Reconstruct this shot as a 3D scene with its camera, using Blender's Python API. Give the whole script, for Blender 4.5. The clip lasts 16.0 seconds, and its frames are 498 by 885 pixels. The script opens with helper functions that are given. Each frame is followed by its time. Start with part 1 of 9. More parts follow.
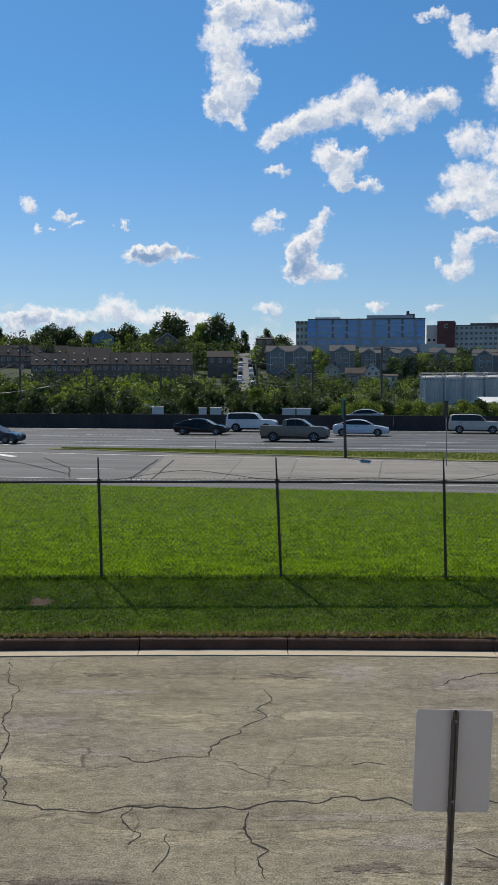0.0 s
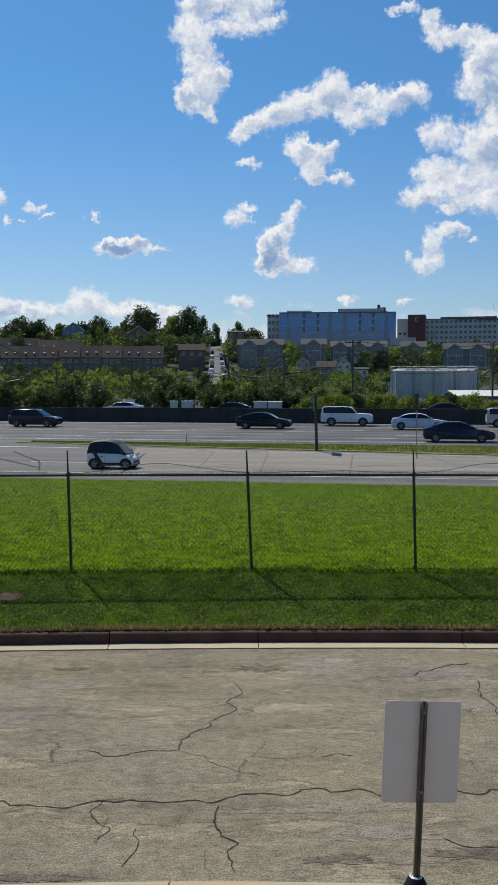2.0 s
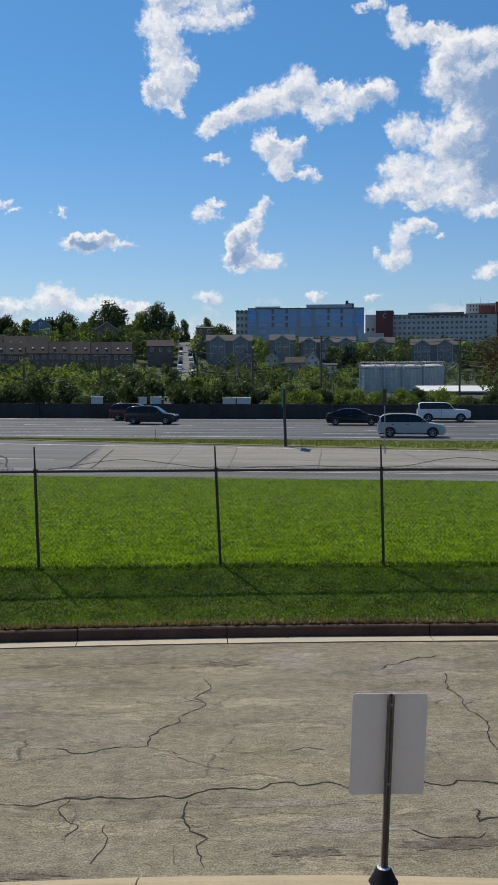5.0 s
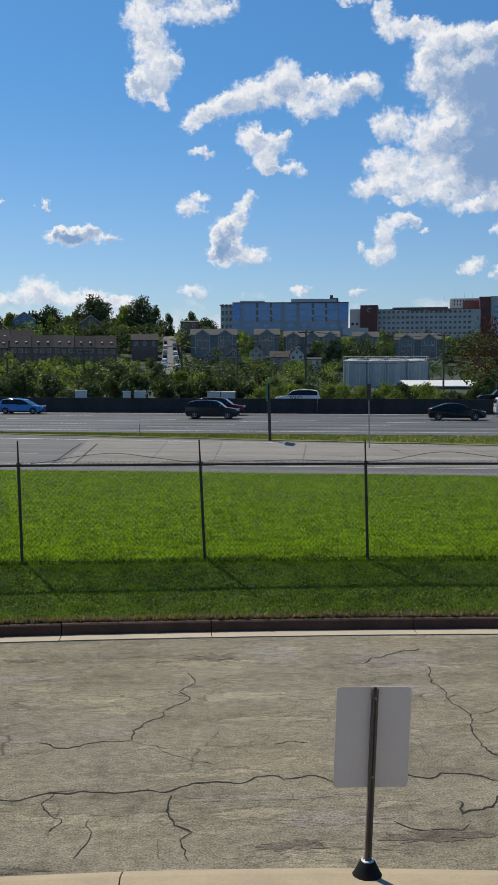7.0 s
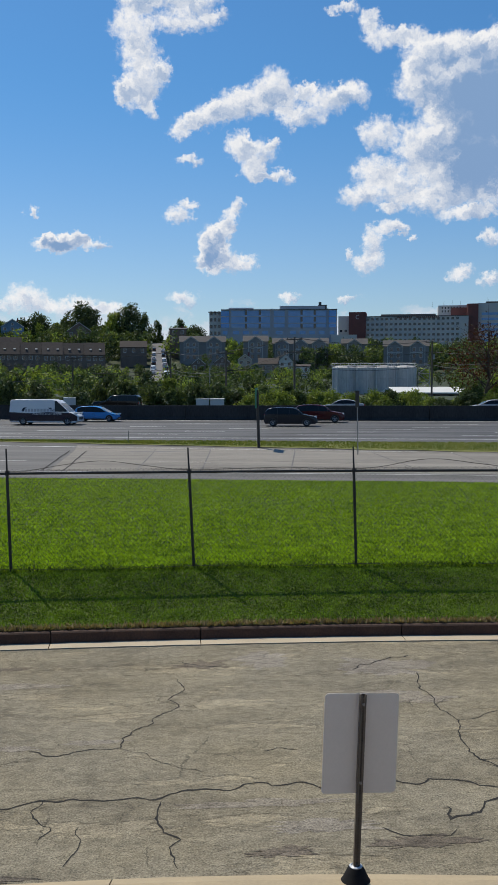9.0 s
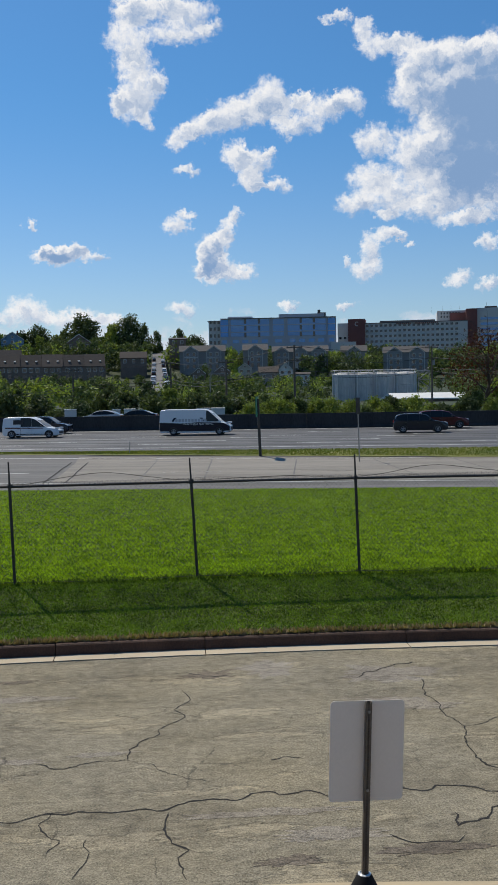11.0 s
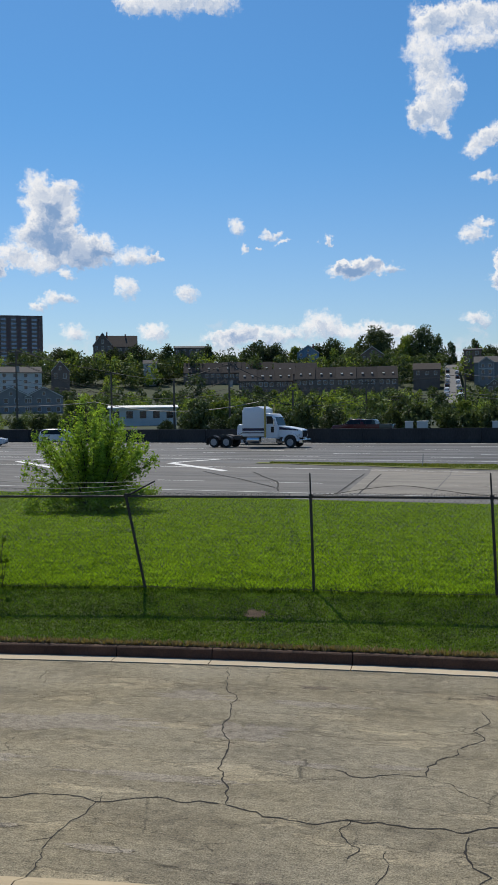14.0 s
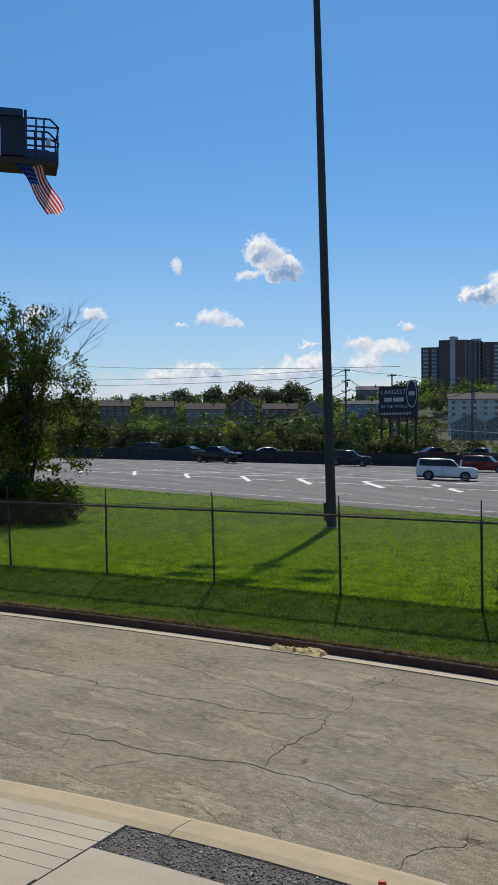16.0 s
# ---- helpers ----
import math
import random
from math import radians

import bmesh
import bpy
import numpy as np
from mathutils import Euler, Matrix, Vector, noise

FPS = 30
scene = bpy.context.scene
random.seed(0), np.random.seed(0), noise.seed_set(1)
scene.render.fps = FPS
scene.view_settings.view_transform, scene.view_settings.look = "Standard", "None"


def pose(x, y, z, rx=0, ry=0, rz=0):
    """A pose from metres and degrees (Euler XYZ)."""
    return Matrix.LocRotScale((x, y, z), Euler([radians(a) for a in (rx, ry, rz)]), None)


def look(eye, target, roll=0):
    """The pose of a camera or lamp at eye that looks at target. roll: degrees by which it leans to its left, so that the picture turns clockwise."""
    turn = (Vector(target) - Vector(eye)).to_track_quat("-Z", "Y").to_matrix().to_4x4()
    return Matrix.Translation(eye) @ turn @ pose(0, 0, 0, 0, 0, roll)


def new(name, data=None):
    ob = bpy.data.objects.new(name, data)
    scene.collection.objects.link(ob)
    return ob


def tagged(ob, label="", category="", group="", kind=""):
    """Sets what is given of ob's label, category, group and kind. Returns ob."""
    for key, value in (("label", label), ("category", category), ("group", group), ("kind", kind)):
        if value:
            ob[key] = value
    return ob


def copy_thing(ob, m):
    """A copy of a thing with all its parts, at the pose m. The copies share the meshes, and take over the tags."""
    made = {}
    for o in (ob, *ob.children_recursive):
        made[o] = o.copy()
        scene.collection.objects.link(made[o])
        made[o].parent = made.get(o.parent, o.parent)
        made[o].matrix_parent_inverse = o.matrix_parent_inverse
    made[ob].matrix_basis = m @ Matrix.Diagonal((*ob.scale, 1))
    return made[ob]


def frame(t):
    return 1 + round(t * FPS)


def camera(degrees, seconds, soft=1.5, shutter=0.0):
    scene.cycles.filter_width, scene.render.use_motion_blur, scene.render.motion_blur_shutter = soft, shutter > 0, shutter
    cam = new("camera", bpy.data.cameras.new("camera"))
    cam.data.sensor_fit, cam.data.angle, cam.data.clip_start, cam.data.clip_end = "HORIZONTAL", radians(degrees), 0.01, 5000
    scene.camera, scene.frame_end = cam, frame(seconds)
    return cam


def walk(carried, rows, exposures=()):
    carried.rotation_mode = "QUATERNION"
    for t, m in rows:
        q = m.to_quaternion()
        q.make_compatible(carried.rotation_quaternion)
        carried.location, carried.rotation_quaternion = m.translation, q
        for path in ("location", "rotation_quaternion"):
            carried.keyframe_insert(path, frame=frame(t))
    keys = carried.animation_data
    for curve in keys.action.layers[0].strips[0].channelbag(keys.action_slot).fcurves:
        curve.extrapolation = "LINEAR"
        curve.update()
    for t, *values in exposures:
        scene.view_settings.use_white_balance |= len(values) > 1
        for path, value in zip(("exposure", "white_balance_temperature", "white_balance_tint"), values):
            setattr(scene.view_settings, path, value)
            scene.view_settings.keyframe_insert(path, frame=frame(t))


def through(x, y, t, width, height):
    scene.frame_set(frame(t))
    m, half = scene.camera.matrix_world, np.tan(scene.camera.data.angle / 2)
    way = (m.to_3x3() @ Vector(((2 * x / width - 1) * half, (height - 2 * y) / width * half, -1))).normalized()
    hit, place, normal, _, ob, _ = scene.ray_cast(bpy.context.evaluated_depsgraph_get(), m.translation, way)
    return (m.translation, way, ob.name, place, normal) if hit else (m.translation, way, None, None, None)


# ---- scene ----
# camera: eye in metres, bearing to the left of +y, tilt and lean in degrees
PATH = [
    (0.0, 0.000, 0.000, 3.600, 0.00, -2.80, 0.06),
    (0.5, 0.005, 0.007, 3.595, -0.59, -2.86, 0.09),
    (1.0, 0.009, 0.012, 3.594, -1.27, -3.04, 0.12),
    (1.5, 0.016, 0.031, 3.589, -1.62, -3.13, 0.10),
    (2.0, 0.019, 0.031, 3.592, -1.75, -3.21, 0.09),
    (2.5, 0.025, 0.026, 3.589, -2.37, -3.06, 0.08),
    (3.0, 0.024, 0.027, 3.586, -2.64, -3.32, 0.10),
    (3.5, 0.023, 0.038, 3.583, -2.98, -3.47, 0.15),
    (4.0, 0.030, 0.030, 3.587, -3.18, -3.41, 0.03),
    (6.5, 0.037, 0.045, 3.577, -4.42, -3.72, 0.05),
    (7.0, 0.036, 0.048, 3.578, -4.61, -3.81, 0.06),
    (7.5, 0.036, 0.016, 3.585, -4.91, -3.68, 0.12),
    (8.0, 0.037, -0.012, 3.594, -5.27, -3.41, 0.05),
    (8.5, 0.033, -0.010, 3.595, -5.34, -3.43, 0.08),
    (9.0, 0.038, 0.002, 3.591, -5.29, -3.39, -0.02),
    (11.5, 0.034, -0.036, 3.604, -5.00, -2.75, -1.31),
    (12.0, 0.032, -0.024, 3.604, -4.45, -2.62, -1.49),
    (12.5, 0.014, -0.067, 3.612, -2.38, -2.31, -1.47),
    (13.0, -0.049, -0.100, 3.638, 3.89, -2.13, -1.04),
    (13.5, -0.072, -0.075, 3.627, 9.05, -2.09, -0.90),
    (14.0, -0.086, -0.100, 3.632, 12.59, -1.87, -0.73),
    (14.5, -0.115, -0.113, 3.630, 18.32, -1.71, -0.54),
    (15.0, -0.130, -0.163, 3.632, 25.72, -1.46, -0.60),
    (15.5, -0.117, -0.246, 3.654, 34.94, -0.77, -0.66),
    (16.0, -0.091, -0.340, 3.666, 42.17, -0.01, -0.23),
]


def aimed(x, y, z, bearing, tilt, lean):
    b, e = radians(bearing), radians(tilt)
    way = Vector((-math.sin(b) * math.cos(e), math.cos(b) * math.cos(e), math.sin(e)))
    return look((x, y, z), Vector((x, y, z)) + way * 10, lean)


cam = camera(29.98, 16.0, soft=0.75)
walk(cam, [(r[0], aimed(*r[1:])) for r in PATH])

# ---------------------------------------------------------------- light
SUN_BEARING, SUN_HEIGHT = 33.0, 56.0
SKY_STRENGTH, SKY_TINT = 0.082, (0.55, 0.97, 1.22)
sun_way = Vector((-math.sin(radians(SUN_BEARING)) * math.cos(radians(SUN_HEIGHT)),
                  math.cos(radians(SUN_BEARING)) * math.cos(radians(SUN_HEIGHT)),
                  math.sin(radians(SUN_HEIGHT))))
sun_data = bpy.data.lights.new("sun", "SUN")
sun_data.energy, sun_data.angle, sun_data.color = 4.1, radians(0.53), (1.0, 0.92, 0.78)
sun = new("sun", sun_data)
sun.matrix_world = look(sun_way * 100, (0, 0, 0))
scene.view_settings.exposure = 0.0


class Nodes:
    """A short way to wire shader nodes."""

    def __init__(self, tree):
        self.tree = tree
        tree.nodes.clear()

    def add(self, kind, inputs=(), out=0, **props):
        n = self.tree.nodes.new(kind)
        for k, v in props.items():
            setattr(n, k, v)
        for k, v in dict(inputs).items():
            s = n.inputs[k]
            if isinstance(v, bpy.types.NodeSocket):
                self.tree.links.new(v, s)
            else:
                s.default_value = v
        return n.outputs[out] if len(n.outputs) else n

    def math(self, op, a, b=0.0, c=0.0, clamp=False):
        return self.add("ShaderNodeMath", {0: a, 1: b, 2: c}, operation=op, use_clamp=clamp)

    def vec(self, op, a, b=(0, 0, 0), out=0):
        return self.add("ShaderNodeVectorMath", {0: a, 1: b}, out=out, operation=op)

    def noise(self, scale, vector, detail=4.0, rough=0.55, out=0, distortion=0.0):
        return self.add("ShaderNodeTexNoise", {"Vector": vector, "Scale": scale, "Detail": detail, "Roughness": rough, "Distortion": distortion}, out=out)

    def ramp(self, fac, stops):
        n = self.tree.nodes.new("ShaderNodeValToRGB")
        self.tree.links.new(fac, n.inputs[0])
        el = n.color_ramp.elements
        while len(el) < len(stops):
            el.new(0.5)
        for e, (p, c) in zip(el, stops):
            e.position = p
            e.color = (*c, 1) if len(c) == 3 else c
        return n.outputs[0]

    def mix(self, fac, a, b, blend="MIX"):
        n = self.tree.nodes.new("ShaderNodeMix")
        n.data_type, n.blend_type = "RGBA", blend
        for s, v in ((n.inputs[0], fac), (n.inputs[6], a), (n.inputs[7], b)):
            if isinstance(v, bpy.types.NodeSocket):
                self.tree.links.new(v, s)
            else:
                s.default_value = v if not isinstance(v, tuple) or len(v) == 4 else (*v, 1)
        return n.outputs[2]


# sky with fair-weather cumulus: each puff is (bearing to the right, height, half width, half height), in degrees
CUMULUS = {
    "tower": [(-1.6, 22.1, 1.19, 0.85), (-0.1, 22.2, 1.87, 0.85), (2.0, 22.1, 1.53, 0.85), (3.2, 21.3, 0.85, 0.43), (1.3, 20.8, 1.87, 0.58), (-1.6, 20.6, 1.30, 1.02), (-1.4, 19.3, 1.19, 0.89), (-0.9, 17.9, 1.23, 0.97), (0.3, 18.4, 0.62, 0.60), (-2.3, 17.2, 0.62, 0.67), (-1.3, 17.0, 1.10, 0.74), (-0.6, 16.3, 0.45, 0.43)],
    "arm": [(1.1, 15.0, 0.75, 0.50), (1.8, 15.6, 0.96, 0.47), (3.0, 15.9, 1.19, 0.78), (4.2, 16.4, 1.43, 0.86), (5.6, 16.8, 1.29, 0.86), (6.8, 17.7, 1.11, 0.96), (7.3, 16.8, 1.34, 0.76), (8.4, 15.9, 1.40, 0.55), (10.1, 16.8, 1.32, 0.79), (11.6, 17.1, 1.08, 0.72), (8.8, 17.2, 0.60, 0.42)],
    "scarf": [(4.7, 14.3, 0.95, 0.69), (5.8, 13.9, 1.29, 0.88), (6.8, 14.4, 0.47, 0.38), (5.5, 12.9, 0.82, 0.64), (7.3, 12.5, 0.81, 0.42), (6.1, 12.5, 0.81, 0.35), (1.6, 13.4, 0.82, 0.22)],
    "pair": [(1.0, 10.3, 0.65, 0.66), (1.7, 11.0, 0.52, 0.26), (4.2, 10.1, 0.58, 0.59), (3.8, 9.5, 0.62, 0.56), (2.9, 8.8, 0.82, 0.93), (2.5, 7.7, 0.62, 0.47), (3.6, 7.3, 1.17, 0.44), (5.1, 7.5, 0.92, 0.44)],
    "pair body": [(3.2, 8.6, 0.9, 1.0), (4.6, 10.9, 0.40, 0.5), (3.4, 7.9, 1.2, 0.6), (-5.6, 8.6, 1.1, 0.62), (-6.4, 8.5, 0.7, 0.45)],
    "loaf": [(-6.7, 8.4, 0.85, 0.37), (-5.5, 8.7, 1.10, 0.50), (-4.0, 8.4, 1.03, 0.30)],
    "scraps": [(-13.2, 11.1, 0.56, 0.48), (-12.7, 9.8, 0.26, 0.26), (-11.1, 10.6, 0.66, 0.26), (-10.3, 10.2, 0.47, 0.16), (-7.7, 10.3, 0.30, 0.20), (10.9, 21.5, 0.92, 0.31), (-11.8, 9.9, 0.23, 0.16), (1.3, 5.4, 1.04, 0.48), (7.7, 5.4, 0.61, 0.37), (11.2, 5.2, 0.60, 0.33)],
    "heap": [(12.5, 20.9, 0.73, 0.57), (13.4, 20.0, 1.26, 0.69), (15.0, 20.1, 1.05, 0.52), (15.9, 19.0, 1.57, 1.04), (17.5, 19.2, 1.68, 0.86), (19.6, 19.0, 1.33, 0.92), (15.2, 17.4, 1.38, 1.25), (16.9, 17.3, 1.88, 1.71), (19.0, 16.4, 2.48, 2.30), (13.0, 14.9, 1.10, 0.87), (15.5, 14.2, 1.58, 1.48), (17.4, 13.2, 2.14, 2.04)],
    "heap foot": [(19.4, 12.0, 1.92, 1.86), (12.8, 12.9, 1.28, 0.89), (11.8, 11.5, 1.08, 0.64), (14.1, 11.9, 1.60, 1.08), (16.1, 11.0, 1.58, 0.77), (13.8, 10.7, 0.67, 0.36), (18.4, 10.2, 1.81, 0.45), (21.9, 14.0, 2.48, 3.57), (18.6, 17.2, 2.6, 2.0), (19.2, 15.0, 3.0, 2.6), (18.4, 13.2, 2.4, 2.0), (20.6, 17.5, 2.4, 2.6)],
    "under heap": [(12.8, 8.7, 0.74, 0.79), (12.6, 7.5, 0.95, 0.66), (13.8, 9.5, 0.81, 0.46), (14.5, 9.4, 0.54, 0.29), (15.3, 8.9, 0.37, 0.23), (11.3, 7.9, 0.34, 0.37), (18.0, 6.8, 0.79, 0.43), (19.5, 8.8, 0.64, 0.48), (19.8, 6.5, 0.64, 0.39)],
    "west tower": [(-25.1, 13.5, 0.85, 0.77), (-23.5, 13.2, 0.86, 0.71), (-24.9, 11.9, 1.06, 0.98), (-23.4, 11.9, 0.82, 0.78), (-25.6, 10.6, 1.16, 0.79), (-24.1, 10.4, 1.51, 1.12), (-26.7, 9.4, 1.15, 0.69), (-28.4, 8.6, 1.14, 0.46), (-25.1, 8.9, 1.64, 0.57), (-21.5, 10.1, 1.04, 0.73), (-22.1, 9.3, 1.31, 0.57), (-19.5, 9.4, 1.18, 0.57)],
    "west tower foot": [(-18.1, 9.3, 0.62, 0.27), (-23.6, 8.3, 0.58, 0.30), (-20.0, 7.6, 0.62, 0.68), (-16.4, 7.2, 0.76, 0.51), (-24.1, 6.9, 1.17, 0.41), (-25.2, 6.4, 0.51, 0.27), (-19.5, 23.4, 0.96, 0.51), (-17.8, 23.6, 1.65, 0.79), (-15.9, 23.5, 1.51, 0.79), (-14.0, 23.5, 1.29, 0.68)],
    "low bank": [(-11.0, 4.7, 1.87, 0.61), (-8.0, 5.2, 1.40, 0.88), (-5.3, 4.9, 1.80, 0.60), (-14.0, 4.5, 1.55, 0.48), (-18.3, 4.9, 0.90, 0.55), (-23.1, 5.0, 0.97, 0.55), (-2.7, 4.7, 1.28, 0.46)],
    "far west": [(-41.8, 11.6, 0.73, 0.70), (-40.8, 11.1, 1.18, 0.97), (-39.7, 10.6, 0.59, 0.57), (-42.2, 10.1, 0.66, 0.40), (-40.1, 10.1, 1.01, 0.37), (-46.5, 10.7, 0.45, 0.43), (-44.4, 7.7, 1.01, 0.48), (-43.2, 7.4, 0.66, 0.31), (-46.2, 7.2, 0.48, 0.17)],
    "west body": [(-24.3, 11.0, 1.5, 1.3), (-23.0, 9.7, 2.0, 0.9), (-24.4, 12.6, 1.1, 0.9), (-41.2, 11.9, 0.9, 0.7), (-40.1, 10.5, 1.3, 0.7)],
    "west bank": [(-47.6, 4.0, 1.0, 0.45), (-45.8, 4.4, 1.0, 0.55), (-44.4, 4.1, 1.1, 0.5), (-41.0, 4.2, 1.1, 0.5), (-39.3, 4.5, 1.1, 0.65), (-37.9, 4.9, 0.9, 0.6), (-35.0, 4.8, 1.1, 0.7), (-13.0, 4.9, 1.0, 0.5)],
    "far west low": [(-28.5, 8.8, 0.95, 0.56), (-27.7, 8.6, 0.62, 0.62), (-32.5, 7.0, 0.57, 0.30), (-35.3, 6.0, 0.96, 0.44), (-33.6, 5.6, 1.29, 0.61), (-38.4, 6.0, 0.59, 0.21), (-44.3, 4.5, 0.66, 0.45), (-51.7, 7.8, 0.68, 0.47), (-55.2, 7.6, 0.80, 0.67)],
}


def make_world():
    world = bpy.data.worlds.new("sky")
    scene.world = world
    world.use_nodes = True
    n = Nodes(world.node_tree)
    sky = n.add("ShaderNodeTexSky", sky_type="NISHITA", sun_disc=False, sun_elevation=radians(SUN_HEIGHT), sun_rotation=radians(-SUN_BEARING),
                altitude=300, air_density=1.15, dust_density=0.5, ozone_density=5.0)
    where = n.add("ShaderNodeTexCoord", out="Generated")
    sep = n.add("ShaderNodeSeparateXYZ", {0: where})
    x, y, z = sep, sep.node.outputs[1], sep.node.outputs[2]
    bearing = n.math("MULTIPLY", n.math("ARCTAN2", x, y), 57.2958)
    height_ = n.math("MULTIPLY", n.math("ARCSINE", z), 57.2958)
    flat = n.add("ShaderNodeCombineXYZ", {0: bearing, 1: height_})
    # ragged, cauliflower edges
    curl = n.vec("SUBTRACT", n.noise(0.75, flat, 8, 0.62, out=1), (0.5, 0.5, 0.5))
    curl = n.vec("MULTIPLY", curl, (2.0, 1.7, 0))
    frill = n.vec("SUBTRACT", n.noise(2.6, flat, 6, 0.68, out=1), (0.5, 0.5, 0.5))
    bent = n.vec("ADD", flat, n.vec("ADD", curl, n.vec("MULTIPLY", frill, (0.95, 0.85, 0))))
    total = None
    for puffs in CUMULUS.values():
        for b, h, w, t in puffs:
            sx, sy = 0.80 / w, 0.80 / t
            off = n.add("ShaderNodeVectorMath", {0: bent, 1: (sx, sy, 0), 2: (-b * sx, -h * sy, 1)}, operation="MULTIPLY_ADD")
            near = n.math("MAXIMUM", n.math("SUBTRACT", 2.0, n.vec("DOT_PRODUCT", off, off, out=1)), 0.0)
            near3 = n.add("ShaderNodeCombineXYZ", {0: near, 1: near, 2: near})
            puff = n.vec("MULTIPLY", off, near3)
            total = puff if total is None else n.vec("ADD", total, puff)
    parts = n.add("ShaderNodeSeparateXYZ", {0: total})
    side, up, body = parts, parts.node.outputs[1], parts.node.outputs[2]
    fine = n.noise(2.2, flat, 6, 0.62)
    wisp = n.math("MULTIPLY", n.math("SUBTRACT", fine, 0.5), 1.5)
    wisp = n.math("MULTIPLY", wisp, n.math("MINIMUM", 1.0, n.math("MULTIPLY", body, 3.0)))
    dens = n.math("ADD", body, wisp)
    cover = n.add("ShaderNodeMapRange", {0: dens, 1: 0.04, 2: 1.12, 3: 0.0, 4: 1.0}, interpolation_type="SMOOTHSTEP")
    # sunlit towards the upper left, blue-grey below and where it is thick
    over = n.math("MAXIMUM", body, 0.3)
    lit = n.math("SUBTRACT", n.math("DIVIDE", up, over), n.math("MULTIPLY", n.math("DIVIDE", side, over), 0.55))
    billow = n.math("MULTIPLY", n.math("SUBTRACT", n.noise(1.3, bent, 6, 0.65), 0.5), 2.4)
    lit = n.math("ADD", lit, billow)
    lit = n.math("SUBTRACT", lit, n.math("MULTIPLY", n.math("MAXIMUM", n.math("SUBTRACT", body, 0.95), -0.3), 0.76))
    shade = n.add("ShaderNodeMapRange", {0: lit, 1: -1.35, 2: 0.6, 3: 1.0, 4: 0.0}, interpolation_type="SMOOTHSTEP")
    white = n.mix(shade, (10.8, 10.8, 10.9), (2.7, 4.3, 7.0))
    # paler and less azure towards the horizon
    haze = n.add("ShaderNodeMapRange", {0: height_, 1: 2.0, 2: 19.0, 3: 0.0, 4: 1.0}, interpolation_type="SMOOTHSTEP")
    tint = n.mix(haze, (0.98, 1.07, 1.20), SKY_TINT)
    # a low broken bank of cloud along the horizon
    wide = n.vec("MULTIPLY", bent, (1, 2.0, 0))
    bank = n.noise(0.30, wide, 7, 0.6)
    top = n.math("ADD", 4.3, n.math("MULTIPLY", n.math("SUBTRACT", bank, 0.5), 8.0))
    low = n.add("ShaderNodeMapRange", {0: n.math("SUBTRACT", top, height_), 1: -0.3, 2: 1.2, 3: 0.0, 4: 0.8}, interpolation_type="SMOOTHSTEP")
    bank_colour = n.mix(n.noise(0.9, wide, 6, 0.6), (6.2, 7.2, 8.8), (9.4, 9.6, 9.9))
    colour = n.mix(low, n.mix(1.0, sky, tint, "MULTIPLY"), bank_colour)
    colour = n.mix(cover, colour, white)
    back = n.add("ShaderNodeBackground", {0: colour, 1: SKY_STRENGTH})
    n.add("ShaderNodeOutputWorld", {0: back})


make_world()

# ---------------------------------------------------------------- materials
MATS = {}


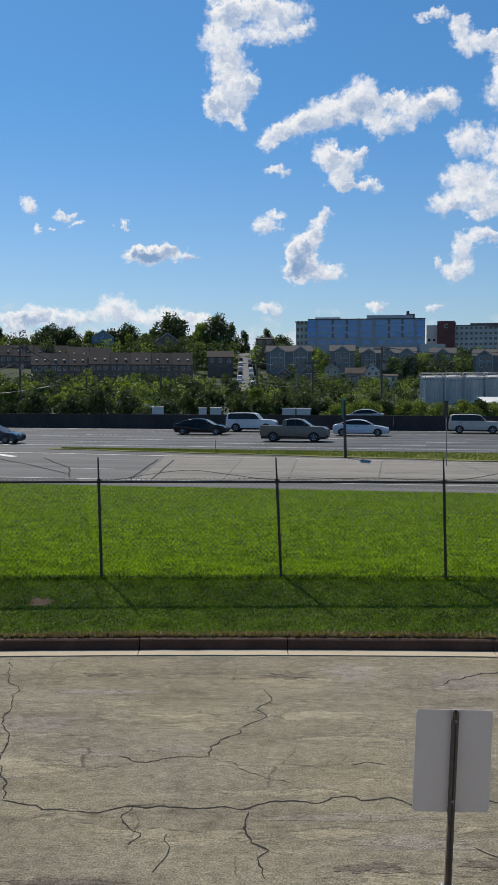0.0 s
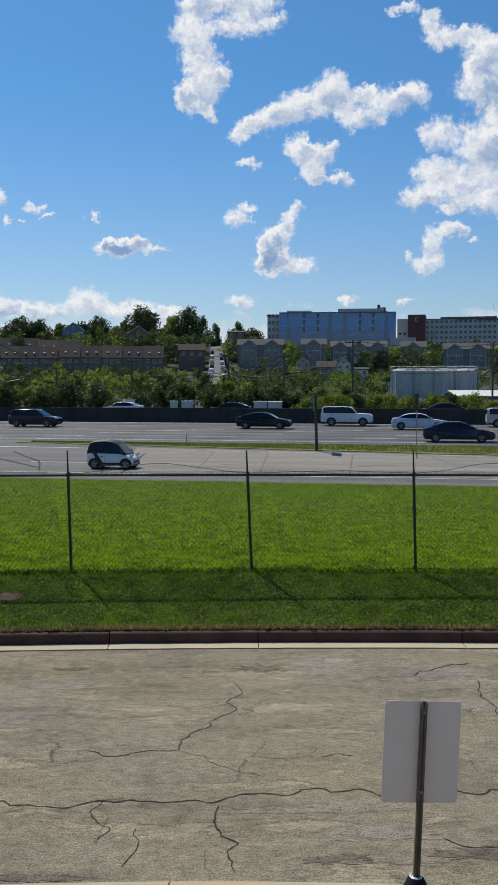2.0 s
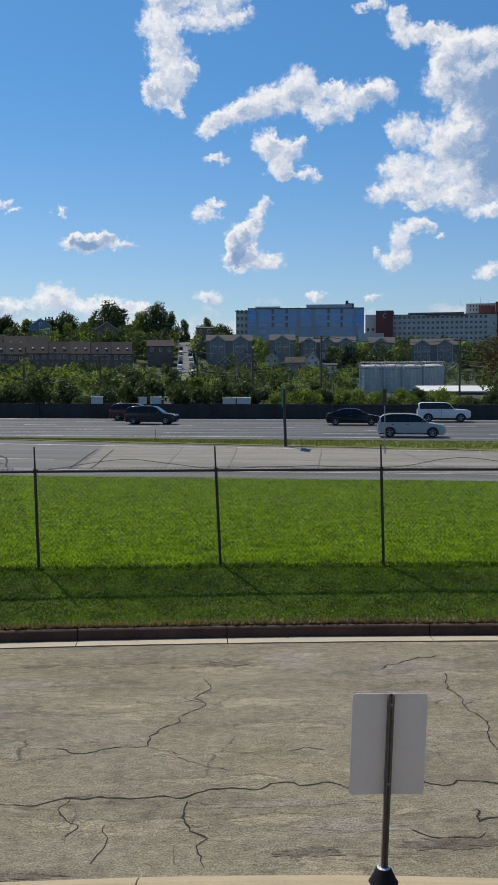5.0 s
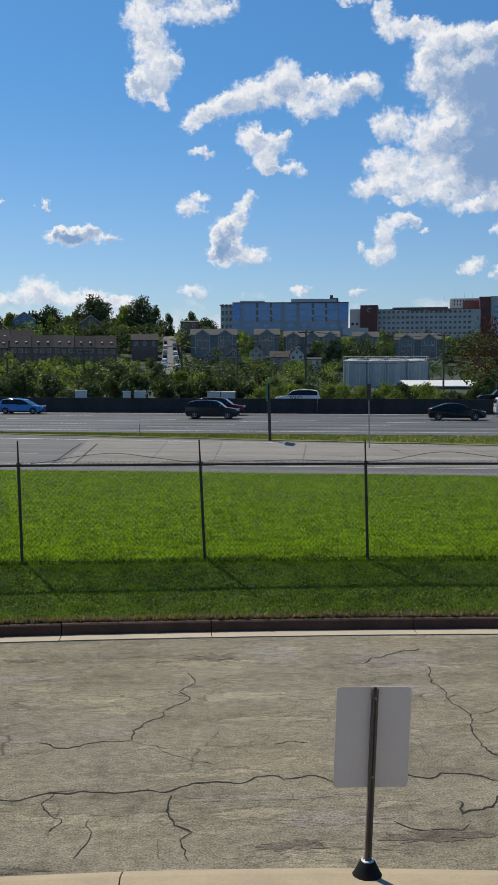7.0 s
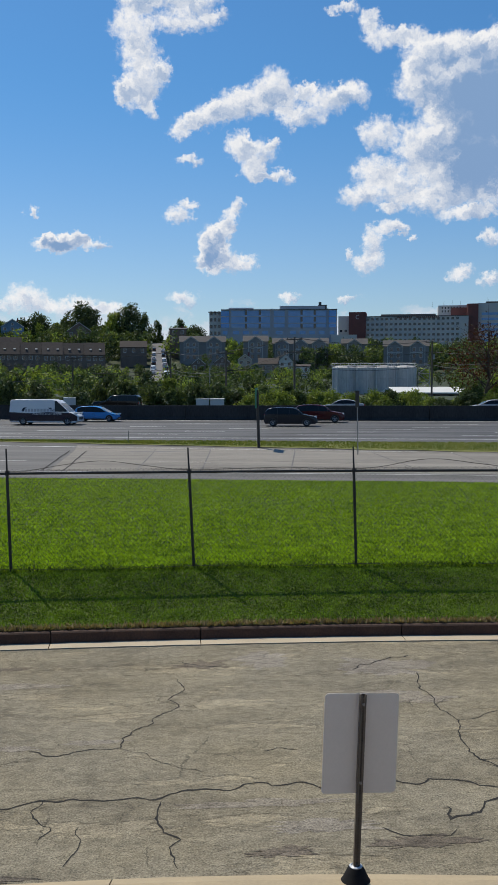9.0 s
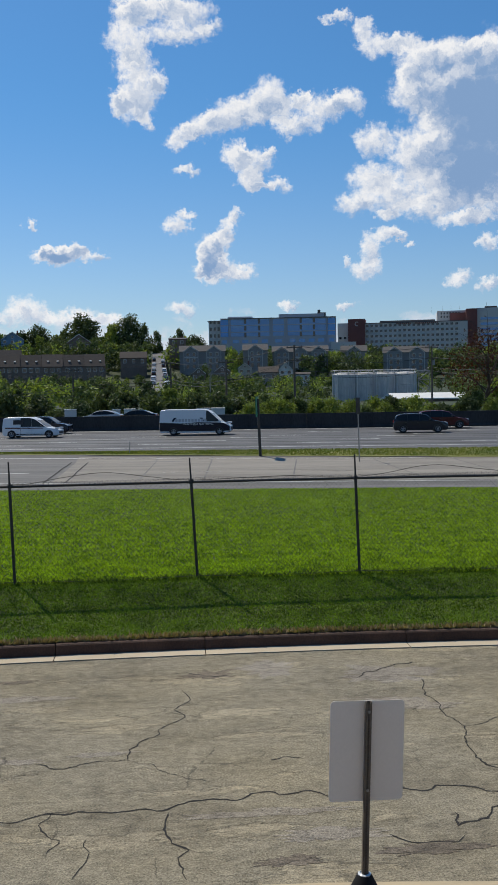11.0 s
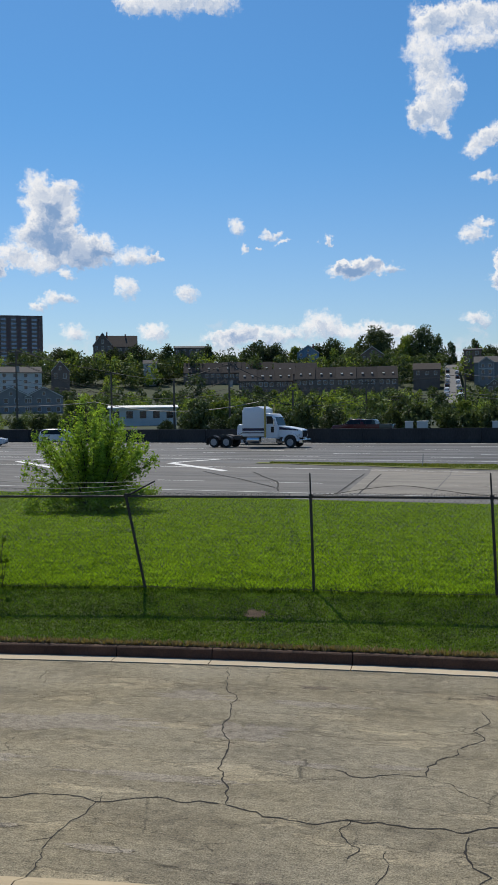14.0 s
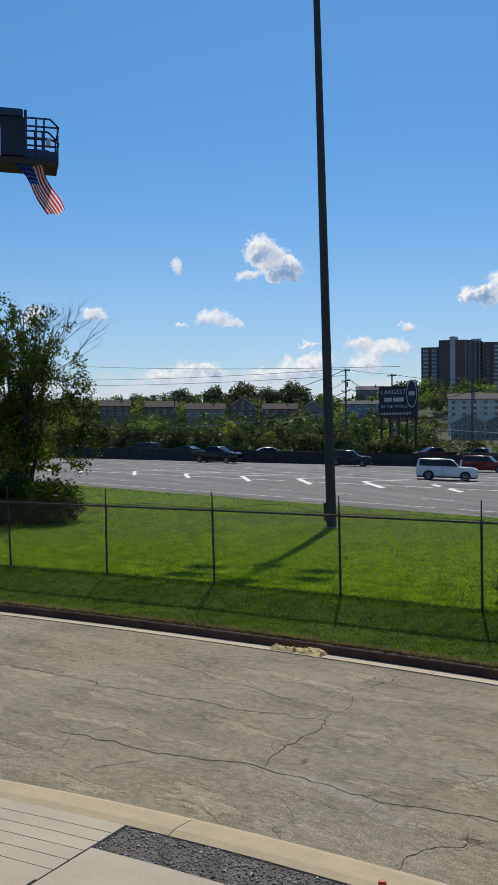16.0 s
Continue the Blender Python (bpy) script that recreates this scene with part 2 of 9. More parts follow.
def surface(name, a, b=None, rough=0.8, metal=0.0, grain=40.0, blotch=1.5, bump=0.0, contrast=0.5, spots=None, each=0.0, streak=None, spec=0.5, extra=None, fine=None, turn=False):
    """Two colours mixed at two scales; bump in metres at the grain; each: how far separate objects and pieces differ."""
    if name in MATS:
        return MATS[name]
    m = bpy.data.materials.new(name)
    m.use_nodes = True
    MATS[name] = m
    n = Nodes(m.node_tree)
    b = b or tuple(c * 0.72 for c in a)
    where = n.add("ShaderNodeTexCoord", out="Object")
    if turn:   # streaks follow the highway
        where = n.add("ShaderNodeVectorRotate", {"Vector": where, "Angle": math.atan(0.2)}, rotation_type="Z_AXIS")
    if streak:
        where = n.vec("MULTIPLY", where, streak)
    big = n.noise(blotch, where, 5, 0.6)
    small = n.noise(grain, where, 3, 0.6)
    f = n.math("ADD", n.math("MULTIPLY", n.math("SUBTRACT", big, 0.5), 2.6 * contrast), n.math("MULTIPLY", n.math("SUBTRACT", small, 0.5), 2.2 * contrast))
    f = n.math("ADD", f, 0.5, clamp=True)
    col = n.mix(f, (*b, 1), (*a, 1))
    if fine:
        sp = n.noise(fine[0], where, 2, 0.7)
        sp = n.math("ADD", 1.0, n.math("MULTIPLY", n.math("SUBTRACT", sp, 0.5), 2 * fine[1]))
        col = n.mix(1.0, col, n.add("ShaderNodeCombineXYZ", {0: sp, 1: sp, 2: sp}), "MULTIPLY")
    if spots:
        tint, size, amount = spots
        s = n.noise(size, where, 6, 0.65)
        s = n.add("ShaderNodeMapRange", {0: s, 1: 0.62 - amount, 2: 0.72 - amount, 3: 0.0, 4: 0.85})
        col = n.mix(s, col, (*tint, 1))
    if each:
        r = n.add("ShaderNodeObjectInfo", out="Random")
        i = n.add("ShaderNodeNewGeometry", out="Random Per Island")
        k = n.math("FRACT", n.math("ADD", r, i))
        k = n.math("ADD", 1 - each, n.math("MULTIPLY", k, 2 * each))
        col = n.mix(1.0, col, n.add("ShaderNodeCombineXYZ", {0: k, 1: k, 2: k}), "MULTIPLY")
    ro = n.math("ADD", rough - 0.08, n.math("MULTIPLY", small, 0.16), clamp=True)
    ins = {"Base Color": col, "Roughness": ro, "Metallic": metal, "Specular IOR Level": spec}
    if bump:
        ins["Normal"] = n.add("ShaderNodeBump", {"Height": small, "Distance": bump, "Strength": 1.0})
    if extra:
        ins.update(extra)
    sh = n.add("ShaderNodeBsdfPrincipled", ins)
    n.add("ShaderNodeOutputMaterial", {0: sh})
    return m


def leafy(name, a, b, through=0.35, patchy=0.5, single=0.6):
    """Leaves: two greens by leaf, some light passing through."""
    if name in MATS:
        return MATS[name]
    m = bpy.data.materials.new(name)
    m.use_nodes = True
    MATS[name] = m
    n = Nodes(m.node_tree)
    i = n.add("ShaderNodeNewGeometry", out="Random Per Island")
    r = n.add("ShaderNodeObjectInfo", out="Random")
    where = n.add("ShaderNodeTexCoord", out="Object")
    big = n.noise(patchy, where, 4)
    f = n.math("ADD", n.math("MULTIPLY", i, single), n.math("SUBTRACT", n.math("MULTIPLY", big, 1.5), 0.25 + single / 2), clamp=True)
    col = n.mix(f, (*b, 1), (*a, 1))
    k = n.math("ADD", 0.75, n.math("MULTIPLY", r, 0.5))
    col = n.mix(1.0, col, n.add("ShaderNodeCombineXYZ", {0: k, 1: k, 2: k}), "MULTIPLY")
    d = n.add("ShaderNodeBsdfPrincipled", {"Base Color": col, "Roughness": 0.6, "Specular IOR Level": 0.15})
    warm = n.mix(1.0, col, (1, 1, 1, 1) if "flag" in name else (1.25, 1.3, 0.5, 1), "MULTIPLY")
    t = n.add("ShaderNodeBsdfTranslucent", {0: warm})
    s = n.add("ShaderNodeMixShader", {0: through, 1: d, 2: t})
    n.add("ShaderNodeOutputMaterial", {0: s})
    return m




def worn_road(name, pale, mid, dark, worn):
    """Old asphalt: long wheel-worn bands, peeled layers with crisp edges, hairline crazing and stone grain."""
    m = bpy.data.materials.new(name)
    m.use_nodes = True
    n = Nodes(m.node_tree)
    where = n.add("ShaderNodeTexCoord", out="Object")
    wob = n.vec("MULTIPLY", n.vec("SUBTRACT", n.noise(0.8, where, 4, 0.6, out=1), (0.5, 0.5, 0.5)), (1.2, 0.5, 0))
    bent = n.vec("ADD", where, wob)
    long = n.vec("MULTIPLY", bent, (0.22, 1, 1))
    band = n.noise(1.5, long, 7, 0.66)
    blotch = n.noise(0.7, where, 6, 0.62)
    mottle = n.noise(7.0, n.vec("MULTIPLY", where, (0.8, 1, 1)), 6, 0.7)
    stone = n.noise(55, where, 3, 0.75)
    f = n.math("ADD", n.math("MULTIPLY", n.math("SUBTRACT", band, 0.5), 1.35), n.math("MULTIPLY", n.math("SUBTRACT", blotch, 0.5), 1.1))
    f = n.math("ADD", f, n.math("MULTIPLY", n.math("SUBTRACT", mottle, 0.5), 1.5))
    col = n.ramp(n.math("ADD", f, 0.5, clamp=True), ((0.0, dark), (0.5, mid), (1.0, pale)))
    warm = n.add("ShaderNodeMapRange", {0: n.noise(0.33, bent, 4, 0.6), 1: 0.42, 2: 0.66, 3: 0.0, 4: 0.55})
    col = n.mix(warm, col, n.mix(1.0, col, (1.06, 1.0, 0.84), "MULTIPLY"))
    # layers peeled off in long flakes
    flake = n.noise(1.9, n.vec("MULTIPLY", bent, (0.28, 1.1, 1)), 9, 0.64)
    peel = n.add("ShaderNodeMapRange", {0: flake, 1: 0.572, 2: 0.586, 3: 0.0, 4: 0.8})
    col = n.mix(peel, col, n.mix(1.0, col, (*worn, 1), "MULTIPLY"))
    lost = n.add("ShaderNodeMapRange", {0: n.noise(3.1, n.vec("MULTIPLY", bent, (0.45, 1.2, 1)), 8, 0.66), 1: 0.655, 2: 0.675, 3: 0.0, 4: 0.4})
    col = n.mix(lost, col, (*dark, 1))
    # hairline crazing, broken up
    bent2 = n.vec("ADD", where, n.vec("MULTIPLY", n.vec("SUBTRACT", n.noise(5.0, where, 5, 0.7, out=1), (0.5, 0.5, 0.5)), (0.2, 0.16, 0)))
    cell = n.add("ShaderNodeTexVoronoi", {"Vector": n.vec("MULTIPLY", bent2, (0.7, 1, 1)), "Scale": 1.5}, feature="DISTANCE_TO_EDGE")
    line = n.add("ShaderNodeMapRange", {0: cell, 1: 0.004, 2: 0.011, 3: 1.0, 4: 0.0})
    some = n.add("ShaderNodeMapRange", {0: n.noise(0.9, where, 4, 0.6), 1: 0.52, 2: 0.60, 3: 0.0, 4: 0.6})
    line = n.math("MULTIPLY", line, some)
    col = n.mix(line, col, tuple(c * 0.3 for c in dark) + (1,))
    k = n.math("ADD", 1.0, n.math("MULTIPLY", n.math("SUBTRACT", stone, 0.5), 3.2))
    k = n.math("ADD", k, n.math("MULTIPLY", n.math("SUBTRACT", n.noise(17, n.vec("MULTIPLY", where, (0.6, 1, 1)), 4, 0.75), 0.5), 1.4))
    col = n.mix(1.0, col, n.add("ShaderNodeCombineXYZ", {0: k, 1: k, 2: k}), "MULTIPLY")
    hgt = n.math("ADD", n.math("MULTIPLY", stone, 0.012), n.math("MULTIPLY", mottle, 0.03))
    hgt = n.math("ADD", hgt, n.math("MULTIPLY", peel, -0.012))
    bump = n.add("ShaderNodeBump", {"Height": hgt, "Distance": 1.0, "Strength": 0.9})
    sh = n.add("ShaderNodeBsdfPrincipled", {"Base Color": col, "Roughness": 0.9, "Specular IOR Level": 0.3, "Normal": bump})
    n.add("ShaderNodeOutputMaterial", {0: sh})
    return m


asphalt_old = worn_road("old_road_surface", (0.304, 0.270, 0.194), (0.225, 0.199, 0.142), (0.122, 0.106, 0.075), (1.32, 1.30, 1.28))
patch_mat = worn_road("road_patch", (0.31, 0.28, 0.23), (0.25, 0.222, 0.178), (0.15, 0.13, 0.104), (1.15, 1.15, 1.15))
dark_patch = worn_road("worn_hollow", (0.22, 0.187, 0.142), (0.15, 0.126, 0.097), (0.07, 0.059, 0.046), (1.2, 1.2, 1.2))
crack_mat = surface("crack_fill", (0.032, 0.028, 0.023), (0.012, 0.011, 0.009), 0.95, grain=80, blotch=9)
# dirty brown concrete, taken darker throughout to stand in for the face's shade
kerb_mat = surface("shaded_kerb_concrete", (0.125, 0.07, 0.046), (0.022, 0.012, 0.009), 0.9, grain=45, blotch=1.6, bump=0.004, each=0.06)
gutter_mat = surface("gutter_concrete", (0.50, 0.42, 0.30), (0.36, 0.30, 0.21), 0.9, grain=45, blotch=1.2, bump=0.003, each=0.05)
yellow_kerb = surface("faded_yellow_kerb", (0.45, 0.36, 0.225), (0.31, 0.25, 0.16), 0.88, grain=40, blotch=2, bump=0.003)
slab_mat = surface("pale_slab", (0.44, 0.385, 0.29), (0.31, 0.27, 0.20), 0.9, grain=60, blotch=1.2, bump=0.003, each=0.04)
soil_mat = surface("dark_gravel", (0.13, 0.115, 0.10), (0.05, 0.045, 0.04), 0.95, grain=28, blotch=6, bump=0.02, contrast=0.9)
turf_mat = surface("turf_base", (0.09, 0.13, 0.010), (0.014, 0.028, 0.003), 0.95, grain=16, blotch=0.5, bump=0.06, contrast=0.9, spots=((0.10, 0.09, 0.035), 1.1, -0.13), fine=(60, 0.6))
# far-apart greens put the speckle of lit and shaded blades into the colour
grass_mat = leafy("grass_blade", (0.43, 0.60, 0.022), (0.050, 0.108, 0.007), 0.34, 2.2, 1.0)
# bank green, darker than the lawn's to stand for shade on its slope
shaded_clover_mat = leafy("shaded_clover_leaf", (0.345, 0.525, 0.042), (0.040, 0.088, 0.009), 0.20, 3.0, 1.0)
verge_mat = surface("dry_turf", (0.20, 0.20, 0.05), (0.10, 0.125, 0.025), 0.95, grain=9, blotch=0.5, bump=0.03, contrast=0.9, spots=((0.24, 0.20, 0.12), 0.6, -0.04))
edge_mat = leafy("dead_grass_edge", (0.36, 0.28, 0.15), (0.17, 0.125, 0.07), 0.2)
dry_grass_mat = leafy("dry_grass_blade", (0.24, 0.26, 0.06), (0.12, 0.17, 0.03), 0.3)
ground_mat = surface("rough_ground", (0.035, 0.052, 0.016), (0.014, 0.024, 0.008), 0.95, grain=1.5, blotch=0.05, contrast=0.8)
highway_mat = surface("highway_asphalt", (0.128, 0.126, 0.124), (0.036, 0.036, 0.037), 0.72, grain=6, blotch=0.7, contrast=1.7, streak=(0.02, 1, 1), turn=True, spec=0.45, fine=(11, 0.35))
shoulder_mat = surface("shoulder_asphalt", (0.185, 0.178, 0.168), (0.09, 0.087, 0.083), 0.88, grain=8, blotch=0.6, streak=(0.05, 1, 1), turn=True, contrast=0.8, spec=0.3, fine=(20, 0.3))
concrete_road = surface("concrete_lane", (0.275, 0.252, 0.216), (0.165, 0.151, 0.13), 0.88, grain=8, blotch=0.5, streak=(0.10, 1, 1), turn=True, contrast=0.85, each=0.07, spec=0.3, fine=(20, 0.3))
paint_white = surface("road_paint", (0.78, 0.78, 0.75), (0.55, 0.55, 0.53), 0.7, grain=30, blotch=2, contrast=0.6)
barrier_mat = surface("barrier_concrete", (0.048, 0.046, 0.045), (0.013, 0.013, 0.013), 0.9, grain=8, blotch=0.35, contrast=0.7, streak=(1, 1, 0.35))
steel = surface("galvanised_steel", (0.36, 0.36, 0.35), (0.2, 0.19, 0.18), 0.5, metal=0.7, grain=25, blotch=4)
dark_steel = surface("weathered_post", (0.08, 0.075, 0.068), (0.035, 0.032, 0.03), 0.65, metal=0.4, grain=30, blotch=5)
sign_steel = surface("brown_sign_steel", (0.20, 0.165, 0.13), (0.10, 0.082, 0.065), 0.6, metal=0.2, grain=30, blotch=5)
wire_mat = surface("fence_wire", (0.045, 0.045, 0.042), (0.022, 0.022, 0.02), 0.8, metal=0.0, grain=40, blotch=5)
sign_back = surface("bare_aluminium", (0.88, 0.80, 0.70), (0.80, 0.725, 0.63), 0.5, metal=0.05, grain=60, blotch=2.2, contrast=0.4)
rubber = surface("black_rubber", (0.022, 0.022, 0.023), (0.012, 0.012, 0.012), 0.85, grain=30, blotch=5, bump=0.001, spec=0.15)
tyre_mat = surface("tyre_rubber", (0.02, 0.02, 0.02), (0.012, 0.012, 0.012), 0.85, grain=30, blotch=5)
rim_mat = surface("alloy_rim", (0.40, 0.40, 0.41), (0.26, 0.26, 0.27), 0.45, metal=0.6, grain=20, blotch=6)
dark_trim = surface("dark_plastic", (0.02, 0.02, 0.022), (0.012, 0.012, 0.013), 0.55, grain=40, blotch=6)
car_glass = surface("tinted_glass", (0.012, 0.015, 0.018), (0.008, 0.01, 0.012), 0.08, grain=3, blotch=1, spec=0.32)
lamp_white = surface("headlamp_lens", (0.7, 0.72, 0.74), (0.5, 0.52, 0.54), 0.12, grain=20, blotch=6)
lamp_red = surface("tail_lamp", (0.35, 0.012, 0.012), (0.2, 0.008, 0.008), 0.2, grain=20, blotch=6)
bark_mat = surface("bark", (0.10, 0.075, 0.055), (0.045, 0.034, 0.026), 0.95, grain=14, blotch=2, bump=0.02, streak=(1, 1, 0.25))
pole_wood = surface("pole_timber", (0.16, 0.13, 0.105), (0.085, 0.068, 0.055), 0.9, grain=18, blotch=1.2, streak=(1, 1, 0.1))
mast_mat = surface("weathering_steel_mast", (0.085, 0.073, 0.068), (0.045, 0.04, 0.04), 0.7, metal=0.3, grain=14, blotch=0.8, streak=(1, 1, 0.2))


def paint(name, col, rough=0.16):
    return surface("paint_" + name, col, tuple(c * 0.9 for c in col), rough, grain=6, blotch=0.8, contrast=0.25, spec=0.35, extra={"Coat Weight": 0.08, "Coat Roughness": 0.05})


# ---------------------------------------------------------------- mesh helpers
def box(bm, x0, x1, y0, y1, z0, z1, bev=0.0):
    vs = [bm.verts.new((x, y, z)) for x in (x0, x1) for y in (y0, y1) for z in (z0, z1)]
    fs = [bm.faces.new([vs[i] for i in q]) for q in ((0, 1, 3, 2), (4, 6, 7, 5), (0, 4, 5, 1), (2, 3, 7, 6), (0, 2, 6, 4), (1, 5, 7, 3))]
    if bev:
        es = {e for f in fs for e in f.edges}
        bmesh.ops.bevel(bm, geom=list(es), offset=bev, segments=2, affect="EDGES", profile=0.6)
    return bm


def tube(bm, a, b, r0, r1=None, sides=8, cap=True):
    a, b = Vector(a), Vector(b)
    r1 = r0 if r1 is None else r1
    q = (b - a).to_track_quat("Z", "Y")
    rings = []
    for p, r in ((a, r0), (b, r1)):
        rings.append([bm.verts.new(p + q @ Vector((r * math.cos(2 * math.pi * i / sides), r * math.sin(2 * math.pi * i / sides), 0))) for i in range(sides)])
    for i in range(sides):
        j = (i + 1) % sides
        bm.faces.new((rings[0][i], rings[0][j], rings[1][j], rings[1][i]))
    if cap:
        bm.faces.new(rings[0][::-1])
        bm.faces.new(rings[1])
    return bm


def pipe(bm, pts, r, sides=6):
    """One bent tube along a line of points."""
    pts = [Vector(p) for p in pts]
    rings = []
    for i, p in enumerate(pts):
        d = pts[min(i + 1, len(pts) - 1)] - pts[max(i - 1, 0)]
        if i in (0, len(pts) - 1) and (pts[0] - pts[-1]).length < 1e-6:
            d = pts[1] - pts[-2]
        q = d.to_track_quat("Z", "Y")
        rings.append([bm.verts.new(p + q @ Vector((r * math.cos(2 * math.pi * k / sides), r * math.sin(2 * math.pi * k / sides), 0))) for k in range(sides)])
    for a, b in zip(rings, rings[1:]):
        for k in range(sides):
            j = (k + 1) % sides
            bm.faces.new((a[k], a[j], b[j], b[k]))
    return bm


def lathe(bm, prof, sides=20, axis="Z"):
    """Turn (radius, height) pairs round an axis."""
    rings = []
    for r, h in prof:
        ring = []
        for i in range(sides):
            c, s = math.cos(2 * math.pi * i / sides) * r, math.sin(2 * math.pi * i / sides) * r
            ring.append(bm.verts.new((c, s, h) if axis == "Z" else (c, h, s)))
        rings.append(ring)
    for p, q in zip(rings, rings[1:]):
        for i in range(sides):
            j = (i + 1) % sides
            bm.faces.new((p[i], p[j], q[j], q[i]))
    if prof[0][0] > 0:
        bm.faces.new(rings[0][::-1])
    if prof[-1][0] > 0:
        bm.faces.new(rings[-1])
    return bm


def prism(bm, outline, y0, y1):
    """A polygon in x and z, drawn out along y."""
    a = [bm.verts.new((x, y0, z)) for x, z in outline]
    b = [bm.verts.new((x, y1, z)) for x, z in outline]
    n = len(a)
    for i in range(n):
        j = (i + 1) % n
        bm.faces.new((a[i], a[j], b[j], b[i]))
    bm.faces.new(a[::-1])
    bm.faces.new(b)
    return bm


def finish(bm, name, material, smooth=False):
    bmesh.ops.recalc_face_normals(bm, faces=bm.faces)
    me = bpy.data.meshes.new(name)
    bm.to_mesh(me)
    bm.free()
    me.materials.append(material)
    if smooth:
        me.shade_smooth()
        me.set_sharp_from_angle(angle=radians(38))
    return me


def thing(name, label, category, group="", kind="", at=None):
    ob = new(name)
    ob.empty_display_size = 0.2
    if at is not None:
        ob.matrix_basis = at
    return tagged(ob, label, category, group, kind)


def part(name, bm, material, parent, label="", smooth=False, at=None):
    me = bm if isinstance(bm, bpy.types.Mesh) else finish(bm, name, material, smooth)
    ob = new(name, me)
    ob.parent = parent
    if at is not None:
        ob.matrix_basis = at
    if label:
        ob["label"] = label
    return ob


def solid(name, bm, material, label, category, group="", kind="", at=None, smooth=False):
    ob = new(name, bm if isinstance(bm, bpy.types.Mesh) else finish(bm, name, material, smooth))
    if at is not None:
        ob.matrix_basis = at
    return tagged(ob, label, category, group, kind)


def raw_mesh(name, verts, faces_n, idx, material):
    """A large mesh from arrays: faces_n corners a face."""
    me = bpy.data.meshes.new(name)
    verts, idx = np.asarray(verts, np.float32), np.asarray(idx, np.int32).ravel()
    k = len(idx) // faces_n
    me.vertices.add(len(verts))
    me.vertices.foreach_set("co", verts.ravel())
    me.loops.add(len(idx))
    me.loops.foreach_set("vertex_index", idx)
    me.polygons.add(k)
    me.polygons.foreach_set("loop_start", np.arange(k, dtype=np.int32) * faces_n)
    me.update(calc_edges=True)
    me.materials.append(material)
    return me

# ---------------------------------------------------------------- the lie of the land
COS, SIN = math.cos(math.atan(0.2)), math.sin(math.atan(0.2))


def smooth(f):
    f = min(1.0, max(0.0, f))
    return f * f * (3 - 2 * f)


def straight(u, v, z=0.0):
    return Vector((u * COS + v * SIN, -u * SIN + v * COS, z))


# to the west the highway swings round towards the lawn and climbs: share of the straight line's distance by bearing
SWING = ((-60, -52, -44, -40, -36, -30.5, -22), (.58, .60, .69, .765, .80, .92, 1.0))


def hw(u, v, z=0.0):
    """A point by its place along (u) and across (v) the highway."""
    p = straight(u, v, z)
    if p.x > -10 or p.y < 1:
        return p
    k = float(np.interp(math.degrees(math.atan2(p.x, p.y)), *SWING))
    k = 1 + (k - 1) * smooth((v - 14) / 24) * (1 - smooth((v - 118) / 47))
    return Vector((p.x * k, p.y * k, 3.6 - (3.6 - z) * k))


def hw_pose(u, v, z=0.0, turn=0.0):
    p, q = hw(u, v, z), hw(u + 1, v, z) - hw(u - 1, v, z)
    climb = math.degrees(math.atan2(q.z, math.hypot(q.x, q.y)))
    return pose(p.x, p.y, p.z, 0, climb if turn == 180 else -climb, turn + math.degrees(math.atan2(q.y, q.x)))


def kerb_y(x):
    return 12.8 - 0.0066 * x * x if x > -26 else 12.8 - 0.0066 * 676 + 0.343 * (x + 26)


def near_y(x):
    return 6.66 - 0.020 * (x + 0.8) ** 2 if x > -11 else 6.66 - 0.020 * 104.04 + 0.408 * (x + 11)


def fence_y(x):
    return kerb_y(x) + 2.42


def rise(v, table=((40, -.45), (57.5, -.45), (62, -.1), (92, .35), (93, .85), (114, .85), (118, .45), (150, 1.0), (230, 2.2), (330, 4.5), (430, 8.5), (480, 12.0), (520, 15.5), (640, 28), (1000, 38), (4800, 50))):
    return float(np.interp(v, [a for a, _ in table], [b for _, b in table]))


def ground_z(x, y):
    """The hill behind the highway rises with the distance."""
    v = x * SIN + y * COS
    r = max(v, 0.97 * math.hypot(x, y))
    k = min(1, max(0, (v - 118) / 60))
    far = min(1, max(0, (r - 410) / 110)) * k
    b = math.degrees(math.atan2(x, y))
    knoll = min(1, max(0, (3.4 - b) / 2.2)) * min(1, max(0, (b + 36) / 4))
    return rise(v) * (1 - k) + rise(min(r, 4800)) * k - 0.3 + 9.0 * far * knoll


def verge_edge(u):
    """The near edge of the median, which tapers to a point."""
    return 62.0 - min(1, max(0, (u + 27) / 60 + 0.03)) * 6.2 + 0.25 * noise.noise((u * 0.35, 0, 9))


EDGE = np.array([hw(u, 40.2, -0.43) for u in np.arange(-320, 70, 2.0)])


def far_y(x):
    """The far edge of the lawn, along the frontage road."""
    return float(np.interp(x, EDGE[:, 0], EDGE[:, 1]))


def lawn_z(x, y):
    d = y - kerb_y(x) - 0.46
    z = 0.17 + 0.43 * smooth(d / 1.9)
    y0 = fence_y(x) + 1
    far = max(0.0, min(1.0, (y - y0) / max(1.0, far_y(x) - y0)))
    return z + (float(np.interp(x, EDGE[:, 0], EDGE[:, 2])) - z) * far + 0.03 * smooth((d - 2.2) / 2) * noise.noise((x * 0.25, y * 0.25, 0))


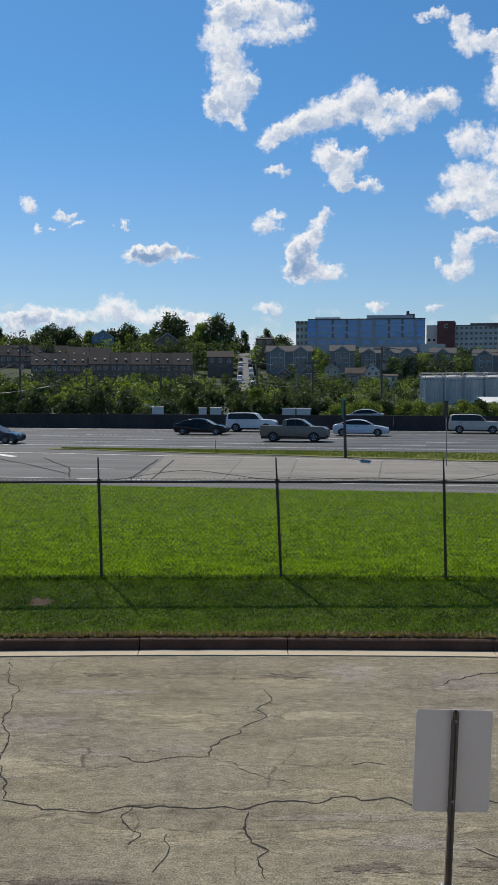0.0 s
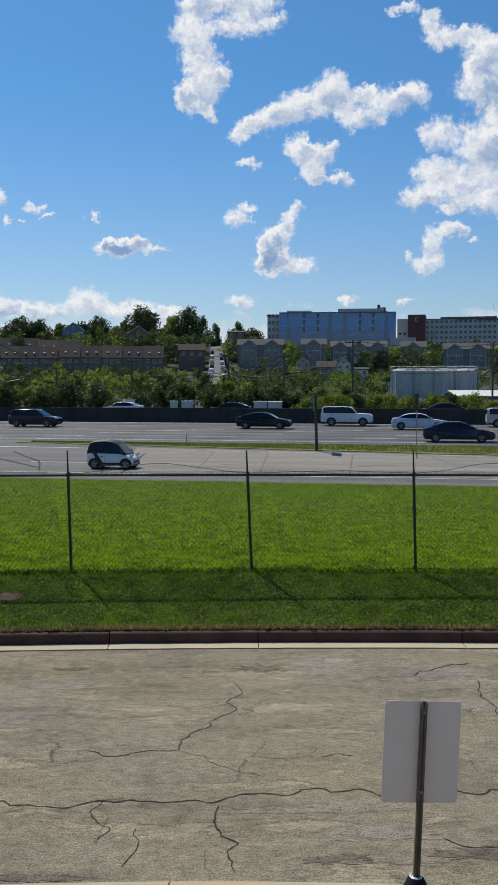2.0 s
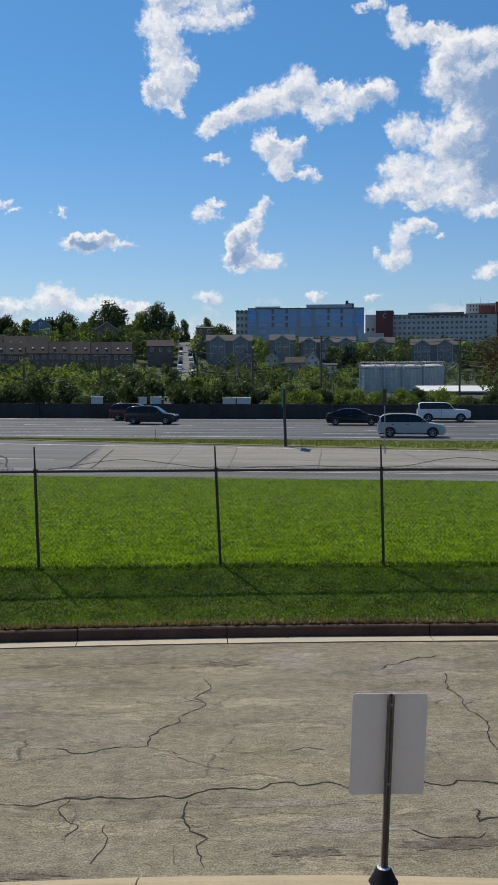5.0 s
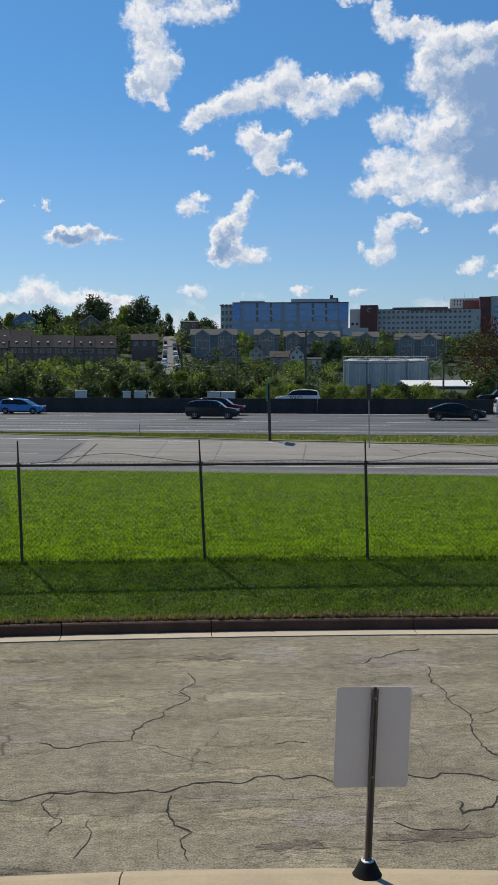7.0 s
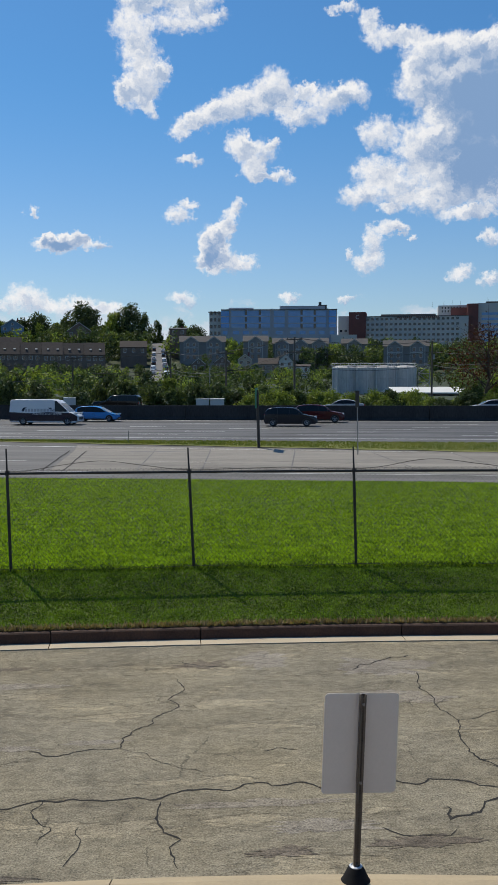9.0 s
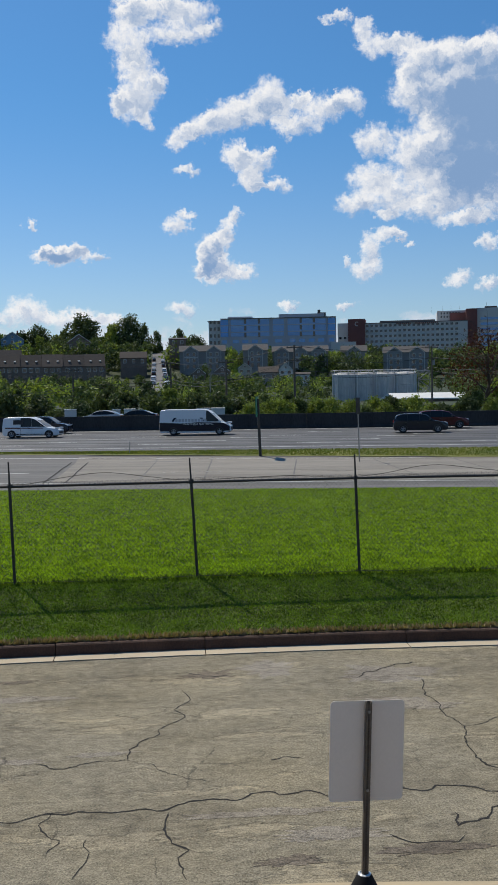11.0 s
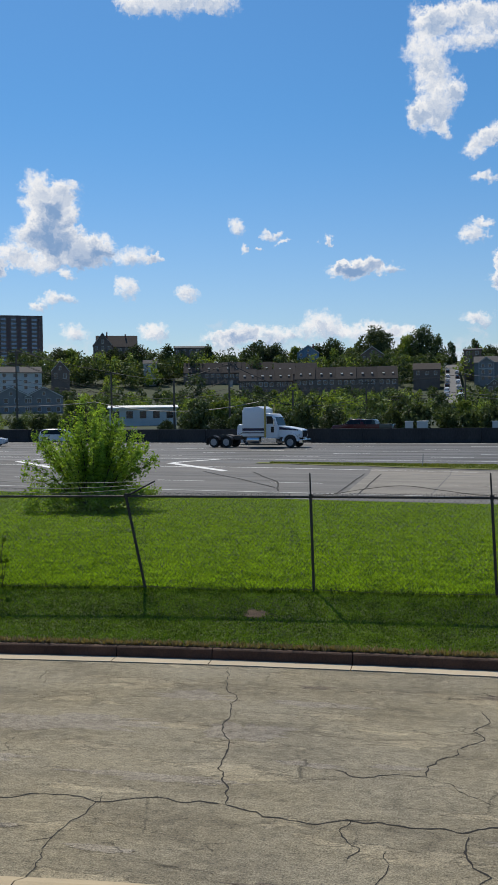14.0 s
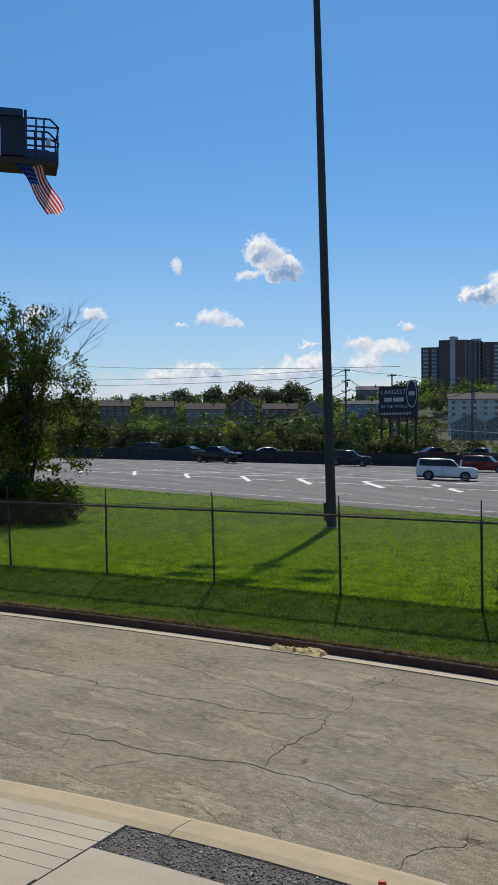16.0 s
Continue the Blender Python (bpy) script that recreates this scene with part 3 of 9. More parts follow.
def strip(name, us, edge0, edge1, z_of, across, material, label, category, frame="world", kind="structure", power=1.0):
    """A sheet between two edges, cut into cells."""
    verts, quads = [], []
    for u in us:
        a, b = edge0(u), edge1(u)
        for k in range(across + 1):
            w = a + (b - a) * (k / across) ** power
            verts.append(hw(u, w, z_of(u, w)) if frame == "hw" else (u, w, z_of(u, w)))
    n = across + 1
    for i in range(len(us) - 1):
        for k in range(across):
            quads.append((i * n + k, (i + 1) * n + k, (i + 1) * n + k + 1, i * n + k + 1))
    ob = new(name, raw_mesh(name, verts, 4, quads, material))
    return tagged(ob, label, category, "", kind)


def steps(a, b, n):
    return [a + (b - a) * i / n for i in range(n + 1)]


# one ground sheet out to the horizon, under everything
def build_ground():
    us = sorted({*steps(-1500, 1500, 60), *steps(-260, 160, 60), -4500, -3000, 3000, 4500})
    vs = [-4500, -1500, -300, -60, 0, 20, 38, 40, 57.5, 62, 92, 93, 114, 118, 126, 140, 152, 165, 182, 200, 230, 265, 300, 330, 360, 400, 430, 455, 480, 500, 520, 560, 600, 640, 800, 1000, 1500, 2600, 4600]
    verts, quads = [], []
    for u in us:
        for v in vs:
            p = straight(u, v)
            bumpy = 1.2 * noise.noise((p.x * 0.012, p.y * 0.012, 3)) * min(1, max(0, (v - 150) / 100))
            verts.append(hw(u, v, (ground_z(p.x, p.y) if v > 0 else -0.75) - 0.05 + bumpy))
    n = len(vs)
    for i in range(len(us) - 1):
        for k in range(n - 1):
            quads.append((i * n + k, (i + 1) * n + k, (i + 1) * n + k + 1, i * n + k + 1))
    me = raw_mesh("ground", verts, 4, quads, ground_mat)
    me.shade_smooth()
    tagged(new("ground", me), "rough green and brown ground rising to a hill", "ground", "", "structure")


build_ground()


def build_unseen_wall():
    """An unseen plain brick wall, added behind the viewer to darken reflections and skylight."""
    rows = [(x, near_y(x) - 9.6) for x in range(-60, 46, 5)]
    bm = bmesh.new()
    prev = None
    for x, y in rows:
        ring = [bm.verts.new(p) for p in ((x, y, -0.4), (x, y, 4.6), (x + 0.1, y - 0.4, 4.6), (x + 0.1, y - 0.4, -0.4))]
        if prev:
            for i in range(4):
                bm.faces.new((prev[i], ring[i], ring[(i + 1) % 4], prev[(i + 1) % 4]))
        prev = ring
    me = finish(bm, "wall_south", surface("unseen_wall_brick", (0.13, 0.085, 0.065), (0.08, 0.055, 0.045), 0.9, grain=6, blotch=0.5))
    tagged(new("wall_south", me), "unseen brick wall added behind the viewer to darken reflections", "wall", "", "structure")


build_unseen_wall()
side_road = strip("road", steps(-60, 40, 200), near_y, lambda x: kerb_y(x) - 0.02, lambda x, y: 0.0, 2, asphalt_old,
                  "worn grey-brown asphalt side road with cracks and patches", "road")
lawn = strip("lawn", steps(-70, 45, 230), lambda x: kerb_y(x) + 0.40, far_y, lawn_z, 100, turf_mat, "mown green lawn sloping down to the kerb", "lawn", power=1.7)
US = sorted({*steps(-520, 460, 98), *steps(-180, -20, 64)})
strip("frontage_road", [u for u in US if u <= 80], lambda u: 40.2, lambda u: verge_edge(u) + 0.3 if u > -27 else 62.0, lambda u, v: rise(v) + 0.004, 24, shoulder_mat,
      "grey asphalt frontage road beside the highway", "road", "hw")
strip("highway", US, lambda u: 62.0, lambda u: 91.5, lambda u, v: rise(v), 8, highway_mat, "dark grey multi-lane highway of worn asphalt", "road", "hw")
strip("far_carriageway", US, lambda u: 92.6, lambda u: 113.0, lambda u, v: 0.85, 3, highway_mat, "far carriageway of grey asphalt behind the barrier", "road", "hw")
strip("median", steps(-27, 80, 220), verge_edge, lambda u: 62.6, lambda u, v: rise(v) + 0.04, 8, verge_mat, "strip of dry grass between frontage road and highway", "grass verge", "hw")

# ---------------------------------------------------------------- side road: kerbs, cracks, patches
def ribbon(bm, pts, widths, z=0.008):
    """A thin flat band along a line."""
    left, right = [], []
    for i, p in enumerate(pts):
        a, b = pts[max(0, i - 1)], pts[min(len(pts) - 1, i + 1)]
        d = Vector((b[0] - a[0], b[1] - a[1]))
        d = d.normalized() if d.length else Vector((1, 0))
        w = widths[i] / 2
        left.append(bm.verts.new((p[0] - d.y * w, p[1] + d.x * w, z)))
        right.append(bm.verts.new((p[0] + d.y * w, p[1] - d.x * w, z)))
    for i in range(len(pts) - 1):
        bm.faces.new((left[i], right[i], right[i + 1], left[i + 1]))


def wander(way, rng, step=0.05, rough=0.036):
    """A ragged line through way points."""
    out = []
    for a, b in zip(way, way[1:]):
        n = max(2, int(math.dist(a, b) / step))
        off, trend = 0.0, 0.0
        d = Vector((b[0] - a[0], b[1] - a[1])).normalized()
        for i in range(n):
            f = i / n
            trend = 0.55 * trend + rng.gauss(0, rough * 0.55)
            off = off * 0.86 + trend
            k = off * math.sin(math.pi * f)
            out.append((a[0] + (b[0] - a[0]) * f - d.y * k, a[1] + (b[1] - a[1]) * f + d.x * k))
    out.append(way[-1])
    return out


CRACKS = [
    # the long crack down the middle of the lane, with its branches
    (0.034, [(-9.8, 6.8), (-8.6, 7.0), (-7.45, 7.4), (-7.0, 7.5), (-6.0, 7.55), (-4.95, 7.75), (-4.3, 7.9), (-3.4, 7.97), (-2.25, 8.15)]),
    (0.040, [(-2.2, 8.14), (-1.8, 7.95), (-1.05, 8.02), (-0.5, 7.97), (0.0, 7.98), (0.3, 8.12), (0.75, 8.2), (1.0, 8.14), (1.5, 8.0), (2.1, 8.18), (2.45, 8.16), (3.1, 7.88), (5.0, 8.1), (8, 8.3)]),
    (0.030, [(-7.0, 7.5), (-7.4, 9.1), (-7.6, 9.4), (-8.6, 9.05), (-9.95, 8.8), (-12.25, 8.5), (-15.0, 8.2)]),
    (0.022, [(-7.6, 9.4), (-7.8, 10.3), (-8.1, 11.25), (-8.2, 12.3)]),
    (0.034, [(-3.25, 12.5), (-3.1, 11.9), (-2.75, 10.65), (-2.5, 9.4), (-2.25, 8.5), (-2.2, 8.15)]),
    (0.024, [(-3.4, 7.97), (-3.5, 7.15), (-3.4, 6.5)]),
    (0.018, [(-8.35, 6.1), (-8.35, 6.45), (-8.2, 7.0)]),
    (0.022, [(-4.5, 6.35), (-4.55, 6.75), (-4.4, 7.45)]),
    (0.032, [(-1.3, 9.15), (-1.0, 9.0), (-0.65, 9.15), (-0.4, 9.15), (-0.3, 9.6), (0.2, 10.3), (0.28, 10.9), (0.2, 11.3)]),
    (0.018, [(-0.4, 9.13), (0.0, 8.75), (0.4, 8.5)]),
    (0.028, [(-1.02, 8.02), (-1.0, 7.6), (-0.97, 7.3)]),
    (0.032, [(0.0, 7.9), (0.02, 7.4), (0.07, 7.1), (0.13, 6.76)]),
    (0.018, [(-0.67, 7.5), (-0.63, 7.28), (-0.73, 6.88)]),
    (0.024, [(1.0, 8.95), (1.35, 8.95)]),
    (0.04, [(0.2, 12.05), (0.45, 11.85), (0.8, 11.8)]),
    (0.045, [(2.4, 11.45), (2.95, 11.9), (3.3, 12.05)]),
    (0.032, [(3.2, 11.3), (3.1, 10.1), (3.2, 9.6), (3.05, 9.05), (3.07, 8.55), (3.2, 8.2)]),
    (0.055, [(2.45, 7.6), (2.4, 7.35), (2.8, 7.65), (3.1, 7.8)]),
    (0.035, [(1.8, 7.28), (2.05, 7.1), (2.4, 7.18)]),
    (0.018, [(3.2, 9.6), (4.4, 9.9), (5.8, 10.2)]),
    (0.02, [(-11.5, 10.2), (-9.0, 9.9), (-7.7, 10.0)]),
]


def build_cracks():
    rng = random.Random(4)
    for w, way in CRACKS:
        bm = bmesh.new()
        pts = wander(way, rng)
        ws = [w * rng.uniform(0.2, 0.58) * (1.5 if rng.random() < 0.08 else 1) for _ in pts]
        ws[0] = ws[-1] = 0.004
        ribbon(bm, pts, ws, 0.0036)
        for _ in range(len(pts) // 24):
            p = rng.choice(pts)
            t = rng.uniform(0, 6.28)
            q = [(p[0] + math.cos(t) * 0.07 * i + rng.gauss(0, 0.012), p[1] + math.sin(t) * 0.05 * i + rng.gauss(0, 0.012)) for i in range(5)]
            ribbon(bm, q, [0.009, 0.008, 0.006, 0.005, 0.002], 0.0034)
        part("crack", bm, crack_mat, side_road)


def blot(bm, cx, cy, rx, ry, rng, z, turn=0.0, n=46, ragged=0.32):
    s = rng.uniform(0, 99)
    ring = []
    for i in range(n):
        a = 2 * math.pi * i / n
        k = 1 + ragged * noise.fractal((math.cos(a) * 2.6 + s, math.sin(a) * 2.6, s), 0.5, 2.2, 6)
        x, y = rx * k * math.cos(a), ry * k * math.sin(a)
        ring.append(bm.verts.new((cx + x * math.cos(turn) - y * math.sin(turn), cy + x * math.sin(turn) + y * math.cos(turn), z)))
    c = bm.verts.new((cx, cy, z))
    for i in range(n):
        bm.faces.new((c, ring[i], ring[(i + 1) % n]))


PATCHES = [(1.35, 12.05, .34, .36), (2.8, 11.6, .6, .34), (2.75, 10.4, .5, .22), (-4.5, 10.05, 1.1, .26), (-2.45, 10.1, .5, .3), (-6.4, 7.55, .4, .13), (-5.1, 7.25, .35, .1), (-5.5, 9.8, .5, .12), (-5.9, 7.5, .55, .14), (-3.1, 8.65, .8, .1), (1.3, 7.35, .5, .12),
           (0.9, 7.8, .7, .08), (-1.6, 9.25, .35, .07), (-0.7, 9.33, .3, .06), (-3.4, 11.3, .5, .2), (-1.7, 11.2, .6, .12), (-5.2, 8.9, .7, .1), (-3.0, 7.1, .3, .06), (-4.1, 7.35, .22, .05)]
HOLLOWS = [(.55, 11.85, .34, .16), (-1.9, 11.9, .2, .07), (2.1, 7.0, .35, .09), (3.2, 7.0, .4, .12), (.9, 6.95, .25, .07), (-1.4, 6.74, .4, .05), (-4.3, 7.35, .1, .04)]


def build_patches():
    rng = random.Random(9)
    for k, (x, y, rx, ry) in enumerate(PATCHES):
        bm = bmesh.new()
        blot(bm, x, y, rx, ry, rng, 0.0014 + 0.00004 * k, rng.uniform(-0.1, 0.1), 60, 0.5)
        part("patch", bm, patch_mat, side_road)
    for k, (x, y, rx, ry) in enumerate(HOLLOWS):
        bm = bmesh.new()
        blot(bm, x, y, rx, ry, rng, 0.0029 + 0.00004 * k, 0, 60, 0.75)
        part("pothole", bm, dark_patch, side_road)


def kerb_stretch(x0, x1, y_of, outline, n=6):
    """A kerb piece: its section (distance out, height) swept along the curve."""
    bm = bmesh.new()
    rows = []
    for i in range(n + 1):
        x = x0 + (x1 - x0) * i / n
        e = 0.01
        t = Vector((2 * e, y_of(x + e) - y_of(x - e))).normalized()
        rows.append([bm.verts.new((x - t.y * o, y_of(x) + t.x * o, h + 0.004 * noise.noise((x * 3, o * 9, h * 9)))) for o, h in outline])
    k = len(outline)
    for a, b in zip(rows, rows[1:]):
        for i in range(k):
            j = (i + 1) % k
            bm.faces.new((a[i], b[i], b[j], a[j]))
    bm.faces.new(rows[0])
    bm.faces.new(rows[-1][::-1])
    return bm


GUTTER = [(0.0, -0.1), (0.0, 0.012), (0.30, 0.004), (0.30, -0.1)]
KERB = [(0.302, -0.1), (0.302, 0.02), (0.318, 0.135), (0.335, 0.152), (0.44, 0.162), (0.455, 0.15), (0.46, -0.1)]


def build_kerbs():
    far = thing("kerb", "brown weathered concrete kerb darkened for its shaded face, pale gutter along the lawn", "kerb", kind="structure")
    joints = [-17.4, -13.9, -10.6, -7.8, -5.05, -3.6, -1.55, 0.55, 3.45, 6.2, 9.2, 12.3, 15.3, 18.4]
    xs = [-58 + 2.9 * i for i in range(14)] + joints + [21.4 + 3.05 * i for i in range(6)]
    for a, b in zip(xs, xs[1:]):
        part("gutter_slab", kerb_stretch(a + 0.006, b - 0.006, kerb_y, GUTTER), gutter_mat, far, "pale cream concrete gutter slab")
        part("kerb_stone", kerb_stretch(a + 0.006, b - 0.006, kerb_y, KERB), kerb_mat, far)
    near = thing("near_kerb", "low kerb of faded yellow-painted concrete", "kerb", kind="structure")
    sect = [(-0.62, -0.1), (-0.62, 0.10), (-0.52, 0.118), (-0.25, 0.105), (-0.06, 0.03), (0.0, 0.006), (0.0, -0.1)]
    xs = [-40 + 3.05 * i for i in range(26)]
    for a, b in zip(xs, xs[1:]):
        part("kerb_stone", kerb_stretch(a + 0.005, b - 0.005, near_y, sect), yellow_kerb, near)
    ground = strip("verge", steps(-60, 40, 120), lambda x: near_y(x) - 9, lambda x: near_y(x) - 0.61, lambda x, y: 0.085, 4, soil_mat, "strip of dark gravelly soil behind the near kerb", "soil")
    return ground


build_kerbs()
build_cracks()
build_patches()


def build_pad():
    """Pale slabs behind the near kerb."""
    pad = thing("pavement", "pale concrete slabs with joints and a ribbed ramp", "pavement", kind="structure")
    for a, b in ((-15.5, -12.0), (-12.0, -9.4), (-9.4, -6.90)):
        for k in range(6):
            d0, d1 = -0.84 - 0.205 * k, -0.645 - 0.205 * k
            part("slab", kerb_stretch(a + 0.01, b - 0.01, near_y, [(d0, -0.05), (d0, 0.112), (d1, 0.112), (d1, -0.05)], 5), slab_mat, pad)
        part("slab", kerb_stretch(a + 0.01, b - 0.01, near_y, [(-4.6, -0.05), (-4.6, 0.125), (-1.88, 0.125), (-1.88, -0.05)], 5), slab_mat, pad)
    for a, b in ((-6.88, -5.46), (-5.44, -3.2), (-3.18, 0.2), (0.22, 3.4), (3.42, 6.6)):
        part("slab", kerb_stretch(a + 0.01, b - 0.01, near_y, [(-4.6, -0.05), (-4.6, 0.125), (-1.20, 0.125), (-1.20, -0.05)], 5), slab_mat, pad)


build_pad()


def build_gravel():
    rng = np.random.default_rng(41)
    n = 2600
    x = rng.uniform(-6.85, -2.6, n)
    o = rng.uniform(-1.19, -0.63, n)
    y = np.array([near_y(float(a)) for a in x]) + o
    c = np.stack([x, y, np.full(n, 0.088)], 1)
    s = rng.uniform(0.004, 0.016, n) * (1 + 0.8 * (rng.uniform(0, 1, n) < 0.06))
    base = np.array([(1, 0, 0), (0, 1, 0), (-1, 0, 0), (0, -1, 0), (0, 0, 0.8), (0, 0, -0.8)])
    v = (c[:, None, :] + base[None] * s[:, None, None] * rng.uniform(0.6, 1.4, (n, 6, 1))).reshape(-1, 3)
    tri = np.array([(0, 1, 4), (1, 2, 4), (2, 3, 4), (3, 0, 4), (1, 0, 5), (2, 1, 5), (3, 2, 5), (0, 3, 5)])
    idx = (np.arange(n)[:, None, None] * 6 + tri[None]).reshape(-1, 3)
    stone = surface("loose_stone", (0.30, 0.28, 0.26), (0.10, 0.095, 0.09), 0.9, grain=20, blotch=4, contrast=0.8, each=0.75)
    tagged(new("gravel", raw_mesh("gravel", v, 3, idx, stone)), "loose grey and pale gravel behind the kerb", "gravel", "", "stuff")


build_gravel()


# ---------------------------------------------------------------- fence
POSTS = [-28.4, -25.5, -22.6, -19.74, -16.9, -14.02, -11.04, -8.17, -5.30, -2.42, 0.54, 3.24, 6.05, 8.9, 11.7]
LEANS = [-0.03, -0.02, -0.04, -0.075, -0.015, -0.035, -0.015, -0.012, -0.22, -0.026, -0.05, -0.032, -0.02, -0.03, -0.01]
RAIL = 1.61
rng_f = random.Random(12)


def wire_panel():
    """Chain link, 3 m long: zigzag wires of 5 cm mesh with twisted ends above the rail."""
    n, rows, r = 72, 40, 0.0030
    w, h = 1.0 / n, (RAIL + 0.03) / rows
    verts, tris = [], []

    def seg(a, b, r=r):
        a, b = np.array(a), np.array(b)
        i = len(verts)
        for p in (a, b):
            for dx, dy in ((0, -r), (r * 0.9, r * 0.6), (-r * 0.9, r * 0.6)):
                verts.append((p[0] + dx / 3.05, p[1] + dy, p[2]))
        for k in range(3):
            j = (k + 1) % 3
            tris.append((i + k, i + j, i + 3 + j))
            tris.append((i + k, i + 3 + j, i + 3 + k))
    for i in range(n):
        for k in range(rows):
            s = 1 if (k + i) % 2 == 0 else -1
            x0 = (i + 0.5 - 0.5 * s) * w
            seg((x0, 0.004 * s, 0.04 + k * h), (x0 + s * w, -0.004 * s, 0.04 + (k + 1) * h))
        seg((i * w, 0, RAIL + 0.02), (i * w + 0.15 * w, 0, RAIL + 0.06), 0.0035)
    return raw_mesh("chain_link", verts, 3, tris, wire_mat)


def build_fence():
    fence = thing("chain_link_fence", "weathered chain-link fence on thin leaning steel posts", "fence")
    mesh = wire_panel()
    tops = []
    for i, x in enumerate(POSTS):
        y = fence_y(x)
        z = lawn_z(x, y)
        lean = LEANS[i]
        bm = bmesh.new()
        top = Vector((x + lean * RAIL, y + rng_f.uniform(-0.02, 0.02), z + RAIL))
        base = Vector((x, y, z - 0.1))
        tube(bm, base, top, 0.024, 0.024, 10)
        if i != 8:
            tube(bm, top, top + (top - base).normalized() * 0.40, 0.016, 0.012, 8)
        else:
            tube(bm, top, top + Vector((0.5, 0.1, 0.26)), 0.016, 0.012, 8)
        tube(bm, top - Vector((0, 0, 0.03)), top + Vector((0, 0, 0.045)), 0.032, 0.032, 10)
        part("post", bm, dark_steel, fence)
        tops.append((base + Vector((0, 0, 0.1)), top))
    for (b0, t0), (b1, t1) in zip(tops, tops[1:]):
        bm = bmesh.new()
        tube(bm, t0, t1, 0.021, 0.021, 8)
        part("rail", bm, dark_steel, fence)
        bm = bmesh.new()
        sag = [b0.lerp(b1, k / 6) + Vector((0, 0, 0.06 - 0.03 * math.sin(math.pi * k / 6))) for k in range(7)]
        pipe(bm, sag, 0.004, 4)
        part("tension_wire", bm, dark_steel, fence)
        e = b1 - b0
        up = (t0 - b0) / RAIL
        m = Matrix(((e.x, 0, up.x, b0.x), (e.y, 1, up.y, b0.y), (e.z, 0, up.z, b0.z), (0, 0, 0, 1)))
        me = mesh.copy()
        me.transform(m)
        part("wire_mesh", me, wire_mat, fence)
    # one slack strand along the tops
    for k, ((b0, t0), (b1, t1)) in enumerate(zip(tops, tops[1:])):
        if k in (7, 8):
            continue
        bm = bmesh.new()
        way = []
        for q in range(19):
            f = q / 18
            hump = 0.03 + 0.16 * math.sin(math.pi * f) ** 2 * (0.6 + 0.4 * math.sin(3 * k)) + 0.03 * noise.noise((f * 4, k * 3.1, 2))
            way.append(t0.lerp(t1, f) + Vector((0, 0.02, hump)))
        pipe(bm, way, 0.0045, 4)
        part("barbed_strand", bm, dark_steel, fence)
    # loose strands by the bent post
    (b0, t0), (b1, t1) = tops[7], tops[8]
    tip = t1 + Vector((0.5, 0.1, 0.26))
    for k, (dx, dz) in enumerate(((-4.4, 0.36), (-4.1, 0.22), (-3.3, 0.12))):
        bm = bmesh.new()
        a = tip - Vector((0.12 * k, 0, 0.06 * k))
        b = t0 + Vector((dx + 3.3, 0, dz))
        pipe(bm, [a.lerp(b, q / 5) - Vector((0, 0, 0.08 * math.sin(math.pi * q / 5))) for q in range(6)], 0.004, 4)
        part("barbed_strand", bm, steel, fence)


build_fence()


# ---------------------------------------------------------------- sign, cone, rag
def build_sign():
    sign = thing("road_sign", "bare grey back of a road sign on a perforated steel post", "road sign", at=pose(1.38, 6.30, 0.10, 0, 0, 0))
    bm = bmesh.new()
    prof = [(0.112, -0.02), (0.108, 0.0), (0.094, 0.02), (0.074, 0.06), (0.056, 0.098), (0.05, 0.106)]
    lathe(bm, prof, 24)
    part("rubber_base", bm, rubber, sign, "black rubber cone base", True)
    bm = bmesh.new()
    lathe(bm, [(0.045, 0.104), (0.047, 0.112), (0.034, 0.118), (0.03, 0.110)], 20)
    part("collar", bm, lamp_white, sign, "worn white collar ring")
    bm = bmesh.new()
    w = 0.018
    for s in (-1, 1):
        box(bm, s * w - 0.004, s * w + 0.004, -0.014, 0.02, 0.03, 1.345)
    n = 65
    for i in range(n):
        z = 0.06 + i * 1.285 / n
        box(bm, -0.016, -0.006, -0.019, -0.0145, z - 0.01, z + 0.0098)
        box(bm, 0.006, 0.016, -0.019, -0.0145, z - 0.01, z + 0.0098)
        box(bm, -0.006, 0.006, -0.019, -0.0145, z - 0.01, z - 0.0035)
    box(bm, -0.018, 0.018, 0.016, 0.02, 0.03, 1.345)
    tilt = pose(0, 0, 0, 0, 1.9, 0)
    p = part("post", bm, sign_steel, sign, "perforated steel post", at=tilt)
    bm = bmesh.new()
    W, H, r = 0.268, 0.36, 0.03
    ring = []
    for cx, cz, a0 in ((W - r, H - r, 0), (-W + r, H - r, 90), (-W + r, -H + r, 180), (W - r, -H + r, 270)):
        for k in range(6):
            a = radians(a0 + 18 * k)
            ring.append((cx + r * math.cos(a), cz + r * math.sin(a)))
    prism(bm, ring, 0.024, 0.0275)
    part("plate", bm, sign_back, sign, "flat aluminium plate with rounded corners", at=tilt @ pose(0, 0, 0.985, 0, 0, 2))
    for z in (0.72, 1.28):
        bm = bmesh.new()
        lathe(bm, [(0.011, -0.03), (0.011, -0.02), (0.0, -0.02)], 6, "Y")
        part("bolt", bm, steel, sign, at=tilt @ pose(0, 0, z))


build_sign()
orange = surface("faded_orange_plastic", (0.62, 0.09, 0.035), (0.5, 0.07, 0.03), 0.6, grain=30, blotch=6)


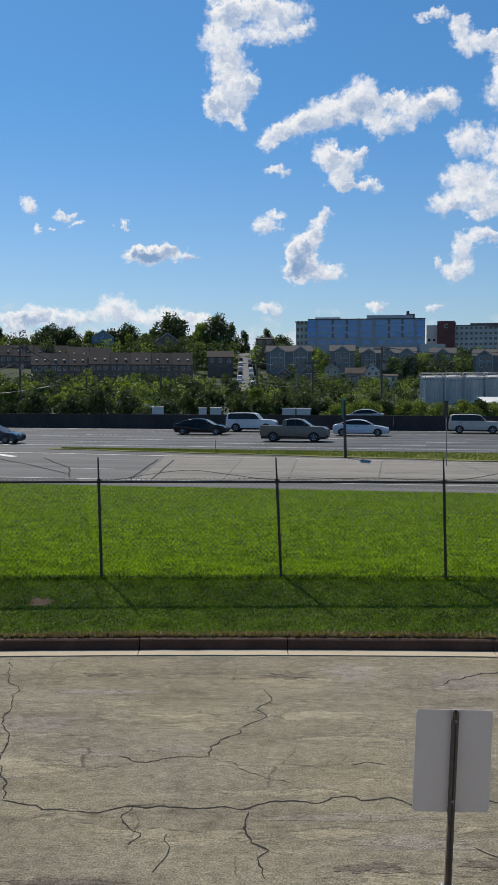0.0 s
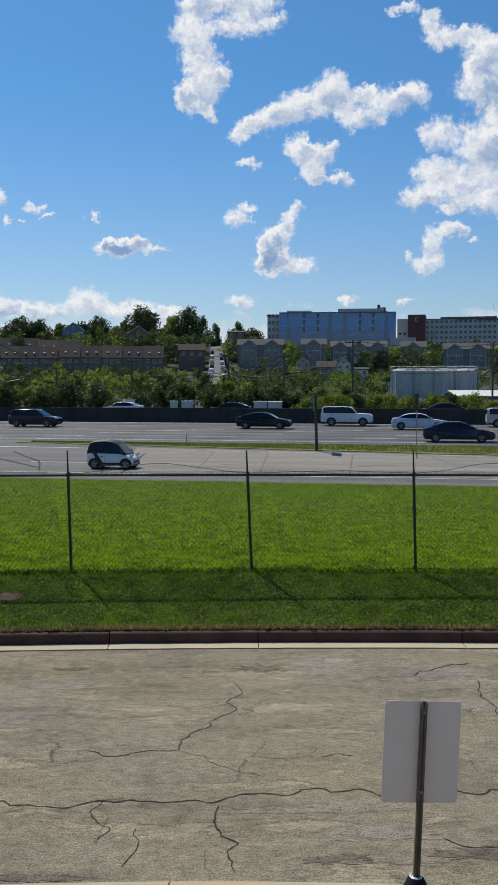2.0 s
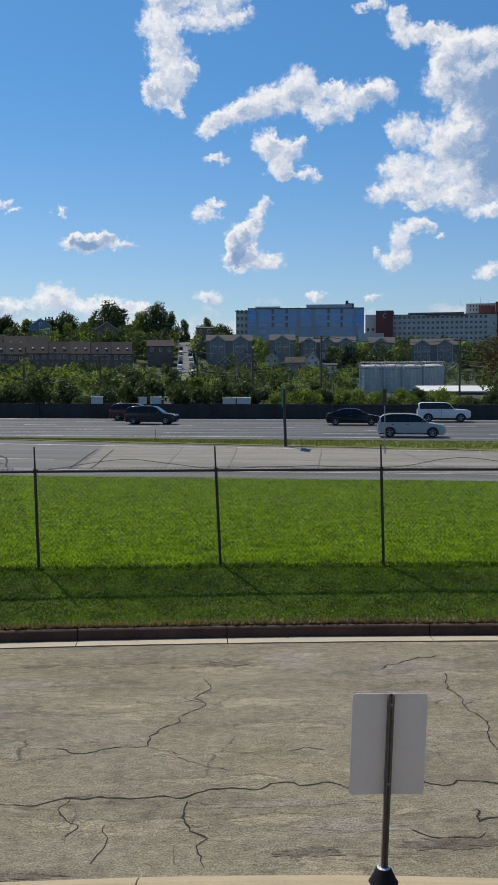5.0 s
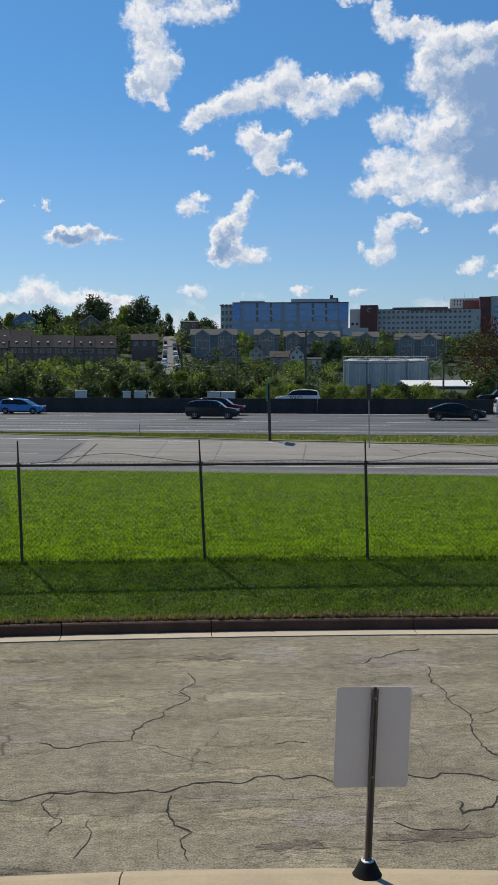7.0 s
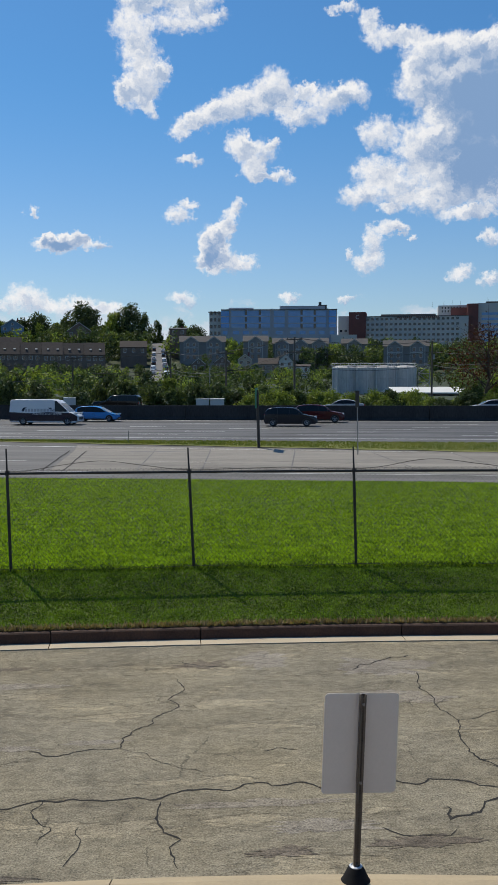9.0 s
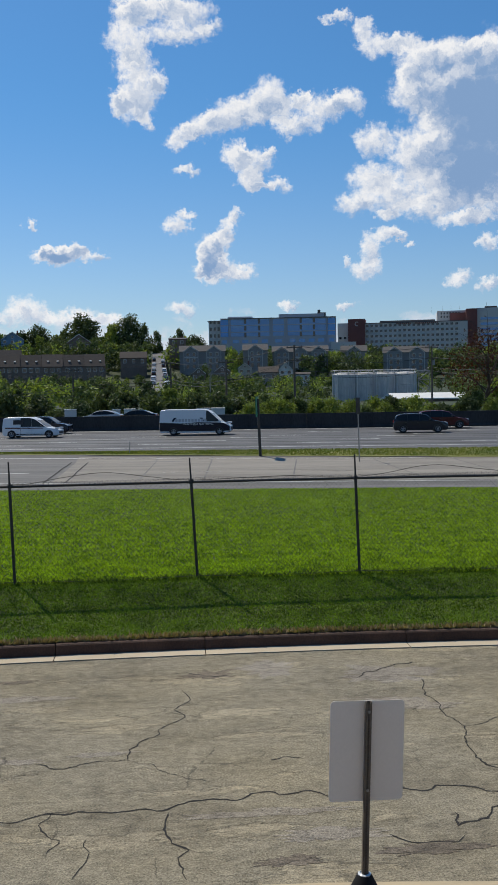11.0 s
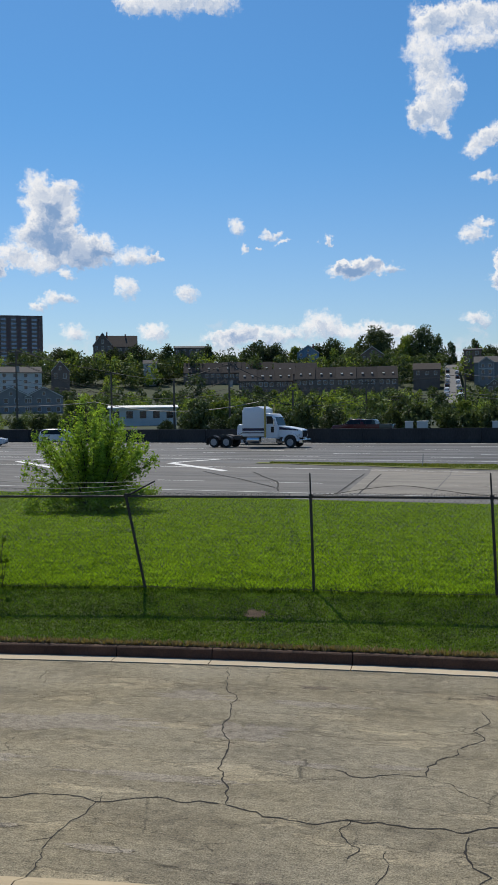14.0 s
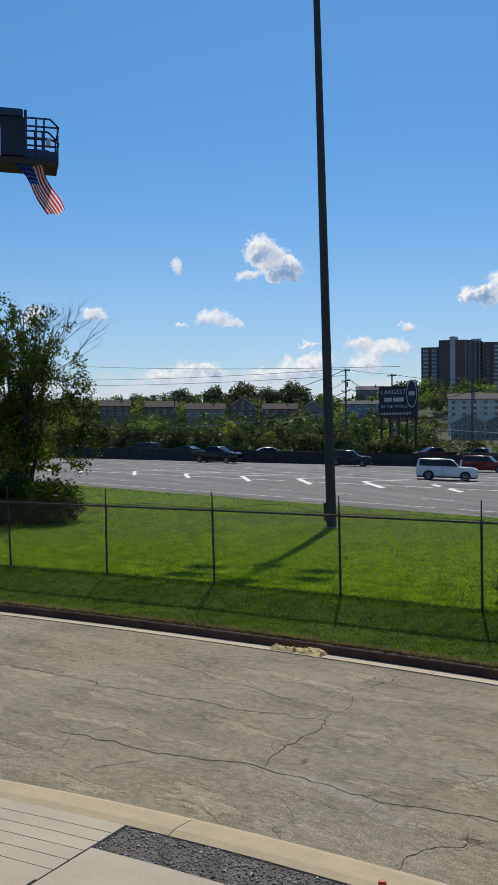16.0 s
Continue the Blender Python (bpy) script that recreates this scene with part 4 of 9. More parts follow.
def build_cone():
    cone = thing("traffic_cone", "faded orange traffic cone with a grey band on the kerb", "traffic cone", at=pose(-3.83, 5.18, 0.11))
    bm = bmesh.new()
    box(bm, -0.17, 0.17, -0.17, 0.17, 0, 0.03, 0.012)
    part("foot", bm, rubber, cone, "black square foot")
    bm = bmesh.new()
    lathe(bm, [(0.125, 0.03), (0.10, 0.09), (0.028, 0.43), (0.022, 0.44), (0.0, 0.44)], 20)
    part("body", bm, orange, cone, smooth=True)
    bm = bmesh.new()
    lathe(bm, [(0.081, 0.19), (0.0835, 0.192), (0.0605, 0.292), (0.058, 0.292)], 20)
    part("band", bm, sign_back, cone, "grey reflective band")


build_cone()


def build_rag():
    """A crumpled cloth lying in the gutter."""
    cloth = surface("cream_cloth", (0.64, 0.52, 0.26), (0.40, 0.30, 0.11), 0.95, grain=30, blotch=5, bump=0.004)
    bm = bmesh.new()
    n, m = 40, 12
    grid = []
    for i in range(n + 1):
        row = []
        for k in range(m + 1):
            x = (i / n - 0.5) * 1.05
            w = 0.10 + 0.09 * abs(noise.noise((x * 3, 4, 0))) + 0.06 * math.exp(-((x - 0.4) / 0.15) ** 2)
            y = (k / m - 0.5) * 2 * w + 0.06 * noise.noise((x * 2.2, 7, 1))
            e = math.sin(math.pi * k / m) * (1 if 0 < i < n else 0)
            z = e * (0.05 + 0.09 * abs(noise.fractal((x * 6, y * 9, 2), 0.8, 2.1, 4)))
            row.append(bm.verts.new((x, y, z + 0.004)))
        grid.append(row)
    for i in range(n):
        for k in range(m):
            bm.faces.new((grid[i][k], grid[i + 1][k], grid[i + 1][k + 1], grid[i][k + 1]))
    x = -10.35
    solid("cloth", bm, cloth, "crumpled cream cloth lying in the gutter", "cloth", at=pose(x, kerb_y(x) + 0.14, 0.008, 0, 0, 7), smooth=True)


build_rag()


# ---------------------------------------------------------------- grass blades
def blades(name, n, place, size, material, label, seed):
    rng = np.random.default_rng(seed)
    base = place(rng, n)
    k = len(base)
    a = rng.uniform(0, 2 * np.pi, k)
    h = rng.uniform(0.5, 1.2, k)[:, None] * size
    side = np.stack([np.cos(a), np.sin(a), np.zeros(k)], 1) * size * 0.30 * rng.uniform(0.7, 1.4, k)[:, None]
    lean = np.stack([rng.normal(0, .5, k), rng.normal(0, .5, k), np.ones(k)], 1)
    verts = np.stack([base - side, base + side, base + lean * h], 1).reshape(-1, 3)
    ob = new(name, raw_mesh(name, verts, 3, np.arange(len(verts)), material))
    return tagged(ob, label, "grass", "", "stuff")


KX = np.linspace(-75, 50, 500)
KY = np.array([kerb_y(float(x)) for x in KX])
LGX, LGY = np.linspace(-70, 45, 116), np.linspace(0, 1, 91)
LGZ = np.array([[lawn_z(float(x), kerb_y(float(x)) + 0.4 + float(f) * (far_y(float(x)) - kerb_y(float(x)) - 0.4)) for f in LGY] for x in LGX])


def lawn_places(rng, n):
    d = 0.073 + 0.927 * rng.uniform(0, 1, n) ** 1.5
    x0, x1 = -24 - 40 * d, 8 + 16 * d
    x = x0 + (x1 - x0) * rng.uniform(0, 1, n)
    k = np.interp(x, KX, KY)
    e = np.interp(x, EDGE[:, 0], EDGE[:, 1])
    y = k + 0.42 + d * (e - k - 0.75)
    f = (y - k - 0.4) / (e - k - 0.4)
    gi, gk = np.clip(x + 70, 0, 114.99), np.clip(f * (len(LGY) - 1), 0, len(LGY) - 1.01)
    i, j = gi.astype(int), gk.astype(int)
    fx, fy = gi - i, gk - j
    z = LGZ[i, j] * (1 - fx) * (1 - fy) + LGZ[i + 1, j] * fx * (1 - fy) + LGZ[i, j + 1] * (1 - fx) * fy + LGZ[i + 1, j + 1] * fx * fy
    return np.stack([x, y, z], 1)


blades("grass", 620000, lawn_places, 0.048, grass_mat, "mown grass of bright green blades", 3)


BARE = (-3.22, 14.25)


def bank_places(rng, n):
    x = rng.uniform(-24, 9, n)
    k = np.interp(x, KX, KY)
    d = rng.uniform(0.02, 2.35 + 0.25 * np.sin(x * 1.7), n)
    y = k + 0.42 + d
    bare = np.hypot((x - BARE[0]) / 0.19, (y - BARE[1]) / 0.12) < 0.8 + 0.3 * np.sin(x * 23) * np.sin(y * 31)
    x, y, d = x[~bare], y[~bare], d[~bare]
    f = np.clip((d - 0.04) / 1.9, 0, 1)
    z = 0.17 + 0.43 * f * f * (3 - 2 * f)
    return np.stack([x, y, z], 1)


# the bank's cover carries the slope's shade in its darker green
blades("clover", 330000, bank_places, 0.026, shaded_clover_mat, "dense leafy growth and short grass on the bank, darkened for the slope's shade", 4)


def build_bare_spot():
    bm = bmesh.new()
    ring = []
    for i in range(26):
        a = 2 * math.pi * i / 26
        k = 1 + 0.35 * noise.fractal((math.cos(a) * 2, math.sin(a) * 2, 5), 0.6, 2.1, 4)
        x, y = BARE[0] + 0.2 * k * math.cos(a), BARE[1] + 0.12 * k * math.sin(a)
        ring.append(bm.verts.new((x, y, lawn_z(x, y) + 0.006)))
    c = bm.verts.new((*BARE, lawn_z(*BARE) + 0.006))
    for i in range(26):
        bm.faces.new((c, ring[i], ring[(i + 1) % 26]))
    part("bare_spot", bm, surface("dry_soil", (0.17, 0.11, 0.065), (0.045, 0.03, 0.018), 0.95, grain=40, blotch=9, bump=0.01, contrast=0.9), lawn, "bare brown soil")


build_bare_spot()


def fence_places(rng, n):
    x = rng.uniform(-27, 9, n)
    k = 0.5 + 0.5 * np.sin(x * 2.3) * np.sin(x * 0.71 + 1)
    keep = rng.uniform(0, 1, n) < 0.35 + 0.65 * k
    x = x[keep]
    y = np.interp(x, KX, KY) + 2.42 + rng.normal(0.03, 0.07, len(x))
    return np.stack([x, y, np.full(len(x), 0.585)], 1)


tuft_mat = leafy("untrimmed_blade", (0.16, 0.24, 0.03), (0.03, 0.06, 0.008), 0.25, 3.0, 1.0)
blades("fence_grass", 15000, fence_places, 0.085, tuft_mat, "longer untrimmed grass under the fence", 15)


def edge_places(rng, n):
    x = rng.uniform(-24, 8, n)
    return np.stack([x, np.interp(x, KX, KY) + 0.40 + np.abs(rng.normal(0, 0.07, n)), np.full(n, 0.16)], 1)


blades("grass_edge", 9000, edge_places, 0.075, edge_mat, "dead tan grass growing over the kerb's edge", 5)


def median_places(rng, n):
    u = rng.uniform(-26, 60, n)
    v0 = 62.3 - np.minimum(1, (u + 27) / 60 + 0.03) * 6.2
    v = v0 + rng.uniform(0, 1, n) * (62.5 - v0)
    z = np.interp(v, [57.5, 62], [-.45, -.1]) + 0.05
    return np.stack([u * COS + v * SIN, -u * SIN + v * COS, z], 1)


blades("median_grass", 30000, median_places, 0.10, dry_grass_mat, "dry yellow-green grass on the median", 6)

def build_weed():
    """A lone weed beside a fence post."""
    x = -7.86
    y = fence_y(x) - 0.05
    w = thing("weed", "tall dark weed with few leaves beside the fence", "plant", at=pose(x, y, lawn_z(x, y)))
    bm = bmesh.new()
    pipe(bm, [(0, 0, -0.03), (0.01, 0, 0.3), (-0.02, 0, 0.55), (0.03, 0, 0.85)], 0.008, 5)
    pipe(bm, [(0.0, 0, 0.1), (0.05, 0, 0.3), (0.07, 0, 0.5)], 0.006, 5)
    part("stem", bm, bark_mat, w)
    lob = [(0.05, 0, 0.86, 0.07, 0.07, 0.04), (-0.04, 0, 0.5, 0.05, 0.05, 0.06), (0.08, 0, 0.5, 0.05, 0.05, 0.07), (0.0, 0, 0.2, 0.05, 0.05, 0.05)]
    part("foliage", crown_mesh("foliage", lob, 46, 0.045, 77, tuft_mat, 0.9), None, w)


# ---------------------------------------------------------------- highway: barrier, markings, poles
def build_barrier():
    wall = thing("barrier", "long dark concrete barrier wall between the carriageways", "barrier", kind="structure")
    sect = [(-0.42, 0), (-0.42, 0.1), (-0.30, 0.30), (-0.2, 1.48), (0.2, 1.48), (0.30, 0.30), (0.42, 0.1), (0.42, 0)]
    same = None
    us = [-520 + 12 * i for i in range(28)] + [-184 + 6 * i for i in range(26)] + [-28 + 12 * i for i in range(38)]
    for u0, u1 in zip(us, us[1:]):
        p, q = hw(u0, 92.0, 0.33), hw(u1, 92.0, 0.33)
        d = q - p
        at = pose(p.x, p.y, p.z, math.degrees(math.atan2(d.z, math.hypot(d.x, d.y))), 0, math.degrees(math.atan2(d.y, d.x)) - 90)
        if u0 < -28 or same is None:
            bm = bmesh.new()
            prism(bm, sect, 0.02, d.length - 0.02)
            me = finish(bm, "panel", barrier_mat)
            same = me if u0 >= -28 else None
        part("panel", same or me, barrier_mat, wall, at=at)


def hw_mark(bm, u0, v0, u1, v1, w, lift=0.012):
    """A painted line between two places on the road."""
    n = max(1, int(math.dist((u0, v0), (u1, v1)) / (4 if abs(v1 - v0) < 0.5 else 0.5)))
    d = Vector((u1 - u0, v1 - v0)).normalized() * w / 2
    prev = None
    for i in range(n + 1):
        u, v = u0 + (u1 - u0) * i / n, v0 + (v1 - v0) * i / n
        row = [bm.verts.new(hw(u - d.y * k, v + d.x * k, rise(v + d.x * k) + lift)) for k in (-1, 1)]
        if prev:
            bm.faces.new((prev[0], row[0], row[1], prev[1]))
        prev = row


def build_marks():
    marks = thing("road_marking", "worn white lane lines and gore chevrons painted on the highway", "road marking", kind="structure")
    for v in (66.0, 90.4):
        bm = bmesh.new()
        hw_mark(bm, -500, v, 440, v, 0.16)
        part("edge_line", bm, paint_white, marks)
    for k, v in enumerate((69.9, 73.7, 77.5, 81.3 - 1.4, 85.2)):
        for i in range(34):
            u = -260 + 12.2 * i + 3.1 * k
            if u > 150:
                continue
            bm = bmesh.new()
            hw_mark(bm, u, v, u + 3.2, v, 0.17, 0.012)
            part("dash", bm, paint_white, marks)
    # tarred seams beside the lanes
    for v in (68.1, 71.6, 75.9, 78.6, 82.4, 86.9):
        bm = bmesh.new()
        hw_mark(bm, -320, v, 160, v, 0.28, 0.006)
        part("seam", bm, crack_mat, marks, "dark tarred seam")
    # gore: chevrons pointing along the ramp
    for u in (-135, -124.2, -109, -96.3, -84.4, -74.4, -64.5, -55.6, -47.3, -33.2):
        bm = bmesh.new()
        hw_mark(bm, u - 0.6, 61.4, u + 1.4, 65.7, 0.5, 0.016)
        hw_mark(bm, u - 0.75, 61.5, u + 5.6, 57.9, 0.5, 0.020)
        part("chevron", bm, paint_white, marks)
    bm = bmesh.new()
    hw_mark(bm, -500, 57.5, -26, 59.8, 0.16)
    hw_mark(bm, -26, 59.8, 60, 55.0, 0.14)
    part("gore_line", bm, paint_white, marks)
    bm = bmesh.new()
    hw_mark(bm, -500, 42.2, 60, 43.6, 0.14)
    part("edge_line", bm, paint_white, marks)
    for i in range(16):
        u = -130 + 9.1 * i + (1.6 if i % 2 else 0)
        bm = bmesh.new()
        hw_mark(bm, u, 49.6, u + 3.3, 49.5, 0.14)
        part("dash", bm, paint_white, marks)


def build_slabs():
    """Concrete lanes of the frontage road, cut by skew joints."""
    lane = thing("concrete_lane", "pale concrete slabs of the frontage road with dark joints", "road", kind="structure")
    cuts = [(-17.6, -14.4), (-12.2, -10.1), (-8.6, -6.9), (-3.2, -2.6), (1.6, 3.9), (6.5, 8.2), (12, 13), (18, 19), (24, 25), (30, 31), (37, 38), (44, 45), (52, 53)]
    for (a0, a1), (b0, b1) in zip(cuts, cuts[1:]):
        for w0, w1 in ((43.9, 51.2), (51.25, 60.4)):
            bm = bmesh.new()
            f0, f1 = (59.5 - w0) / 15.6, (59.5 - w1) / 15.6
            q = [(a0 + (a1 - a0) * f0 + 0.04, w0), (b0 + (b1 - b0) * f0 - 0.04, w0), (b0 + (b1 - b0) * f1 - 0.04, w1), (a0 + (a1 - a0) * f1 + 0.04, w1)]
            q = [(u, v - max(0, (u + 22)) * 0.07 * (v - 43.9) / 15.3) for u, v in q]
            prev = None
            for i in range(9):
                row = []
                for s, e in ((q[0], q[3]), (q[1], q[2])):
                    u, v = s[0] + (e[0] - s[0]) * i / 8, s[1] + (e[1] - s[1]) * i / 8
                    v = min(v, verge_edge(u) + 0.1)
                    row.append(bm.verts.new((*hw(u, v).to_tuple()[:2], rise(v) + 0.012)))
                if prev:
                    bm.faces.new((prev[0], prev[1], row[1], row[0]))
                prev = row
            part("slab", bm, concrete_road, lane)
    rng = random.Random(3)
    bm = bmesh.new()
    for way in ([(-9.5, 44.6), (-6.5, 46.5), (-3, 45.0), (0.5, 44.4)], [(0.5, 44.3), (3.5, 46.8), (7, 46.2), (10, 44.6)], [(-30, 58.6), (-24, 52), (-19, 46)], [(-26, 58.6), (-20.5, 50), (-18, 44)], [(-38, 57), (-33, 50), (-30, 46)],
                [(-17.9, 59.5), (-14.7, 43.6)], [(-16.6, 58.5), (-13.6, 43.6)]):
        pts = wander([hw(*p).to_tuple()[:2] for p in way], rng, 0.5, 0.025)
        ribbon(bm, pts, [0.09] * len(pts), -0.425)
    part("crack", bm, crack_mat, lane)
    bm = bmesh.new()
    for u in range(-130, -16):
        for k in range(2):
            p = u + 0.5 * k
            hw_mark(bm, p, 41.2, p + 0.18, 41.8, 0.16, 0.010)
    part("rumble_strip", bm, crack_mat, lane)


build_barrier()
build_marks()
build_slabs()
green_mat = surface("green_sign", (0.02, 0.22, 0.12), (0.015, 0.17, 0.09), 0.5, grain=30, blotch=4)


def build_sign_poles():
    p = hw(-5.6, 59.6)
    s = thing("street_sign", "small green road sign edge-on atop a thick timber post", "road sign", at=pose(p.x, p.y, rise(59.6), 0, 0, 0))
    bm = bmesh.new()
    tube(bm, (0, 0, -0.2), (-0.12, 0, 3.7), 0.10, 0.09, 10)
    part("post", bm, dark_steel, s)
    bm = bmesh.new()
    box(bm, -0.02, 0.02, -0.75, 0.75, 2.55, 3.85, 0.01)
    part("plate", bm, green_mat, s, "green sign plate", at=pose(-0.17, -0.05, 0, 0, 0, -12))
    p = hw(0.7, 56.0)
    s = thing("sign_post", "slim steel post with a narrow sign seen edge-on", "road sign", at=pose(p.x, p.y, rise(56), 0, 0, 0))
    bm = bmesh.new()
    tube(bm, (0, 0, -0.2), (-0.07, 0, 3.75), 0.035, 0.035, 8)
    part("post", bm, steel, s)
    bm = bmesh.new()
    box(bm, -0.12, 0.12, -0.012, 0.012, 2.85, 3.85, 0.01)
    part("plate", bm, dark_steel, s, "dark sign plate", at=pose(-0.07, -0.05, 0, 0, 0, 0))
    p = hw(-14.6, 61.2)
    s = thing("delineator", "thin leaning delineator post on the verge", "marker post", at=pose(p.x, p.y, rise(61.2)))
    bm = bmesh.new()
    tube(bm, (0, 0, -0.1), (0.05, 0, 0.85), 0.03, 0.03, 6)
    part("post", bm, steel, s)


build_sign_poles()

# ---------------------------------------------------------------- trees and bushes
def leaves(lobes, n, leaf, seed, shell=0.45, upright=0.0):
    """Leaf quads scattered in the outer part of ellipsoid lobes."""
    rng = np.random.default_rng(seed)
    vol = np.array([(l[3] * l[4] * l[5]) ** 0.67 for l in lobes])
    pick = rng.choice(len(lobes), n, p=vol / vol.sum())
    L = np.array(lobes)[pick]
    d = rng.normal(0, 1, (n, 3))
    d /= np.linalg.norm(d, axis=1)[:, None]
    r = 1 - shell * rng.uniform(0, 1, n) ** 1.6
    r *= 1 + 0.22 * rng.normal(0, 1, n) * (rng.uniform(0, 1, n) < 0.3)
    c = L[:, :3] + d * L[:, 3:] * r[:, None]
    a = rng.normal(0, 1, (n, 3)) + d * 0.4 + np.array([0, 0, upright])
    a /= np.linalg.norm(a, axis=1)[:, None]
    b = np.cross(a, rng.normal(0, 1, (n, 3)))
    b /= np.linalg.norm(b, axis=1)[:, None]
    s = leaf * rng.uniform(0.55, 1.3, n)[:, None]
    v = np.stack([c - a * s, c + b * s * 0.45, c + a * s, c - b * s * 0.45], 1).reshape(-1, 3)
    return v


def crown_mesh(name, lobes, n, leaf, seed, material, shell=0.45, upright=0.0):
    v = leaves(lobes, n, leaf, seed, shell, upright)
    return raw_mesh(name, v, 4, np.arange(len(v)), material)


def lobe_set(rng, n, w, h, base):
    """Lobes of a crown: w across, from base up to h."""
    out = [(0, 0, (base + h) / 2, w * 0.30, w * 0.30, (h - base) * 0.38)]
    for i in range(n):
        a, z = rng.uniform(0, 6.28), rng.uniform(0, 1)
        rad = w * 0.5 * math.sqrt(max(0.05, 1 - (2 * z - 0.85) ** 2)) * rng.uniform(0.45, 0.85)
        s = w * rng.uniform(0.13, 0.24)
        out.append((math.cos(a) * rad, math.sin(a) * rad, base + (h - base) * (0.12 + 0.8 * z), s, s, s * rng.uniform(0.7, 1.0)))
    return out


def limbs(bm, rng, h, r, n, spread, top=0.8):
    """A tapered trunk with limbs."""
    pts = [Vector((0, 0, -0.3))]
    for i in range(1, 6):
        pts.append(Vector((rng.gauss(0, 0.02) * h, rng.gauss(0, 0.02) * h, h * top * i / 5)))
    for i in range(5):
        tube(bm, pts[i], pts[i + 1], r * (1 - i / 5.5), r * (1 - (i + 1) / 5.5), 7)
    for i in range(n):
        k = rng.uniform(0.25, 0.95)
        p = pts[int(k * 5)].lerp(pts[min(5, int(k * 5) + 1)], k * 5 % 1)
        a = rng.uniform(0, 6.28)
        e = p + Vector((math.cos(a) * spread, math.sin(a) * spread, spread * rng.uniform(0.4, 1.1))) * rng.uniform(0.5, 1)
        m = p.lerp(e, 0.5) + Vector((0, 0, 0.05 * h))
        tube(bm, p, m, r * 0.4 * (1.1 - k), r * 0.25 * (1.1 - k), 5)
        tube(bm, m, e, r * 0.25 * (1.1 - k), r * 0.06, 5)


# the deep green has its blue raised to stand for distance haze
GREENS = [leafy("hazy_leaf_deep", (0.125, 0.160, 0.074), (0.020, 0.032, 0.014), 0.22), leafy("leaf_mid", (0.175, 0.220, 0.085), (0.028, 0.044, 0.018), 0.24), leafy("leaf_light", (0.29, 0.35, 0.085), (0.06, 0.088, 0.022), 0.3),
          leafy("leaf_russet", (0.10, 0.035, 0.024), (0.035, 0.016, 0.012))]


def make_tree(name, label, h, w, base, n, leaf, seed, green, group, trunk=0.02, lobes=22):
    rng = random.Random(seed)
    t = thing(name, label, "tree" if name == "tree" else "bush", group)
    bm = bmesh.new()
    limbs(bm, rng, h, h * trunk, 10, w * 0.35)
    part("trunk", bm, bark_mat, t)
    part("crown", crown_mesh("crown", lobe_set(rng, lobes, w, h, base), n, leaf, seed, GREENS[green]), None, t)
    return t


TREES = [make_tree("tree", "broad dark-green leafy tree on the hillside", 10, 9.5, 1.6, 2600, 0.43, 11, 0, "hillside trees"),
         make_tree("tree", "rounded mid-green leafy tree on the hillside", 10, 8, 1.2, 2500, 0.42, 12, 1, "hillside trees"),
         make_tree("tree", "light yellow-green leafy tree on the hillside", 10, 7, 1.5, 2400, 0.42, 13, 2, "hillside trees"),
         make_tree("tree", "tall narrow dark-green tree on the hillside", 10, 5.5, 0.8, 2000, 0.41, 14, 0, "hillside trees"),
         make_tree("tree", "large round-crowned dark-green tree on the ridge", 10, 9.5, 2.2, 5200, 0.31, 15, 0, "hillside trees", lobes=34)]
BUSHES = [make_tree("bush", "dense dark-green bush beside the highway", 4, 5.5, 0.0, 2200, 0.27, 21, 0, "roadside bushes"),
          make_tree("bush", "rounded green bush beside the highway", 4, 4.8, 0.0, 2200, 0.27, 22, 1, "roadside bushes"),
          make_tree("bush", "bright light-green bush beside the highway", 4, 6.0, 0.0, 2200, 0.26, 23, 2, "roadside bushes")]
used_tree = set()


def plant(kind, i, x, y, z, s, sz=None, turn=0.0):
    src = (TREES if kind == "tree" else BUSHES)[i]
    m = pose(x, y, z, 0, 0, turn) @ Matrix.Diagonal((s, s, sz or s, 1))
    if (kind, i) in used_tree:
        return copy_thing(src, m @ Matrix.Diagonal((1 / src.scale.x, 1 / src.scale.y, 1 / src.scale.z, 1)))
    used_tree.add((kind, i))
    src.matrix_basis = m
    return src


def at_bearing(b, d):
    return d * math.sin(radians(b)), d * math.cos(radians(b))


